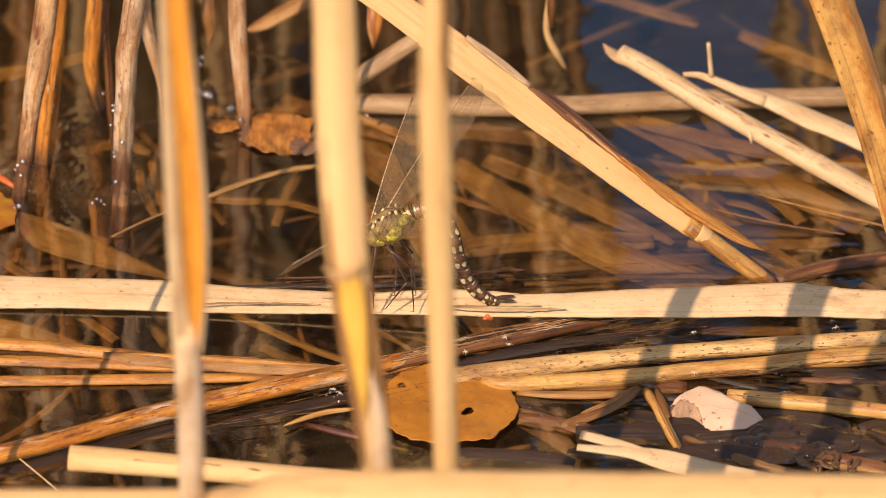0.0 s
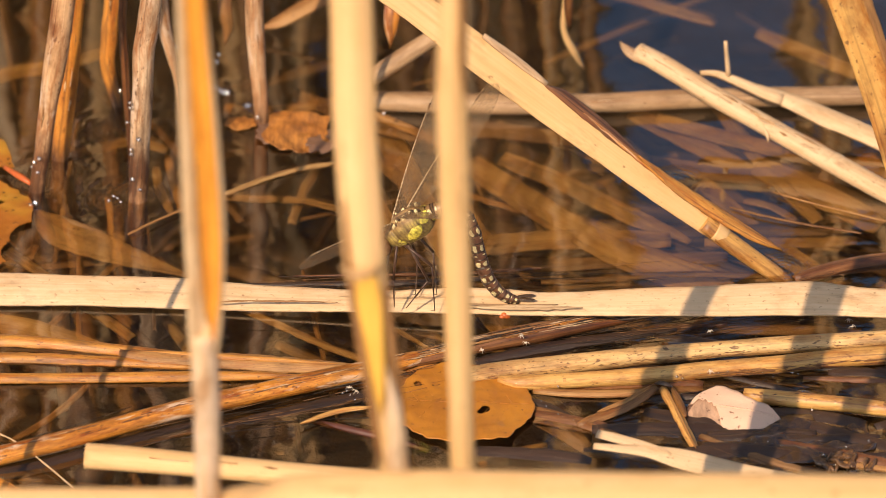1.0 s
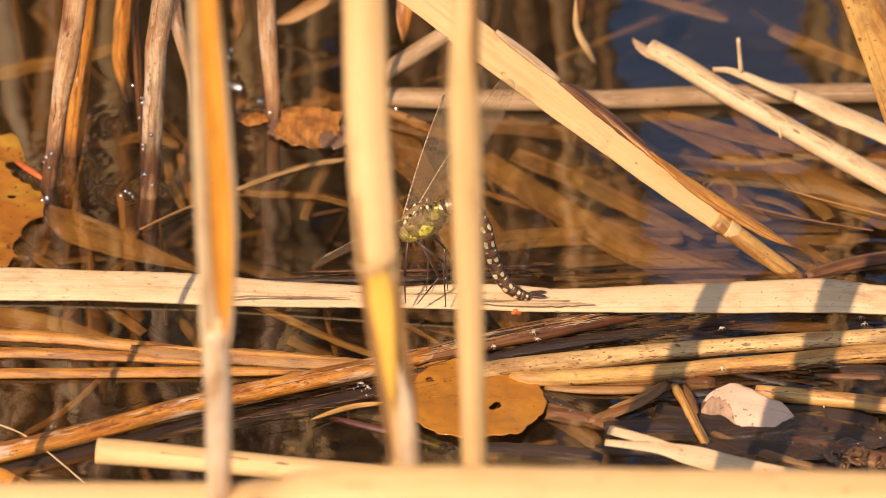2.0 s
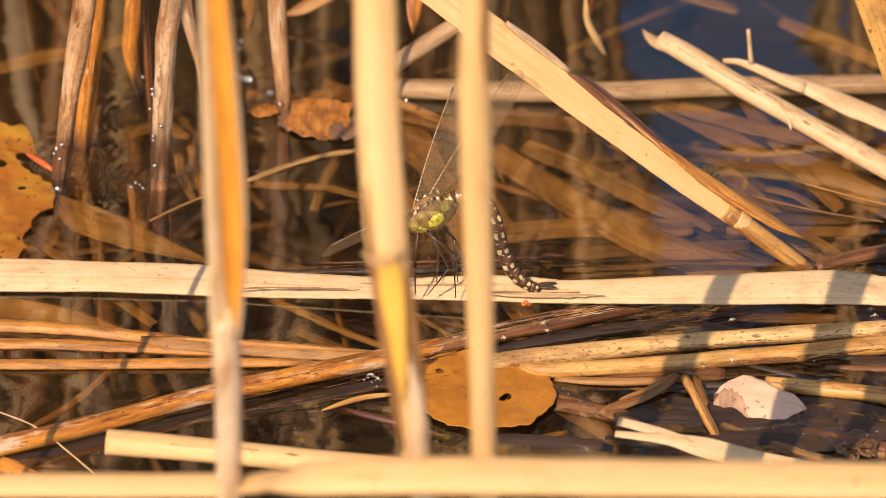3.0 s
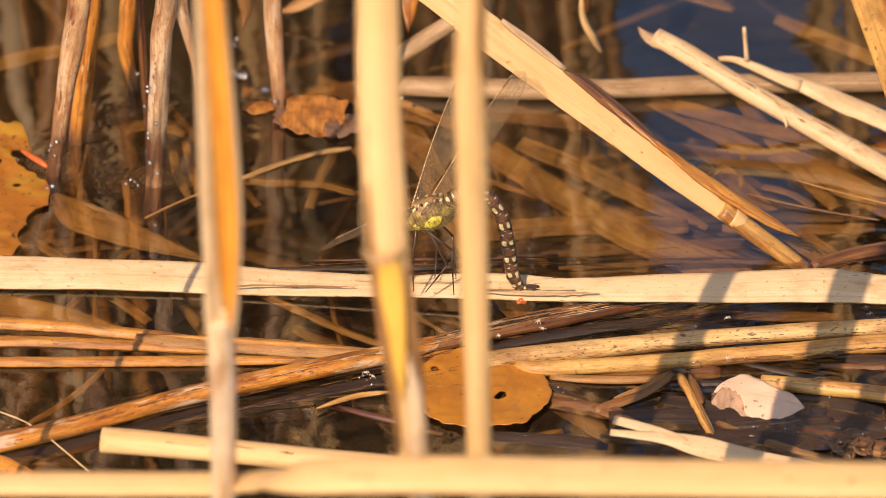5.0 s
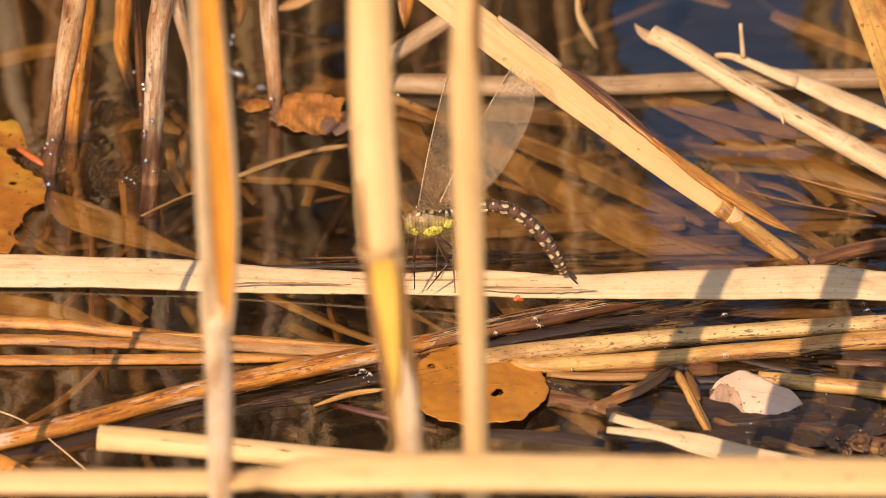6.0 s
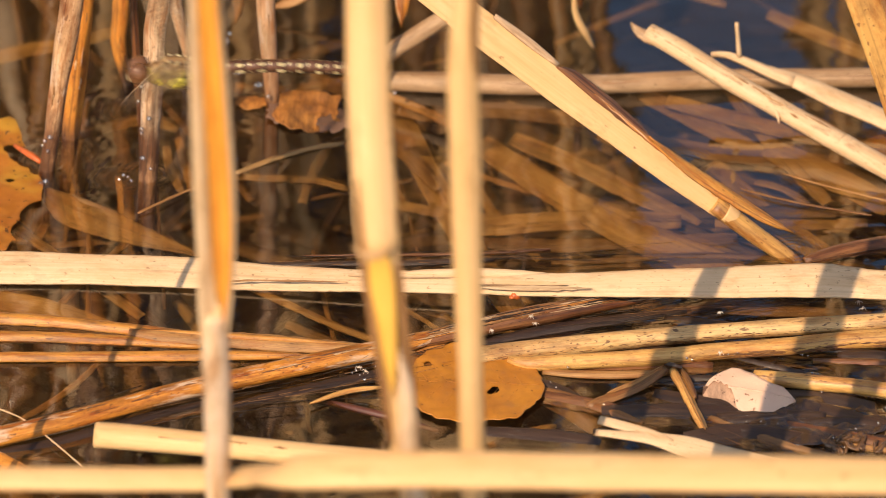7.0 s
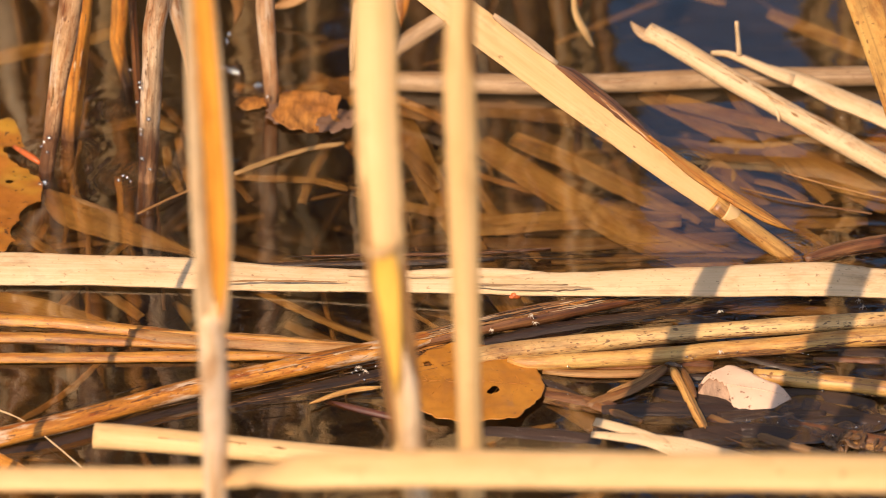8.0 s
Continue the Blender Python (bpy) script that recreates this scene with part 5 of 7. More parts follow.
# ---- small things on the litter ----
def crumbs():
    ob = new("seed_husk")
    tagged(ob, "small orange-red seed husk on the flat reed", "seed")
    ob.matrix_world = pose(*(c * MM for c in (24.5, -35.2, 3.2)))
    bm = bmesh.new()
    ball(bm, (0, 0, 1.0), (1.6, 1.1, 1.0), (0, 20, 10), 6)
    ball(bm, (1.2, 0.2, 1.3), (0.8, 0.8, 0.7), (0, 0, 0), 5)
    ball(bm, (-1.1, -0.4, 0.8), (0.9, 0.7, 0.6), (0, 0, 0), 5)
    part("husk", bm, plain("husk_red", (0.55, 0.13, 0.03), 0.4, 0.3, 0.5, 900), ob)
    white = plain("shed_skin", (0.72, 0.62, 0.50), 0.5)
    for cx, cy, cz, turn in ((28.7, -48.8, 5.6, 0), (29.8, -51.0, 4.6, 60), (17.6, -54.8, 4.6, 130), (121.2, -35.4, 2.0, 30), (122.2, -37.7, 1.2, 200), (81.5, -46.2, 5.2, 80), (81.2, -67.1, 5.2, 20), (-19.5, -75.3, 5.6, 15), (-17.6, -76.6, 5.2, 75)):
        bm = bmesh.new()
        rng = random.Random(cx)
        for k in range(6):
            a = k * 1.05 + rng.random()
            r = 0.6 + 0.7 * rng.random()
            mid = (0.6 * r * math.cos(a), 0.6 * r * math.sin(a), 0.5 + 0.5 * rng.random())
            rod(bm, (0, 0, 0.5), mid, 0.10, 0.08, 4)
            rod(bm, mid, (r * math.cos(a), r * math.sin(a), 0.1), 0.08, 0.05, 4)
        ball(bm, (0, 0, 0.5), (0.45, 0.3, 0.3), (0, 0, 0), 4)
        skin = link_mesh("shed_skin", bm, white)
        skin.matrix_world = pose(cx * MM, cy * MM, cz * MM, 0, 0, turn)
        tagged(skin, "tiny whitish shed insect skin on wet litter", "insect skin", "shed skins")
    bug = new("bubble")
    n = Nodes("clear_drop")
    n.bsdf.inputs["Transmission Weight"].default_value = 1.0
    n.bsdf.inputs["Roughness"].default_value = 0.05
    n.bsdf.inputs["IOR"].default_value = 1.45
    n.bsdf.inputs["Coat Weight"].default_value = 1.0
    n.bsdf.inputs["Coat IOR"].default_value = 2.2
    n.bsdf.inputs["Coat Roughness"].default_value = 0.12
    bm = bmesh.new()
    ball(bm, (0, 0, 0), (4.2, 4.2, 3.2), (0, 0, 0), 10)
    part("film", bm, n.mat, bug)
    tagged(bug, "round water bubble against the curled leaf", "bubble")
    bug.matrix_world = pose(*(c * MM for c in (107.0, -75.0, 0.6)))
    glint = random.Random(6)
    # clear lenses tilted at the sun, added for bright glints on the water
    for x, y, long, turn in ((-59.3, 95.4, 4.2, -8), (-50.2, 86.0, 1.6, 10), (-60.0, 112.0, 0.5, 0)):
        bm = bmesh.new()
        ball(bm, (0, 0, 0), (long, 0.9, 0.25), (0, 0, 0), 8)
        film = link_mesh("sun_glint", bm, n.mat)
        film.matrix_world = pose(x * MM, y * MM, 0.8 * MM, 0, 0, turn) @ pose(0, 0, 0, 57, 0, -13)
        tagged(film, "long clear lens tilted to give a sun glint on the water", "water film", "wet glints")
    # flat tilted drops: some cling to stems, those on the litter are added glints
    for x, y, z, r in (((-111.0, 37.0, 11.3, 0.7), (-109.5, 37.0, 12.6, 0.8), (-110.2, 37.0, 7.8, 0.6), (-111.8, 37.0, 9.7, 0.5), (-82.8, 31.0, 34.8, 0.6), (-82.7, 31.0, 33.1, 0.7), (-83.6, 31.0, 28.2, 0.6), (-80.5, 31.0, 22.5, 0.8), (-82.8, 31.0, 19.1, 0.6), (-82.8, 31.0, 17.6, 0.6), (-82.6, 31.0, 9.2, 0.8), (-80.4, 31.0, 5.6, 0.6), (-47.2, 74.0, 4.0, 0.8), (-72.1, 97.0, 5.5, 0.7), (-70.8, 97.0, 14.4, 0.8), (-86.9, 66.0, 18.0, 0.7), (-58.5, 70.0, 25.0, 0.6), (-58.1, 70.0, 27.7, 0.9), (-57.0, 70.0, 14.9, 1.1), (-55.8, 70.0, 14.5, 1.0), (-57.9, 70.0, 15.3, 0.8), (-89.0, 20.0, 8.7, 0.6), (-87.7, 20.0, 10.2, 0.6), (-86.5, 20.0, 9.5, 0.5), (-85.6, 20.0, 8.3, 0.5), (-112.2, 30.0, 1.0, 0.9), (-110.8, 31.0, 1.2, 1.0), (-113.3, 29.0, 0.9, 0.7), (-13.0, 60.0, 10.1, 0.6), (-10.2, 70.0, 7.6, 0.8), (33.9, -77.2, 2.5, 0.3), (35.3, -79.8, 2.5, 0.3), (36.1, -80.9, 2.5, 0.2), (38.5, -83.8, 2.5, 0.3), (39.6, -85.2, 2.5, 0.2), (42.7, -86.7, 2.5, 0.2), (87.6, -97.0, 2.5, 0.3), (88.7, -97.5, 2.5, 0.2), (91.7, -97.0, 2.5, 0.3), (92.9, -98.4, 2.5, 0.2), (96.3, -98.1, 2.5, 0.3), (97.4, -99.0, 2.5, 0.2), (99.8, -100.1, 2.5, 0.3), (83.2, -97.8, 2.5, 0.2), (-20.3, -71.4, 2.5, 0.5), (-19.2, -73.7, 2.5, 0.4), (-21.4, -72.5, 2.5, 0.4), (-17.9, -76.0, 2.5, 0.5), (-14.8, -69.1, 2.5, 0.4), (-10.1, -67.6, 2.5, 0.4), (18.4, -47.1, 2.5, 0.4), (23.2, -44.2, 2.5, 0.4), (31.2, -41.2, 2.5, 0.4), (38.7, -69.6, 2.5, 0.4), (43.6, -58.9, 2.5, 0.4), (51.4, -66.2, 2.5, 0.4), (71.9, -64.7, 2.5, 0.5), (73.4, -65.6, 2.5, 0.4), (78.2, -63.2, 2.5, 0.4), (86.2, -62.1, 2.5, 0.4), (103.0, -77.7, 2.5, 0.5), (109.1, -82.1, 2.5, 0.4), (111.3, -104.9, 2.5, 0.4), (117.7, -100.7, 2.5, 0.4), (124.1, -97.8, 2.5, 0.4), (67.1, -67.6, 2.5, 0.5), (70.2, -69.6, 2.5, 0.5)) + tuple((glint.uniform(73, 112), -63.2 + glint.gauss(0, 1.0), 2.4, glint.choice((0.12, 0.16, 0.2, 0.3))) for k in range(16))):
        bm = bmesh.new()
        ball(bm, (0, 0, 0), (r * 0.85, r * 0.85, r * 0.26), (57 + 7 * noise.noise((x, y, z)), 0, -13 + 7 * noise.noise((y, z, x))), 8)
        drop = link_mesh("glint_droplet", bm, n.mat)
        drop.matrix_world = pose(x * MM, y * MM, z * MM)
        tagged(drop, "tiny clear water droplet tilted to glint on wet plants", "droplet", "water droplets")


crumbs()


# ---- litter in the water ----
def sunken():
    def strip(rows, mat, label="brown reed strip sunken in the water", **how):
        values = dict(thick=0.5, bend=0.4, ends=(0.9, 0.75), ragged=0.35, wobble=0.08)
        values.update(how)
        wide = max(r[3] for r in rows)
        rows = [(x, y, z, 0.5 * wide + 0.3 * w) for x, y, z, w in rows]
        values["wave"] = 0.05 * wide
        return reed("sunken_strip", rows, mat, label, "leaf strip", "sunken strips", **values)
    strip([(14.2, 60.4, -3.0, 7.6), (28.8, 42.2, -3.0, 10.1), (41.7, 28.2, -4.0, 10.8), (53.0, 20.6, -6.0, 6.5)], SUNKEN)
    strip([(46.5, 22.0, -3.0, 11.4), (59.3, 11.3, -4.0, 13.6), (73.7, 2.2, -5.0, 12.9), (89.6, -6.7, -7.0, 9.7)], SUNKEN, "broad brown leaf piece sunken in the water")
    strip([(24.2, 70.9, -8.0, 5.0), (42.2, 58.2, -9.0, 7.3), (61.6, 39.4, -9.0, 7.5), (77.7, 28.8, -12.0, 4.2)], SUNKEN)
    strip([(62.5, 89.9, -4.0, 4.3), (75.6, 78.7, -5.0, 7.3), (90.1, 65.4, -6.0, 7.3), (104.7, 55.0, -8.0, 4.9)], SUNKEN)
    strip([(67.0, 63.7, -5.0, 4.6), (85.0, 59.7, -6.0, 6.6), (101.4, 56.5, -6.0, 7.2), (121.2, 56.6, -8.0, 6.6)], SUNKEN_DARK)
    strip([(98.2, 59.5, -4.0, 4.9), (107.8, 51.7, -4.0, 10.8), (118.9, 42.3, -5.0, 9.8), (133.1, 30.0, -7.0, 4.9)], SUNKEN)
    strip([(94.6, 48.9, -10.0, 3.6), (101.1, 45.7, -10.0, 4.9), (109.0, 37.9, -10.0, 3.9)], SUNKEN)
    strip([(18.8, 16.0, -6.0, 2.6), (31.9, 19.7, -6.0, 4.9), (41.7, 22.3, -7.0, 3.3)], SUNKEN)
    strip([(15.6, 14.7, -9.0, 4.2), (35.1, 12.9, -9.0, 5.5), (59.4, 14.7, -9.0, 5.5), (88.8, 18.8, -10.0, 4.2)], SUNKEN_DARK)
    strip([(107.4, 38.1, -12.0, 4.3), (120.8, 44.3, -12.0, 5.6), (140.6, 46.8, -12.0, 5.6)], SUNKEN_DARK)
    strip([(82.3, 20.6, -6.0, 2.9), (100.2, 21.3, -7.0, 4.2), (126.4, 24.2, -8.0, 4.2)], SUNKEN)
    reed("sunken_strip", [(-110.5, 29.9, -0.4, 2.6), (-107.4, 24.6, -0.6, 7.5), (-103.0, 19.5, -0.9, 10.4), (-94.7, 13.8, -1.2, 10.0), (-84.8, 7.4, -1.4, 7.1), (-74.9, 1.5, -1.5, 3.9), (-65.7, -3.8, -1.6, 1.0)], SUNKEN, "broad brown blade tip lying just under the water", "leaf strip", "sunken strips", thick=0.5, bend=0.5, ends=(1.0, 0.5), ragged=0.6)
    strip([(-131.8, -26.7, -2.0, 9.6), (-115.7, -28.7, -3.0, 10.5), (-99.4, -37.0, -3.0, 8.9), (-82.9, -48.2, -3.0, 2.5)], SUNKEN, "dull brown blade lying just under the water")
    strip([(-50.9, -22.3, -1.0, 2.2), (-38.9, -31.8, -1.0, 2.9), (-26.1, -42.5, -1.0, 2.5), (-14.9, -50.2, -1.0, 1.6)], SUNKEN)
    strip([(-56.2, 37.1, 0.5, 1.5), (-43.2, 45.7, 1.0, 2.1), (-33.5, 50.7, 1.0, 2.1), (-24.6, 54.1, 0.5, 1.3)], SUNKEN, "thin brown stem lying on the water")
    strip([(-56.9, 39.9, -2.0, 2.0), (-46.4, 38.4, -2.0, 2.9), (-33.3, 37.4, -2.0, 2.6), (-23.5, 34.4, -3.0, 2.0)], SUNKEN)
    strip([(-83.6, 14.0, 1.0, 0.6), (-76.9, 19.8, 1.2, 1.0), (-68.0, 27.9, 1.0, 0.8)], TAN, "thin tan twig lying on the water", kind="tube", thick=0.9)
    strip([(-36.6, 31.5, -6.0, 1.6), (-34.7, 42.3, -5.0, 3.6), (-31.9, 51.7, -4.0, 3.9), (-28.7, 60.4, -3.0, 1.6)], SUNKEN, "ragged brown leaf piece in the water", ragged=0.8)
    strip([(-73.2, 62.7, -3.0, 2.0), (-71.2, 50.1, -4.0, 3.3), (-68.5, 37.7, -6.0, 2.3)], TAN)
    strip([(-76.7, 59.5, -4.0, 2.3), (-75.2, 48.6, -5.0, 3.6), (-71.8, 37.7, -6.0, 1.6)], SUNKEN)
    strip([(-90.2, 37.4, -1.0, 2.0), (-89.4, 31.2, -2.0, 2.4), (-88.7, 18.9, -3.0, 1.3)], TAN)
    strip([(-23.9, 80.1, -1.0, 3.3), (-15.6, 82.3, 0.0, 4.3), (-4.0, 75.2, 0.0, 3.3), (7.6, 67.4, -2.0, 1.7)], TAN, "pale split leaf floating on the water")
    strip([(-13.9, 64.2, -3.0, 4.0), (-3.9, 50.1, -4.0, 4.9), (2.6, 39.2, -6.0, 2.6)], SUNKEN_DARK)
    strip([(-23.6, 42.5, -8.0, 2.9), (-7.2, 33.2, -8.0, 4.2), (12.4, 28.6, -9.0, 4.2), (28.7, 27.1, -10.0, 2.9)], SUNKEN)
    strip([(12.5, 50.4, -10.0, 3.3), (19.0, 31.7, -10.0, 3.9), (27.0, 16.3, -10.0, 3.6), (31.8, 10.3, -12.0, 1.9)], SUNKEN)
    strip([(-23.8, 63.7, -5.0, 4.3), (-13.8, 48.7, -7.0, 4.9), (-7.2, 33.2, -9.0, 3.9)], TAN)
    strip([(-37.3, 97.9, -2.0, 4.3), (-20.6, 85.0, -2.0, 6.6), (-7.3, 78.6, -3.0, 5.0), (10.9, 75.5, -5.0, 2.3)], SUNKEN_DARK, "broad dull leaf strip in the water")
    strip([(9.3, 77.0, -3.0, 5.0), (19.2, 78.6, -3.0, 6.6), (35.8, 77.0, -4.0, 5.6), (49.1, 77.1, -6.0, 2.7)], SUNKEN_DARK)
    strip([(-57.2, 89.8, -2.0, 3.3), (-43.9, 87.5, -2.0, 4.3), (-30.6, 91.4, -2.0, 4.3), (-20.7, 94.7, -2.0, 3.0)], TAN, "pale reed strip lying in the water")
    strip([(-131.1, 106.1, -3.0, 4.3), (-118.0, 112.6, -3.0, 5.7), (-104.8, 118.9, -4.0, 4.4), (-91.7, 130.9, -6.0, 2.4)], SUNKEN)
    strip([(-104.4, 61.0, -2.0, 1.6), (-93.1, 67.4, -2.0, 4.3), (-83.3, 72.2, -3.0, 3.3), (-73.4, 70.7, -5.0, 1.7)], SUNKEN)
    strip([(107.0, -10.4, 1.0, 1.9), (115.2, -6.8, 1.6, 4.8), (126.3, -2.6, 1.8, 5.5), (147.8, 2.5, 1.5, 5.5)], UMBER, "dark brown rotten stem lying on the water", thick=1.2, bend=1.4)
    strip([(89.7, 28.5, 0.6, 0.7), (100.1, 22.9, 0.8, 0.8), (112.9, 18.0, 0.8, 0.8), (127.0, 13.7, 0.8, 0.8)], SOGGY, "thin brown grass stalk floating on the water", kind="tube", thick=0.9)
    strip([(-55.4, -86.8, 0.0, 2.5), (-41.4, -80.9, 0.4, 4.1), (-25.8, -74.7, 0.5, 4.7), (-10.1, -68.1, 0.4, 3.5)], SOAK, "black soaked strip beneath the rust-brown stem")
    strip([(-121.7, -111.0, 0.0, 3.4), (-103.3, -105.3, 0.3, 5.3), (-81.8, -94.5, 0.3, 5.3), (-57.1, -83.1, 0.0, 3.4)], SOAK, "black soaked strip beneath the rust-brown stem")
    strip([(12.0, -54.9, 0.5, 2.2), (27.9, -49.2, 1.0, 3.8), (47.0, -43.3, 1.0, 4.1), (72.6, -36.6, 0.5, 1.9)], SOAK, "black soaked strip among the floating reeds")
    strip([(18.4, -45.0, 0.2, 1.6), (40.7, -43.8, 0.4, 2.5), (63.0, -37.9, 0.4, 2.2), (87.1, -33.7, 0.2, 1.0)], UMBER, "wet brown strip among the floating reeds")
    strip([(60.0, -34.2, -1.0, 3.2), (82.3, -33.0, -1.0, 4.8), (103.0, -34.8, -1.0, 4.1), (124.9, -36.0, -1.0, 3.2)], SUNKEN_DARK)
    strip([(30.8, -77.4, 0.4, 1.9), (40.1, -82.6, 0.8, 3.8), (49.4, -88.6, 0.6, 3.4), (58.7, -94.0, 0.0, 1.6)], SOGGY, "dull tan blade piece floating on the water")
    strip([(32.4, -75.6, -3.0, 6.3), (40.1, -83.7, -3.0, 7.2), (46.3, -90.7, -4.0, 4.7)], SUNKEN_DARK, "grey leaf piece just under the water")
    strip([(16.5, -103.8, -1.0, 1.6), (22.8, -100.2, -0.6, 2.8), (30.6, -95.9, -0.6, 2.5), (35.3, -93.6, -1.0, 1.2)], SUNKEN)
    strip([(77.5, -91.4, 0.2, 2.2), (86.7, -98.9, 0.4, 3.7), (98.9, -106.0, 0.4, 3.7), (114.2, -112.7, -0.0, 2.5)], SUNKEN_DARK, "wet brown strip beside the curled leaf")
    strip([(93.0, -97.2, 0.2, 1.2), (103.7, -103.1, 0.4, 2.2), (117.5, -106.0, 0.4, 2.5), (132.9, -110.1, 0.3, 2.2)], TAN, "wet brown strip beside the curled leaf")
    strip([(-122.7, -86.4, 1.0, 0.6), (-113.0, -94.0, 1.5, 0.6), (-104.8, -104.2, 1.5, 0.6), (-95.1, -117.6, 1.0, 0.6)], CREAM, "thin pale grass stalk floating on the water", kind="tube", thick=0.9)
    strip([(-113.2, -91.0, -1.0, 1.6), (-105.7, -83.1, -0.6, 2.2), (-98.2, -73.0, -0.6, 2.2), (-90.8, -57.8, -1.0, 1.6)], TAN)
    strip([(-121.7, -111.1, 1.0, 6.2), (-115.2, -116.7, 1.0, 6.2), (-107.2, -123.7, 1.0, 3.1)], RUST, "rust-brown leaf tip at the water's edge")
    strip([(62.3, -73.9, 0.0, 1.6), (81.1, -73.9, 0.0, 1.6), (97.3, -62.3, 0.0, 1.3)], SOAK)
    strip([(21.4, -74.2, 0.2, 1.3), (32.4, -74.8, 0.6, 3.5), (40.1, -81.2, 0.6, 3.5), (47.9, -87.3, 0.3, 1.3)], SOAK, "black soaked strip with a wet shine")

    rng = random.Random(17)
    for k in range(10):
        x, y, z = rng.uniform(5, 150), rng.uniform(-35, 75), -rng.uniform(1.5, 12)
        a, length, w = rng.gauss(-0.55, 0.35), rng.uniform(20, 70), rng.choice((2.2, 4.0, 6.0, 8.0, 10.0))
        dx, dy = math.cos(a) * length / 2, math.sin(a) * length
        strip([(x - dx, y - dy, z + rng.uniform(-2, 2), w), (x + rng.uniform(-2, 2), y, z, w), (x + dx, y + dy, z + rng.uniform(-2, 2), w * 0.8)], rng.choice((SUNKEN, SUNKEN, SUNKEN_DARK, TAN, GOLD)))
    for k in range(16):
        x, y, z = rng.uniform(-140, 0), rng.uniform(-30, 60), -rng.uniform(3, 14)
        a, length, w = rng.uniform(0, 3.14), rng.uniform(15, 50), rng.choice((1.2, 1.8, 2.6, 4.0))
        dx, dy = math.cos(a) * length / 2, math.sin(a) * length
        strip([(x - dx, y - dy, z, w), (x, y, z, w), (x + dx, y + dy, z, w * 0.8)], rng.choice((SUNKEN, SUNKEN_DARK, SUNKEN_DARK, TAN)))
    clump = bmesh.new()
    rng = random.Random(3)
    for k in range(26):
        a, r = rng.uniform(0, 6.283), rng.uniform(0, 1) ** 0.5
        ball(clump, (8 * r * math.cos(a), 5 * r * math.sin(a), 0.3 + 1.2 * (1 - r * r) * rng.random()), (rng.uniform(1.4, 3.4), rng.uniform(0.5, 1.2), rng.uniform(0.4, 0.9)), (rng.uniform(-30, 30), rng.uniform(-30, 30), rng.uniform(0, 180)), 6)
    for v in clump.verts:
        v.co += Vector((0.7, 0.7, 0.7)) * MM * noise.noise(v.co * 900) + Vector((0, 0, 0.4)) * MM * noise.noise(v.co * 2400)
    moss = link_mesh("moss_clump", clump, plain("wet_moss", (0.13, 0.065, 0.024), 0.4, 0.6, 0.7, 900))
    moss.matrix_world = pose(*(c * MM for c in (117.3, -105.4, 0.0)))
    tagged(moss, "brown wet moss clump on the water", "moss")
    strip([(96.6, -82.8, 0.2, 3.1), (107.4, -87.5, 0.4, 6.3), (121.1, -94.6, 0.4, 6.9), (136.3, -103.0, 0.3, 5.3)], SOAK, "black soaked leaf strip with a wet shine")
    strip([(96.2, -94.6, 0.4, 2.5), (108.5, -99.2, 0.6, 4.7), (120.8, -103.4, 0.6, 4.7), (139.1, -110.1, 0.3, 3.1)], UMBER, "wet brown leaf strip with a shine")
    strip([(62.1, -83.9, -1.0, 3.1), (74.4, -93.1, -0.6, 4.7), (89.6, -104.1, -0.8, 4.0)], SOAK, "black soaked strip near the cut reed")
    strip([(-22.6, -79.6, -1.0, 2.5), (-13.2, -81.6, -0.6, 4.1), (-3.8, -88.2, -1.0, 2.5)], SOAK)
    strip([(-55.7, -73.9, 0.0, 2.2), (-35.3, -68.0, 0.3, 3.2), (-13.3, -62.7, 0.3, 2.8), (8.9, -55.0, 0.0, 1.9)], UMBER, "wet brown strip beside the rust-brown stem")
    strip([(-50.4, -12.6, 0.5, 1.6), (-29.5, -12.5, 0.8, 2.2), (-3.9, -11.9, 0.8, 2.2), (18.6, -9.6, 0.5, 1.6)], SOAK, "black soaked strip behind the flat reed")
    strip([(-36.0, -7.6, 0.2, 1.0), (-13.5, -7.0, 0.4, 1.4), (12.2, -6.4, 0.4, 1.4), (34.8, -3.7, 0.2, 1.0)], UMBER, "wet brown strip behind the flat reed")
    strip([(34.7, -9.5, -0.5, 1.6), (54.0, -8.2, -0.4, 2.3), (76.6, -5.7, -0.4, 2.3), (99.1, -7.4, -0.5, 1.3)], SUNKEN_DARK)
    rng = random.Random(29)
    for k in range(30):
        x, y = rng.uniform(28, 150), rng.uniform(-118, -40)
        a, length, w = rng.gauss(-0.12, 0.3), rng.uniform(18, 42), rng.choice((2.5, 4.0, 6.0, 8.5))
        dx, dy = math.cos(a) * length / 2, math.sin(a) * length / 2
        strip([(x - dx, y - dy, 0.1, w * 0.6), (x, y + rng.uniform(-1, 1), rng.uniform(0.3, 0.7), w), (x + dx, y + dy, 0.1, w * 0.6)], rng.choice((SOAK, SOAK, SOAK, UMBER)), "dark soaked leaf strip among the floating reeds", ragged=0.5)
    # loose fibres and root hairs on the wet litter
    rng = random.Random(21)
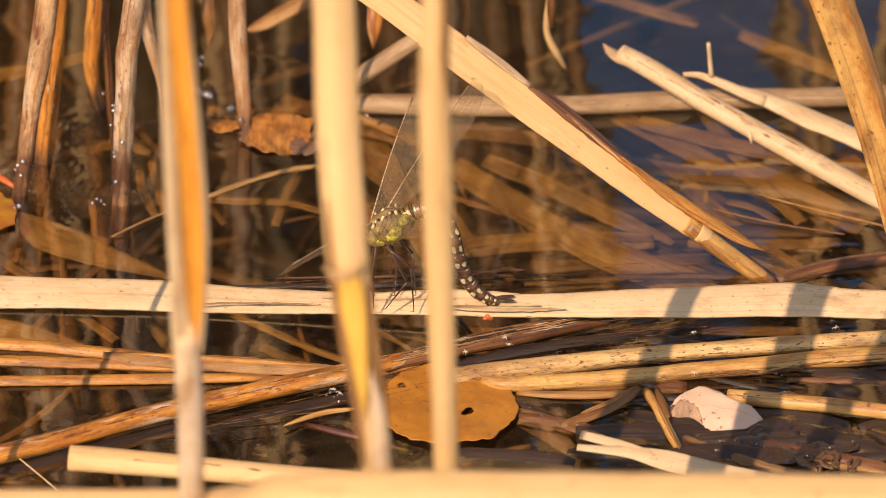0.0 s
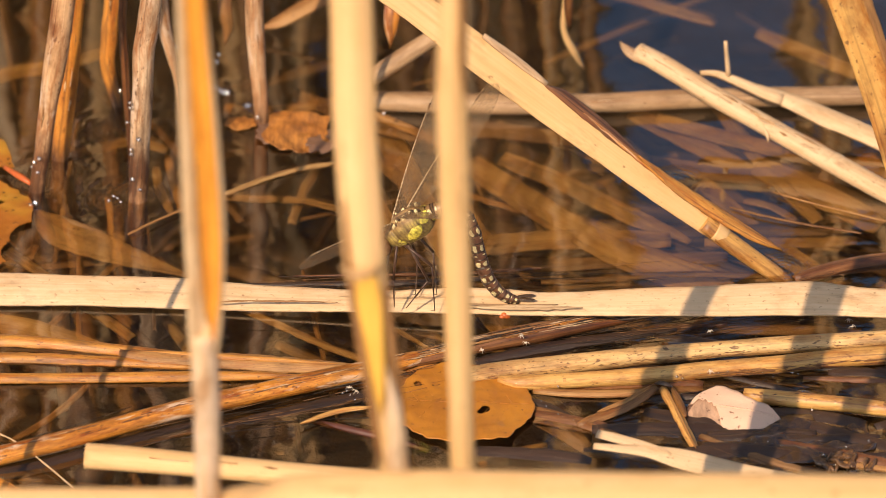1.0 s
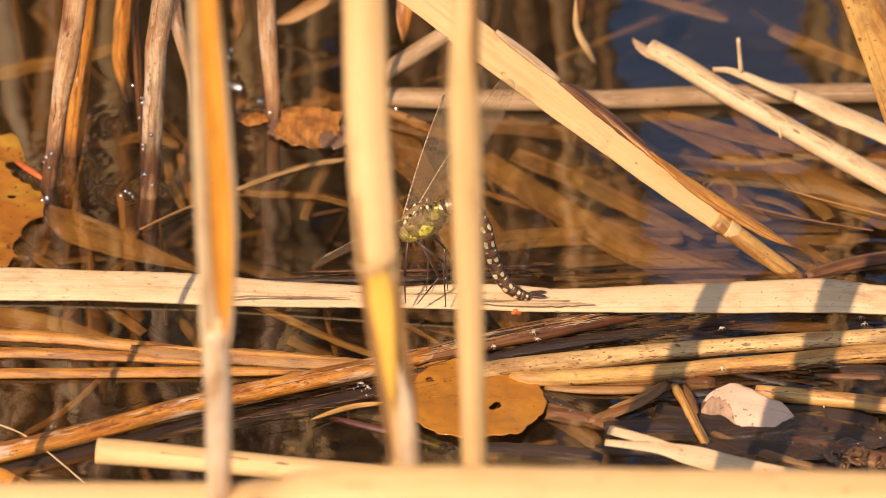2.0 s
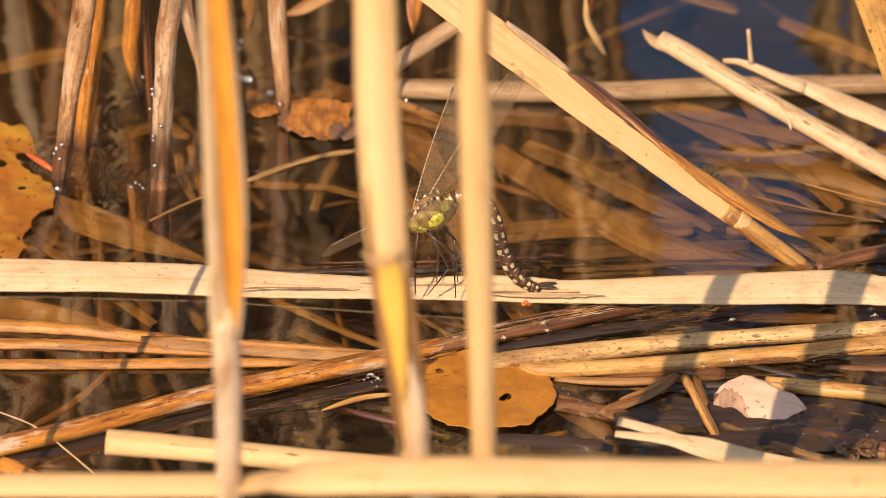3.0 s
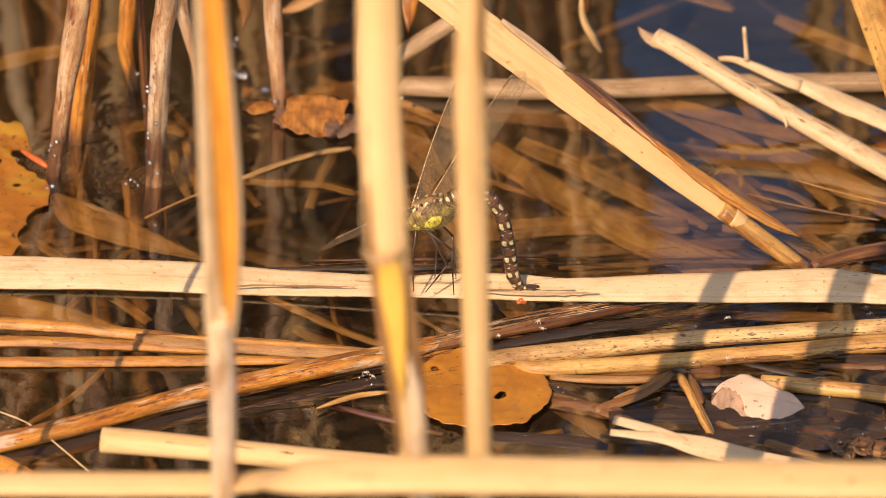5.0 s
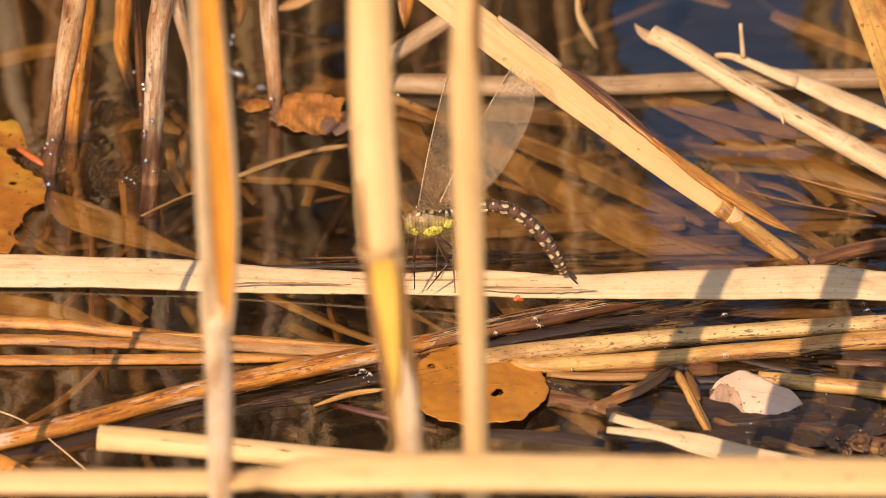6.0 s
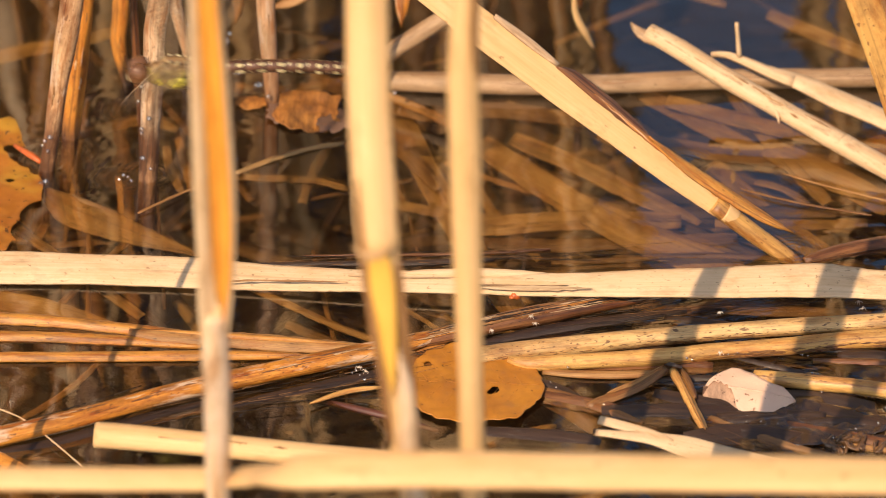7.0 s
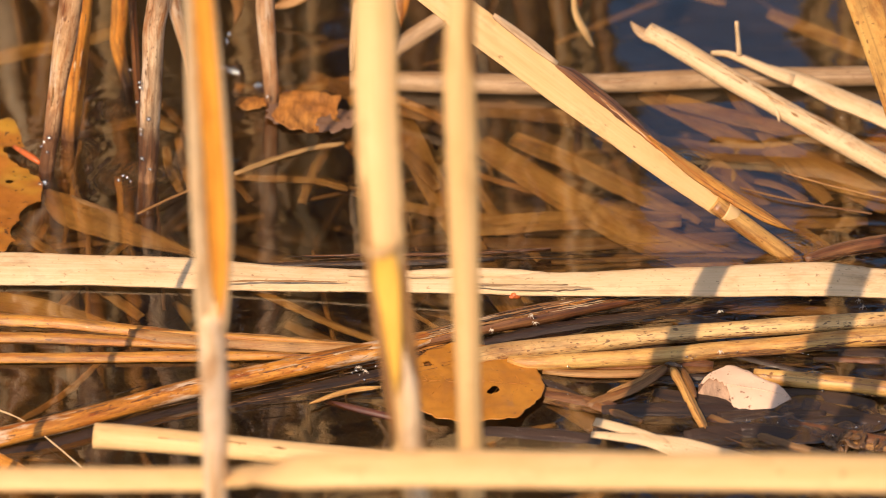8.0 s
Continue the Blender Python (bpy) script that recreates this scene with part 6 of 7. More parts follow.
    for mat, label, share in ((plain("black_fibre", (0.03, 0.018, 0.01), 0.7), "black wet plant fibres floating on the water", 0.22), (plain("brown_fibre", (0.16, 0.08, 0.03), 0.7), "fine brown plant fibres floating on the water", 0.14)):
        hair = bmesh.new()
        hair.loops.layers.uv.new("UVMap")
        for x0, y0, x1, y1, count in FIBRE_BEDS:
            for k in range(int(count * share)):
                u = rng.random()
                x, y = x0 + (x1 - x0) * u + rng.gauss(0, 4), y0 + (y1 - y0) * u + rng.gauss(0, 4.5)
                a = math.atan2(y1 - y0, x1 - x0) + rng.gauss(0, 0.07)
                length, r = rng.uniform(25, 80), rng.choice((0.04, 0.06, 0.09, 0.14))
                p, z = Vector((x, y, rng.uniform(0.3, 1.4))), 0
                for seg in range(6):
                    a += rng.gauss(0, 0.05)
                    q = p + Vector((math.cos(a), math.sin(a), rng.gauss(0, 0.008))) * (length / 6)
                    rod(hair, p, q, r, r * 0.9, 3)
                    p = q
        tagged(link_mesh("plant_fibre", hair, mat), label, "plant fibres", "", "stuff")
    rng = random.Random(11)
    bm = bmesh.new()
    uv = bm.loops.layers.uv.new("UVMap")
    for k in range(300):
        x, y = rng.uniform(-175, 175), rng.uniform(-170, 210)
        z = -rng.uniform(10, 30)
        if (x < 10 and y > -60 and rng.random() < 0.6) or (y > 40 and rng.random() < 0.85) or (x < 45 and y < -15 and rng.random() < 0.8):
            z -= 25 + 0.3 * max(0.0, y - 30)
        a = rng.gauss(-0.45, 0.6) if x > 0 else rng.uniform(0, math.pi)
        length, w = rng.uniform(18, 95), rng.choice((1.8, 3.0, 5.0, 7.0, 9.0)) * rng.uniform(0.8, 1.2)
        slope = rng.uniform(-0.15, 0.15)
        last = None
        for i in range(7):
            u = i / 6
            cx = x + math.cos(a) * length * (u - 0.5)
            cy = y + math.sin(a) * length * (u - 0.5)
            cz = z + slope * length * (u - 0.5) + 1.2 * math.sin(u * 3 + k)
            ww = w * (0.85 if 0 < i < 6 else 0.6) * (1 + 0.15 * math.sin(u * 5 + k)) * 0.5
            row = [bm.verts.new(((cx - math.sin(a) * s * ww) * MM, (cy + math.cos(a) * s * ww) * MM, (cz + h) * MM)) for s, h in ((-1, 0), (0, 0.6), (1, 0), (0, -0.4))]
            if last:
                for j in range(4):
                    f = bm.faces.new((last[j], last[(j + 1) % 4], row[(j + 1) % 4], row[j]))
                    for loop, (jj, uu) in zip(f.loops, ((j, u - 1 / 6), (j + 1, u - 1 / 6), (j + 1, u), (j, u))):
                        loop[uv].uv = (jj * 0.004 + k * 0.05, uu * length * MM + k * 0.3)
            last = row
    bmesh.ops.recalc_face_normals(bm, faces=bm.faces)
    ob = link_mesh("sunken_litter", bm, litter_material())
    tagged(ob, "brown rotting leaf litter under the water", "leaf litter", "", "stuff")


FIBRE_BEDS = ((-55.5, -84.0, -8.5, -65.2, 70), (-121.8, -109.6, -60.2, -84.0, 60), (12.0, -50.6, 75.9, -34.3, 90), (-50.5, -11.2, 18.7, -8.2, 60), (61.9, -89.7, 98.8, -108.2, 30), (103.9, -8.8, 138.1, 0.3, 20))


def litter_material():
    n = Nodes("litter")
    uv = n.add("UVMap").outputs["UV"]
    geo = n.add("NewGeometry")
    fibre = n.noise(n.scaled(uv, 900, 30, 1), 1.0, 5, 0.65)
    tone = n.ramp(geo.outputs["Random Per Island"], (0.0, (0.06, 0.035, 0.018)), (0.45, (0.17, 0.095, 0.04)), (0.8, (0.34, 0.19, 0.07)), (1.0, (0.50, 0.31, 0.13)))
    tone = n.mix(n.ramp(fibre, (0.35, (0.6, 0.6, 0.6)), (0.7, (0, 0, 0))), tone, (0.06, 0.03, 0.015))
    n.link(tone, n.bsdf.inputs["Base Color"])
    n.bsdf.inputs["Roughness"].default_value = 0.7
    n.bump(fibre, 0.4, 0.0003)
    return n.mat


sunken()


# ---- the dragonfly ----
def chitin(name, colour, rough=0.35):
    return plain(name, colour, rough, 0.3, 0.35, 700)


BROWN = chitin("brown_chitin", (0.24, 0.14, 0.06))
BLACK = chitin("dark_chitin", (0.06, 0.035, 0.02), 0.25)
UMBER_CHITIN = plain("umber_chitin", (0.095, 0.042, 0.022), 0.3, 0.15, 0.85, 420)
LIME = plain("lime_patch", (0.58, 0.48, 0.075), 0.45, 0.4, 0.8, 1100)
CREAMY = chitin("cream_spot", (0.84, 0.68, 0.38), 0.4)
EYE = chitin("brown_eye", (0.15, 0.068, 0.028), 0.1)


def thorax_material():
    """Brown back; olive yellow sides crossed by fine dark wavy lines."""
    n = Nodes("thorax_chitin")
    co = n.add("TexCoord").outputs["Object"]
    where = n.add("SeparateXYZ")
    n.link(co, where.inputs[0])
    cloud, fine = n.noise(co, 330, 4, 0.6), n.noise(co, 1100, 3, 0.6)
    back = n.ramp(n.noise(co, 520, 4, 0.7), (0.35, (0.10, 0.05, 0.02)), (0.52, (0.26, 0.15, 0.06)), (0.68, (0.50, 0.36, 0.16)))
    flank = n.ramp(cloud, (0.36, (0.13, 0.08, 0.035)), (0.50, (0.28, 0.20, 0.06)), (0.64, (0.52, 0.41, 0.09)))
    lines = n.add("TexWave", Scale=620.0, Distortion=3.5, Detail=2.0)
    lines.inputs["Detail Scale"].default_value = 1.5
    n.link(n.scaled(co, 0.55, 0.3, 1.0), lines.inputs["Vector"])
    flank = n.mix(n.ramp(lines.outputs["Fac"], (0.10, (0.55, 0.55, 0.55)), (0.30, (0, 0, 0))), flank, (0.07, 0.045, 0.015))
    level = n.add("Math")
    level.operation = "MULTIPLY_ADD"
    n.link(cloud, level.inputs[0])
    level.inputs[1].default_value = 0.005
    n.link(where.outputs["Z"], level.inputs[2])
    tone = n.mix(n.fac(level.outputs[0], 0.0056, 0.0040), back, flank)
    tone = n.mix(n.ramp(fine, (0.60, (0, 0, 0)), (0.70, (0.8, 0.8, 0.8))), tone, (0.07, 0.035, 0.015))
    n.link(tone, n.bsdf.inputs["Base Color"])
    n.bsdf.inputs["Roughness"].default_value = 0.5
    n.bump(fine, 0.6, 0.0003)
    return n.mat


LEG = chitin("leg_chitin", (0.07, 0.035, 0.02), 0.3)


def wing_material():
    n = Nodes("wing_film")
    co = n.add("TexCoord").outputs["Object"]
    clear = n.add("BsdfTransparent", Color=(0.98, 0.96, 0.91, 1))
    film = n.add("BsdfGlossy", Roughness=0.2, Color=(0.8, 0.78, 0.72, 1))
    haze = n.add("BsdfTranslucent", Color=(0.50, 0.38, 0.24, 1))
    veil = n.add("BsdfDiffuse", Color=(0.50, 0.38, 0.24, 1))
    bump = n.add("Bump", Strength=0.9, Distance=0.0006)
    n.link(n.noise(n.scaled(co, 1.0, 0.5, 1.0), 700, 3), bump.inputs["Height"])
    n.link(bump.outputs[0], film.inputs["Normal"])
    one, two, three = n.add("MixShader", Fac=0.018), n.add("MixShader", Fac=0.5), n.add("MixShader", Fac=0.14)
    n.link(n.ramp(n.noise(co, 1500, 2), (0.42, (0.15, 0.15, 0.15)), (0.62, (0.44, 0.44, 0.44))), three.inputs[0])
    n.link(haze.outputs[0], two.inputs[1])
    n.link(veil.outputs[0], two.inputs[2])
    n.link(clear.outputs[0], one.inputs[1])
    n.link(film.outputs[0], one.inputs[2])
    n.link(one.outputs[0], three.inputs[1])
    n.link(two.outputs[0], three.inputs[2])
    n.link(three.outputs[0], n.out.inputs["Surface"])
    n.tree.nodes.remove(n.bsdf)
    return n.mat


WING = wing_material()
VEIN = chitin("wing_vein", (0.20, 0.12, 0.06), 0.2)


def wing_edges(u, length, chord):
    """Front and rear edge across the wing at u of its span."""
    front = 0.9 * math.sin(u * 3.0) * 0.6
    rear = -chord * (0.30 + 0.70 * math.sin(min(1.0, u * 1.9 + 0.12) * math.pi / 2)) * math.sqrt(max(0.0, 1 - max(0.0, (u - 0.55) / 0.45) ** 2.6))
    return front * math.sqrt(max(0, 1 - u ** 8)), rear


def wing(name, body, length, chord, label):
    """The film runs along +x from the root; the rear edge lies at -y."""
    spans, lanes = 30, 8

    def at(u, v):
        front, rear = wing_edges(u, length, chord)
        return Vector((u * length, front + (rear - front) * v, 0.18 * math.sin(v * 22) * (1 - v) + 0.5 * math.sin(u * 3.1)))
    bm = bmesh.new()
    sides = []
    for drop in (0.0, 0.05):
        sides.append([[bm.verts.new((at(i / spans, j / lanes) - Vector((0, 0, drop))) * MM) for j in range(lanes + 1)] for i in range(spans)])
    for grid in sides[:1]:
        for i in range(spans - 1):
            for j in range(lanes):
                bm.faces.new((grid[i][j], grid[i + 1][j], grid[i + 1][j + 1], grid[i][j + 1]))
    bmesh.ops.delete(bm, geom=[v for v in bm.verts if not v.link_faces], context="VERTS")
    ob = part(name, bm, WING, body, label)
    bm = bmesh.new()
    for v, r in ((0.0, 0.09), (0.09, 0.07), (0.2, 0.07), (0.36, 0.05), (0.52, 0.045), (0.7, 0.04), (0.86, 0.035), (1.0, 0.05)):
        for i in range(spans - 2):
            rod(bm, at(i / spans, v), at((i + 1) / spans, v), r * (1.25 - 0.6 * i / spans), r * (1.25 - 0.6 * (i + 1) / spans), 3)
    marks = (0.0, 0.09, 0.2, 0.36, 0.52, 0.7, 0.86, 1.0)
    rng = random.Random(length)
    for lane in range(7):
        for k in range(26):
            u = (k + 0.3 + 0.4 * rng.random()) / 27
            rod(bm, at(u, marks[lane]), at(u + 0.006, marks[lane + 1]), 0.03, 0.03, 3)
    edge = bmesh.new()
    for i in range(spans - 2):
        rod(edge, at(i / spans, 0.0), at((i + 1) / spans, 0.0), 0.24 - 0.14 * i / spans, 0.24 - 0.14 * (i + 1) / spans, 5)
    part("leading_edge", edge, chitin("amber_vein", (0.52, 0.38, 0.22), 0.2), ob, "stiff dark leading edge")
    part("vein_network", bm, VEIN, ob, "fine dark network of veins")
    bm = bmesh.new()
    rod(bm, at(0.83, 0.04), at(0.90, 0.04), 0.3, 0.3, 5)
    part("wing_spot", bm, BROWN, ob, "brown spot near the wing tip")
    return ob


def dragonfly():
    ob = tagged(new("dragonfly"), "brown and yellow hawker dragonfly laying eggs on a floating reed", "dragonfly")
    bm = bmesh.new()
    ball(bm, (-0.2, 0, -0.5), (7.1, 3.8, 4.9), (0, 8, 0), 12)
    ball(bm, (-5.8, 0, -0.2), (3.4, 2.9, 3.5), (0, 0, 0), 8)
    ball(bm, (0, 0, 3.2), (4.6, 2.0, 1.6), (0, 8, 0), 8)
    part("thorax", bm, thorax_material(), ob, "brown hairy thorax with olive yellow sides")
    bm = bmesh.new()
    rng = random.Random(4)
    for k in range(650):
        a, h = rng.uniform(0, 6.283), rng.uniform(-0.9, 0.95)
        ring = math.sqrt(1 - h * h)
        way = Vector((ring * math.cos(a), ring * math.sin(a), h))
        root = Vector((-0.2 + 7.0 * way.x, 3.7 * way.y, 4.8 * way.z - 0.5))
        rod(bm, root, root + (way + Vector((0.5, 0, rng.uniform(-0.3, 0.3)))) * rng.uniform(0.4, 1.2), 0.035, 0.012, 3)
    part("fur", bm, chitin("golden_hair", (0.40, 0.28, 0.12), 0.6), ob, "fine golden brown hair")
    for side in (-1, 1):
        for x, z, sx, sz, t in ((5.0, 0.2, 1.9, 1.35, -20), (0.2, -1.3, 2.9, 1.7, -18), (-5.4, -1.8, 1.3, 1.5, 0)):
            bm = bmesh.new()
            ball(bm, (x, 0, z), (sx, 0.16, sz), (0, t, 0), 10)
            for v in bm.verts:
                p = v.co / MM
                fall = max(0.05, 1 - ((p.x + 0.2) / 7.2) ** 2 - ((p.z + 0.5) / 4.9) ** 2)
                rag = 0.55 * noise.noise(v.co * 700) + 0.45 * noise.noise(v.co * 1900)
                v.co = Vector((p.x + rag, side * (3.8 * math.sqrt(fall) + 0.18 + p.y * side), p.z + 0.7 * rag)) * MM
            bmesh.ops.recalc_face_normals(bm, faces=bm.faces)
            part("side_patch", bm, LIME, ob, "lime yellow side patch")
        for x, z, size in ((-3.7, 3.4, 0.9), (-2.0, 4.3, 0.5), (0.2, 3.7, 0.95), (2.6, 3.9, 0.6), (4.2, 2.9, 0.85)):
            bm = bmesh.new()
            ball(bm, (x, side * 1.9, z), (size * 0.6, 0.5, size), (0, 15 + 40 * math.sin(x * 3), 0), 6)
            for v in bm.verts:
                v.co += v.co.normalized() * 0.3 * MM * noise.noise(v.co * 1500)
            part("wing_base", bm, CREAMY, ob, "cream wing base plate")
            bm = bmesh.new()
            ball(bm, (x + 0.9, side * 1.8, z - 0.2), (0.4, 0.5, 0.6), (0, 0, 0), 5)
            part("wing_base", bm, BLACK, ob, "dark wing base joint")
    head = part("head", ball(bmesh.new(), (-10.3, 0, 0.2), (1.9, 2.6, 2.0), (0, 0, 0), 8), BROWN, ob)
    for side in (-1, 1):
        part("eye", ball(bmesh.new(), (-10.9, side * 2.0, 0.9), (3.0, 2.6, 3.4), (0, 20, side * 25), 12), EYE, head, "large glossy brown eye")
        bm = bmesh.new()
        rod(bm, (-12.5, side * 0.8, 1.6), (-14.7, side * 1.8, 2.6), 0.12, 0.05, 4)
        part("antenna", bm, BLACK, head)
    bm = bmesh.new()
    ball(bm, (-12.7, 0, -0.7), (1.4, 2.1, 1.9), (0, 15, 0), 8)
    part("face", bm, CREAMY, head, "cream yellow face")
    legs = (((-4.2, -1.6, -5.0), (-5.2, -3.0, -15.6), (-5.0, -1.0, -26.0)), ((-2.0, -1.6, -5.0), (5.6, -3.5, -10.8), (6.4, -1.0, -27.2)), ((-1.0, -1.6, -5.0), (4.6, -3.0, -16.0), (-1.6, -1.5, -26.0)),
            ((-4.0, 1.6, -3.4), (-6.5, 3.0, -11.0), (-8.0, 4.0, -25.0)), ((-1.0, 1.6, -3.4), (1.6, 4.0, -13.0), (1.0, 4.0, -25.0)), ((1.0, 1.6, -3.4), (6.0, 4.2, -11.0), (7.0, 4.0, -25.0)))
    limbs = []
    for hip, knee, foot in legs:
        bm = bmesh.new()
        rod(bm, hip, knee, 0.5, 0.4, 6)
        ball(bm, knee, (0.36, 0.36, 0.36), (0, 0, 0), 4)
        mid = tuple(k + (f - k) * 0.62 for k, f in zip(knee, foot))
        rod(bm, knee, mid, 0.3, 0.24, 6)
        rod(bm, mid, foot, 0.22, 0.14, 5)
        rod(bm, foot, (foot[0] - 1.2, foot[1], foot[2] - 0.1), 0.1, 0.05, 4)
        for k in range(6):
            p = Vector(knee).lerp(Vector(foot), 0.1 + 0.08 * k)
            rod(bm, p, p + Vector((0.7, -0.3, -0.5)), 0.05, 0.02, 3)
        limbs.append(part("leg", bm, LEG, ob, "thin dark spiny leg"))
    segments = []
    for i in range(10):
        length = SEG[i]
        r0, r1 = (2.6, 2.5, 2.1, 1.95, 1.95, 2.0, 2.05, 2.05, 1.9, 1.65, 1.2)[i:i + 2]
        bm = bmesh.new()
        rows = []
        for s, k in ((0.0, 0.94), (0.08, 1.0), (0.5, 0.97), (0.9, 1.0), (1.0, 0.92)):
            r = (r0 + (r1 - r0) * s) * k
            rows.append([bm.verts.new((s * length * MM * 1.03, r * 0.85 * math.cos(a) * MM, r * math.sin(a) * MM)) for a in [2 * math.pi * q / 14 for q in range(14)]])
        for a, b in zip(rows, rows[1:]):
            for q in range(14):
                bm.faces.new((a[q], a[(q + 1) % 14], b[(q + 1) % 14], b[q]))
        bm.faces.new(list(reversed(rows[0])))
        bm.faces.new(rows[-1])
        bmesh.ops.recalc_face_normals(bm, faces=bm.faces)
        seg = part("abdomen_segment", bm, BROWN if i < 2 else UMBER_CHITIN, ob, "dark abdomen segment with pale spots")
        for side in (-1, 1):
            for s0, s1, a0, a1 in ((0.62, 0.95, 22, 56), (0.60, 0.96, -42, -4), (0.16, 0.27, 34, 64), (0.22, 0.34, -28, -8))[:4 if i % 2 else 3]:
                bm = bmesh.new()
                k = noise.noise((i * 1.7, s0 * 9, side * 3.0))
                sc, ac = 0.5 * (s0 + s1) + 0.08 * k, radians(0.5 * (a0 + a1) + 14 * k)
                hs, ha = 0.5 * (s1 - s0) * (1 + 0.35 * k), radians(0.5 * (a1 - a0)) * (1 - 0.25 * k)

                def skin(u, v):
                    s, a = sc + u * hs, ac + v * ha
                    r = (r0 + (r1 - r0) * s) * 1.03
                    return bm.verts.new((s * length * MM, side * r * 0.85 * math.cos(a) * MM, r * math.sin(a) * MM))
                centre, inner, rim = skin(0, 0), [], []
                for q in range(14):
                    w = 2 * math.pi * q / 14
                    near = (abs(math.cos(w)) ** 3 + abs(math.sin(w)) ** 3) ** (-1 / 3) * (1 + 0.55 * noise.noise((math.cos(w) * 2, math.sin(w) * 2, i + s0 * 5)))
                    inner.append(skin(0.55 * near * math.cos(w), 0.55 * near * math.sin(w)))
                    rim.append(skin(near * math.cos(w), near * math.sin(w)))
                for q in range(14):
                    p = (q + 1) % 14
                    bm.faces.new((centre, inner[q], inner[p]))
                    bm.faces.new((inner[q], rim[q], rim[p], inner[p]))
                bmesh.ops.solidify(bm, geom=bm.faces[:], thickness=0.1 * MM)
                bmesh.ops.recalc_face_normals(bm, faces=bm.faces)
                part("spot", bm, LIME if i < 2 and a0 < 20 else CREAMY, seg, "pale yellow spot")
        for s in (0.03, 0.50, 0.97):
            bm = bmesh.new()
            r = (r0 + (r1 - r0) * s) * 1.015
            rod(bm, (s * length - 0.16, 0, 0), (s * length + 0.16, 0, 0), r, r, 14)
            bmesh.ops.scale(bm, vec=(1, 0.86, 1), verts=bm.verts)
            part("ring", bm, BLACK, seg, "dark ring round the segment")
        segments.append(seg)
    tail = segments[-1]
    for side in (-1, 1):
        bm = bmesh.new()
        ball(bm, (SEG[9] + 1.9, side * 0.9, 1.7), (2.8, 0.75, 0.3), (0, -20, side * 8), 6)
        part("appendage", bm, BLACK, tail, "leaf-shaped tail appendage")
    bm = bmesh.new()
    rod(bm, (0.4, 0, -1.2), (1.2, 0, -2.6), 0.4, 0.15, 5)
    part("egg_layer", bm, BLACK, tail, "short egg-laying blade")
    wings = {"far_fore": wing("forewing", ob, 45.0, 9.5, "clear forewing with fine veins"), "near_fore": wing("forewing", ob, 45.0, 9.5, "clear forewing with fine veins"),
             "far_hind": wing("hindwing", ob, 46.5, 12.0, "broad clear hindwing with fine veins"), "near_hind": wing("hindwing", ob, 46.5, 12.0, "broad clear hindwing with fine veins")}
    return ob, segments, wings, limbs


SEG = (3.4, 4.6, 6.0, 5.8, 5.6, 5.4, 5.2, 4.7, 3.6, 2.7)
fly, tail_segments, fly_wings, fly_legs = dragonfly()

# Shapes of the abdomen as bends: offsets (x, z) from the thorax along the body, in millimetres.
ARCHED = ((3.5, 2.2), (8.5, 5.0), (13.0, 4.6), (16.5, 0.6), (18.0, -5.1), (19.0, -10.8), (21.0, -17.5), (23.6, -22.2), (28.0, -25.2), (33.0, -26.2))
TALL = ((3.5, 2.2), (9.0, 5.6), (14.0, 6.4), (17.4, 4.2), (19.5, -0.2), (21.5, -6.7), (23.2, -15.2), (25.2, -22.2), (30.0, -25.5))
BOWED = ((2.2, 1.0), (10.0, 4.2), (17.2, 4.9), (23.0, 2.8), (27.6, -1.0), (32.2, -7.4), (35.0, -12.8), (37.2, -18.0), (38.8, -22.0))
DROOPED = ((5.0, 0.6), (14.0, 1.6), (24.0, 1.3), (33.0, -1.4), (42.0, -5.4), (51.0, -9.8))
DIVING = ((5.0, -1.2), (14.0, -5.5), (24.0, -12.5), (33.0, -20.5), (42.0, -28.5), (50.0, -35.0))
SLANTED = ((5.0, -0.5), (15.0, -3.8), (25.0, -9.0), (36.0, -15.0), (48.0, -21.5))
RISING = ((5.0, 0.6), (15.0, 2.0), (30.0, 5.0), (42.0, 8.0), (56.0, 11.5))
LEVEL = ((5.0, 0.6), (14.0, 1.4), (24.0, 1.9), (34.0, 1.9), (44.0, 1.3), (55.0, 0.2))


def tail_poses(shape, lean):
    """Poses of the ten segments in the body's space, for a body that leans by lean degrees."""
    pts = spline([(x, 0, z) for x, z in shape], 0.4)
    away = np.concatenate([[0], np.cumsum(np.linalg.norm(np.diff(pts, axis=0), axis=1))])
    back = pose(0, 0, 0, 0, lean, 0).inverted()
    out, s = [], 0.0
    for length in SEG:
        a = Vector([np.interp(s, away, pts[:, k]) for k in range(3)])
        b = Vector([np.interp(min(s + length, away[-1]), away, pts[:, k]) for k in range(3)])
        if s + length > away[-1]:
            d = Vector(pts[-1] - pts[-4]).normalized()
            if s > away[-1]:
                a = Vector(pts[-1]) + d * (s - away[-1])
            b = a + d * length
        turn = -math.degrees(math.atan2(b.z - a.z, b.x - a.x))
        out.append(back @ pose(a.x * MM, 0, a.z * MM, 0, turn, 0))
        s += length
    return out


def wing_pose(root, span, chord, lean):
    """The wing's pose in the body's space from its span and rearward direction in the world's."""
    x = Vector(span).normalized()
    y = -(Vector(chord) - x * Vector(chord).dot(x)).normalized()
    z = x.cross(y)
    turn = Matrix((x, y, z)).transposed().to_4x4()
    back = pose(0, 0, 0, 0, lean, 0).inverted()
    return Matrix.Translation(Vector(root) * MM) @ (back @ turn)


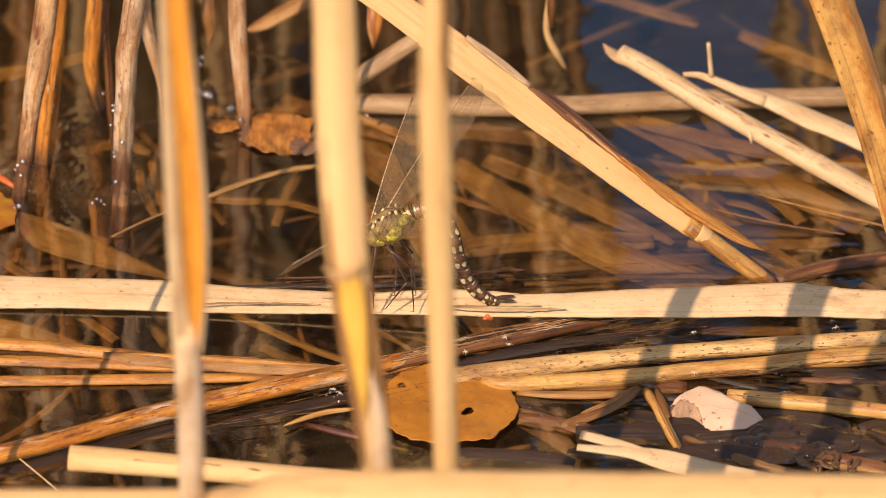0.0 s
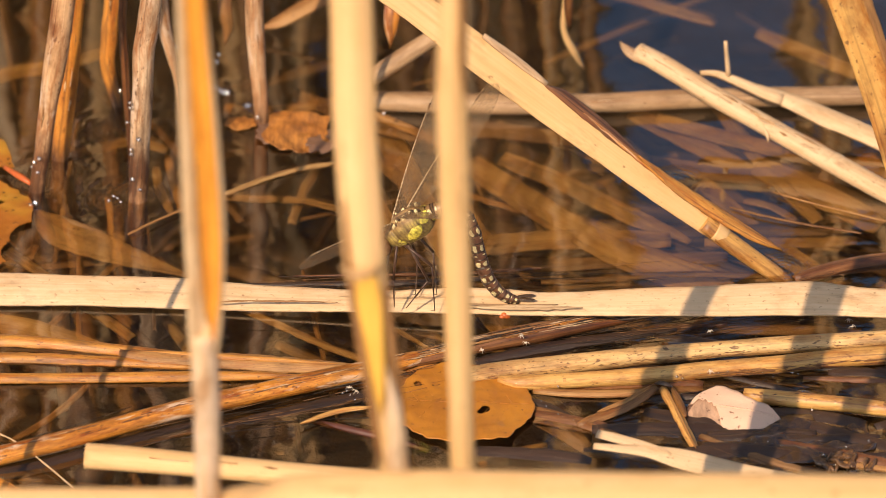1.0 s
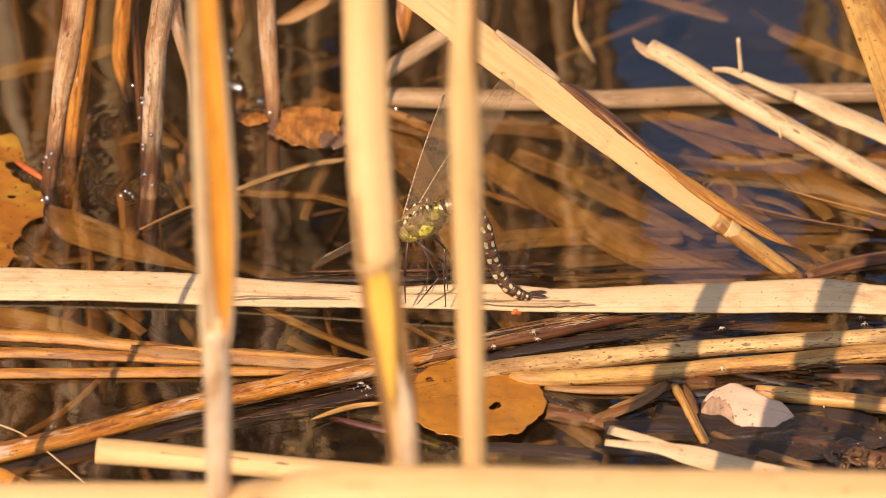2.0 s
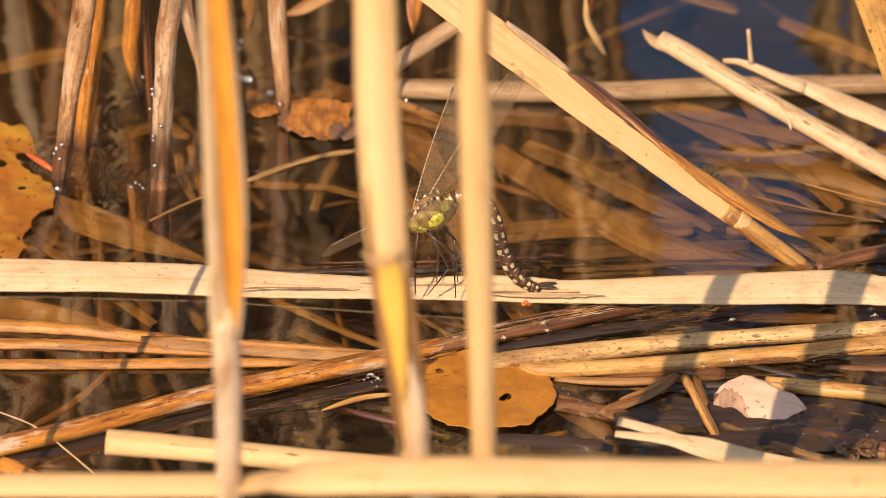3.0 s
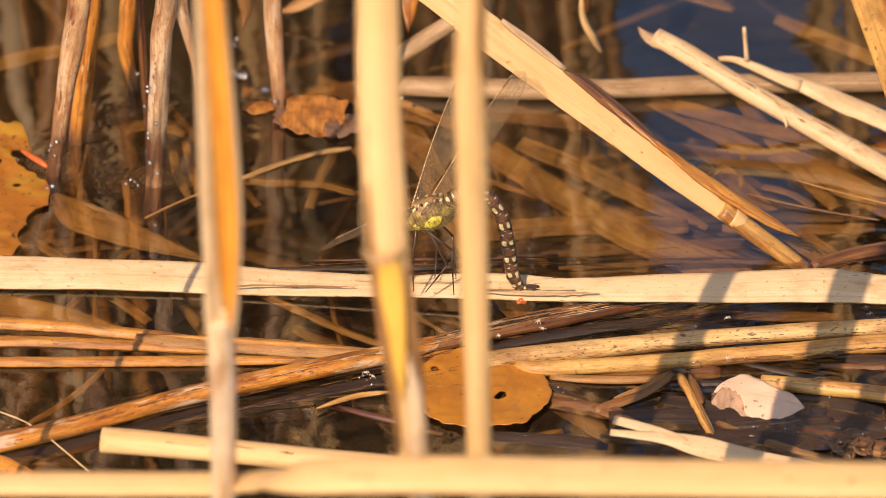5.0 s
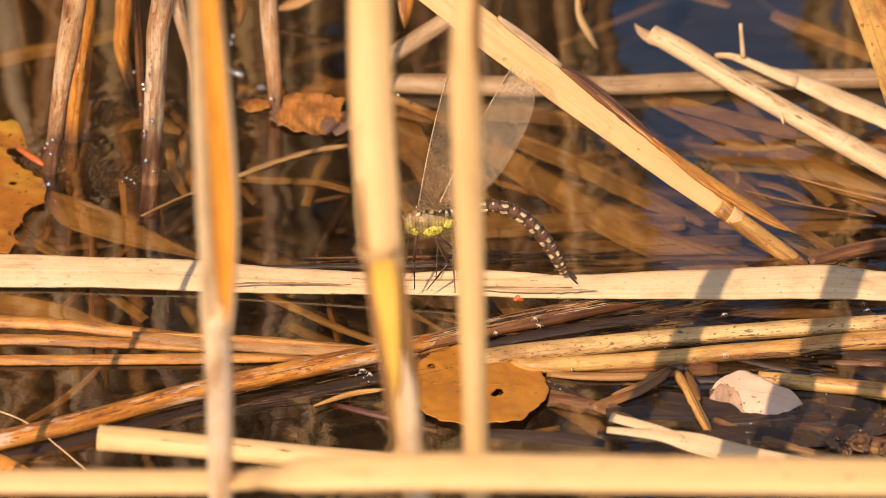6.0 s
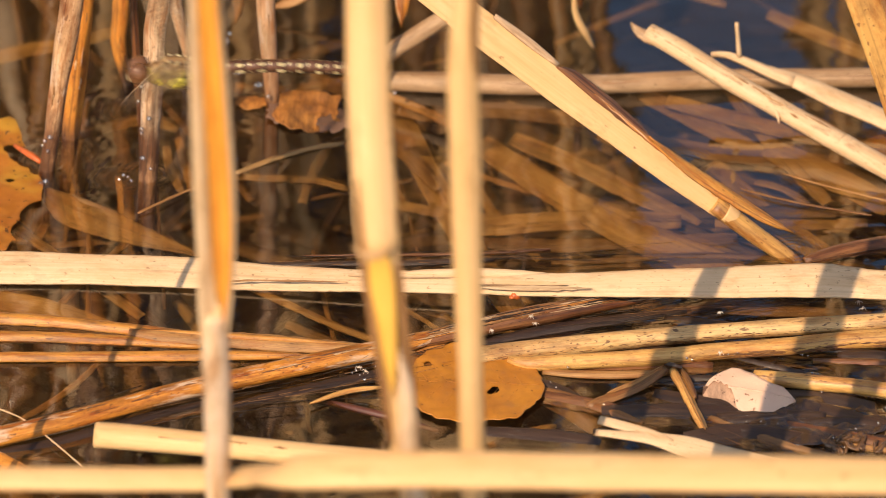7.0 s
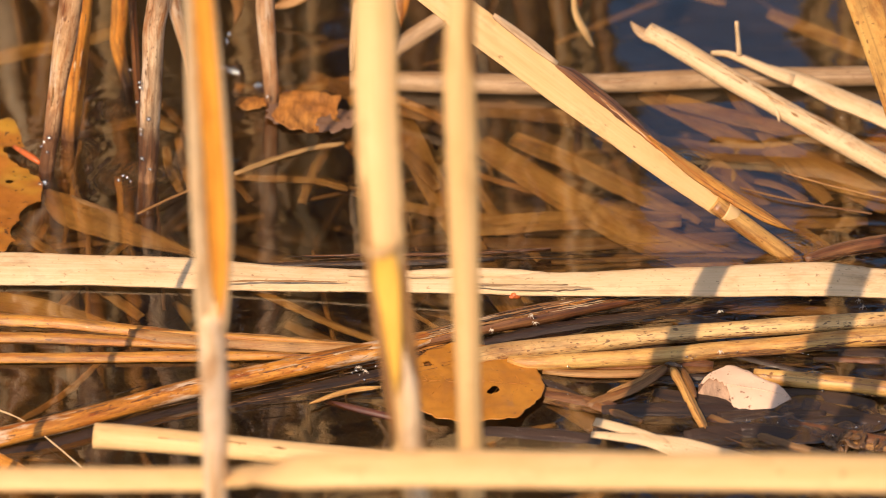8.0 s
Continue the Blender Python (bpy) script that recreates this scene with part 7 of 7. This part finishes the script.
ROOTS = {"far_fore": (-3.6, 1.2, 4.2), "near_fore": (-3.6, -1.2, 4.2), "far_hind": (2.2, 1.2, 4.2), "near_hind": (2.2, -1.2, 4.2)}
HELD = {"far_fore": ((12.6, 38.4, 19.8), (0.791, -0.465, 0.398)), "far_hind": ((24.0, 33.0, 22.4), (0.618, -0.697, 0.364)),
        "near_fore": ((-20.5, -32.0, 8.6), (-0.565, 0.258, -0.783)), "near_hind": ((-3.0, -40.0, 20.0), (1.0, 0.1, -0.1))}
RAISED = {"far_fore": ((9.7, 30.0, 27.0), (0.9, -0.25, 0.1)), "far_hind": ((21.4, 22.0, 31.0), (0.9, -0.3, -0.28)),
          "near_fore": ((-6.0, -30.0, 24.0), (0.9, 0.1, -0.2)), "near_hind": ((-3.0, -38.0, 22.0), (1.0, 0.1, -0.1))}


def stroke(up, sweep=0.0):
    """Wings beating: up in degrees over the horizon."""
    c, s = math.cos(radians(up)), math.sin(radians(up))
    return {"far_fore": ((-0.25, c, s), (1, 0, 0.1)), "far_hind": ((0.15 + sweep, c, s), (1, 0, 0.1)), "near_fore": ((-0.25, -c, s), (1, 0, 0.1)), "near_hind": ((0.15, -c, s), (1, 0, 0.1))}


def sway(held, degrees):
    turn = Euler((radians(degrees), radians(degrees * 0.5), 0)).to_matrix()
    return {key: (turn @ Vector(span), turn @ Vector(chord)) for key, (span, chord) in held.items()}


def motions():
    # the dragonfly: seconds, thorax in millimetres, lean, abdomen, wings
    rest = Vector((-2.2, -34.0, 34.1))
    set_b = Vector((-0.4, -34.0, 29.3))
    states = [(0.0, rest + Vector((-1.0, 0, 0.3)), -38, ARCHED, sway(HELD, 3)), (0.5, rest + Vector((-0.2, 0, 0.2)), -39, ARCHED, sway(HELD, 1)), (1.0, rest + Vector((0.2, 0, 0)), -42, ARCHED, sway(HELD, -3)),
              (1.5, rest + Vector((0, 0, -0.3)), -42, ARCHED, sway(HELD, -3)), (2.2, rest, -40, ARCHED, sway(HELD, 2)), (3.0, rest, -39, ARCHED, sway(HELD, -1)), (3.5, rest, -38, ARCHED, HELD),
              (4.0, rest + Vector((0.2, 0, 0.2)), -36, ARCHED, sway(HELD, 3)), (4.5, rest + Vector((0.5, 0, 0.6)), -33, TALL, sway(HELD, 2)), (5.2, rest * 0.5 + set_b * 0.5, -18, TALL, sway(HELD, -2)),
              (5.8, set_b, -6, BOWED, sway(RAISED, -6)), (6.2, set_b + Vector((0.4, 0, 0)), -5, BOWED, sway(RAISED, -3)), (6.5, set_b, -4, BOWED, RAISED), (6.6, set_b + Vector((-0.5, 0, 0.5)), -3, BOWED, sway(RAISED, 4))]
    beats = [(6.6333, 55), (6.6667, 0), (6.7, 45), (6.7333, 10), (6.7667, -35), (6.8, 20), (6.8333, 60), (6.8667, 5), (6.9, -35), (6.9333, 15), (6.9667, 60), (7.0, 15), (7.0333, -30), (7.0667, 5), (7.1, -35), (7.1333, 15), (7.1667, 50)]
    way = [(6.6, tuple(set_b), -3, BOWED)] + [(6.7, (-14.2, -20.0, 23.2), 2, DROOPED), (6.8, (-33.8, -12.0, 41.1), 26, DIVING),
           (6.9, (-42.8, -12.0, 46.7), 16, SLANTED), (7.0, (-70.6, -15.0, 65.7), -2, LEVEL),
           (7.1, (-197.8, -20.0, 108.6), 2, LEVEL), (7.2, (-700.0, 60.0, 300.0), 4, LEVEL)]
    for t, up in beats:
        k = max(i for i in range(len(way)) if way[i][0] <= t + 1e-6)
        a, b = way[k], way[min(k + 1, len(way) - 1)]
        u = 0.0 if b[0] == a[0] else (t - a[0]) / (b[0] - a[0])
        lean = a[2] + (b[2] - a[2]) * u
        shape = b[3] if u > 0.3 else a[3]
        states.append((t, Vector(a[1]).lerp(Vector(b[1]), u), lean, shape, stroke(up)))
    back = Vector((-139.7, -12.0, 54.1))
    states += [(7.3, Vector((-700.0, 60.0, 300.0)), 0, LEVEL, stroke(20)), (7.4, back + Vector((-380.0, 40.0, 90.0)), -8, RISING, stroke(20)), (7.45, back + Vector((-150.0, 15.0, 35.0)), -12, RISING, stroke(35, 0.2)), (7.5, back, -14, RISING, stroke(48, 0.42)),
               (7.55, back + Vector((-170.0, 15.0, 40.0)), -12, RISING, stroke(30)), (7.6, back + Vector((-450.0, 50.0, 150.0)), -6, LEVEL, stroke(20)), (8.0, Vector((-9000.0, 1500.0, 3000.0)), 4, LEVEL, stroke(20))]
    walk(fly, [(t, pose(*(c * MM for c in place), 0, lean, 0)) for t, place, lean, shape, wings in states])
    tails = [(t, tail_poses(shape, lean)) for t, place, lean, shape, wings in states]
    for i, seg in enumerate(tail_segments):
        walk(seg, [(t, row[i]) for t, row in tails])
    for ob in fly_legs:
        walk(ob, [(t, pose(0, 0, 0, 0, -lean * (1.0 if t < 6.62 else 0.3), 0) @ pose(0, 0, (-0.0011 if lean < -20 else 0.0014 if lean < -10 else 0.0038 if t < 6.62 else 0.005))) for t, place, lean, shape, wings in states])
    for key, ob in fly_wings.items():
        walk(ob, [(t, wing_pose(ROOTS[key], *wings[key], lean)) for t, place, lean, shape, wings in states])
    # litter that drifts
    base = pale_leaf.matrix_world.copy()
    walk(pale_leaf, [(t, Matrix.Translation((dx * MM, dy * MM, 0)) @ base) for t, dx, dy in ((0.0, -1.8, 1.0), (1.5, -1.2, 0.6), (3.5, 0.0, 0.0), (4.5, 0.3, -0.3), (6.5, 0.8, 0.3), (7.2, -0.3, 0.6), (8.0, -1.2, 1.2))])
    # the broad stalk rocks on its foot, the cut reed slides after the take-off
    foot = Matrix.Translation((0.0044, -0.325, 0.046))
    walk(swaying_stalk, [(t, foot @ pose(0, 0, 0, 0, turn, 0) @ foot.inverted()) for t, turn in ((0.0, -0.1), (1.5, -0.1), (3.5, 0.0), (4.5, 0.35), (5.3, 0.4), (6.0, 0.15), (6.5, -0.4), (7.0, 0.1), (7.5, 0.7), (8.0, 0.9))])
    for ob in drifting:
        walk(ob, [(t, pose(dx * MM, dy * MM, 0)) for t, dx, dy in ((0.0, 0, 0), (3.5, 0, 0), (6.5, -0.2, -0.5), (7.0, -2.1, -2.6), (7.5, -2.5, -3.5), (8.0, -3.3, -3.9))])


motions()
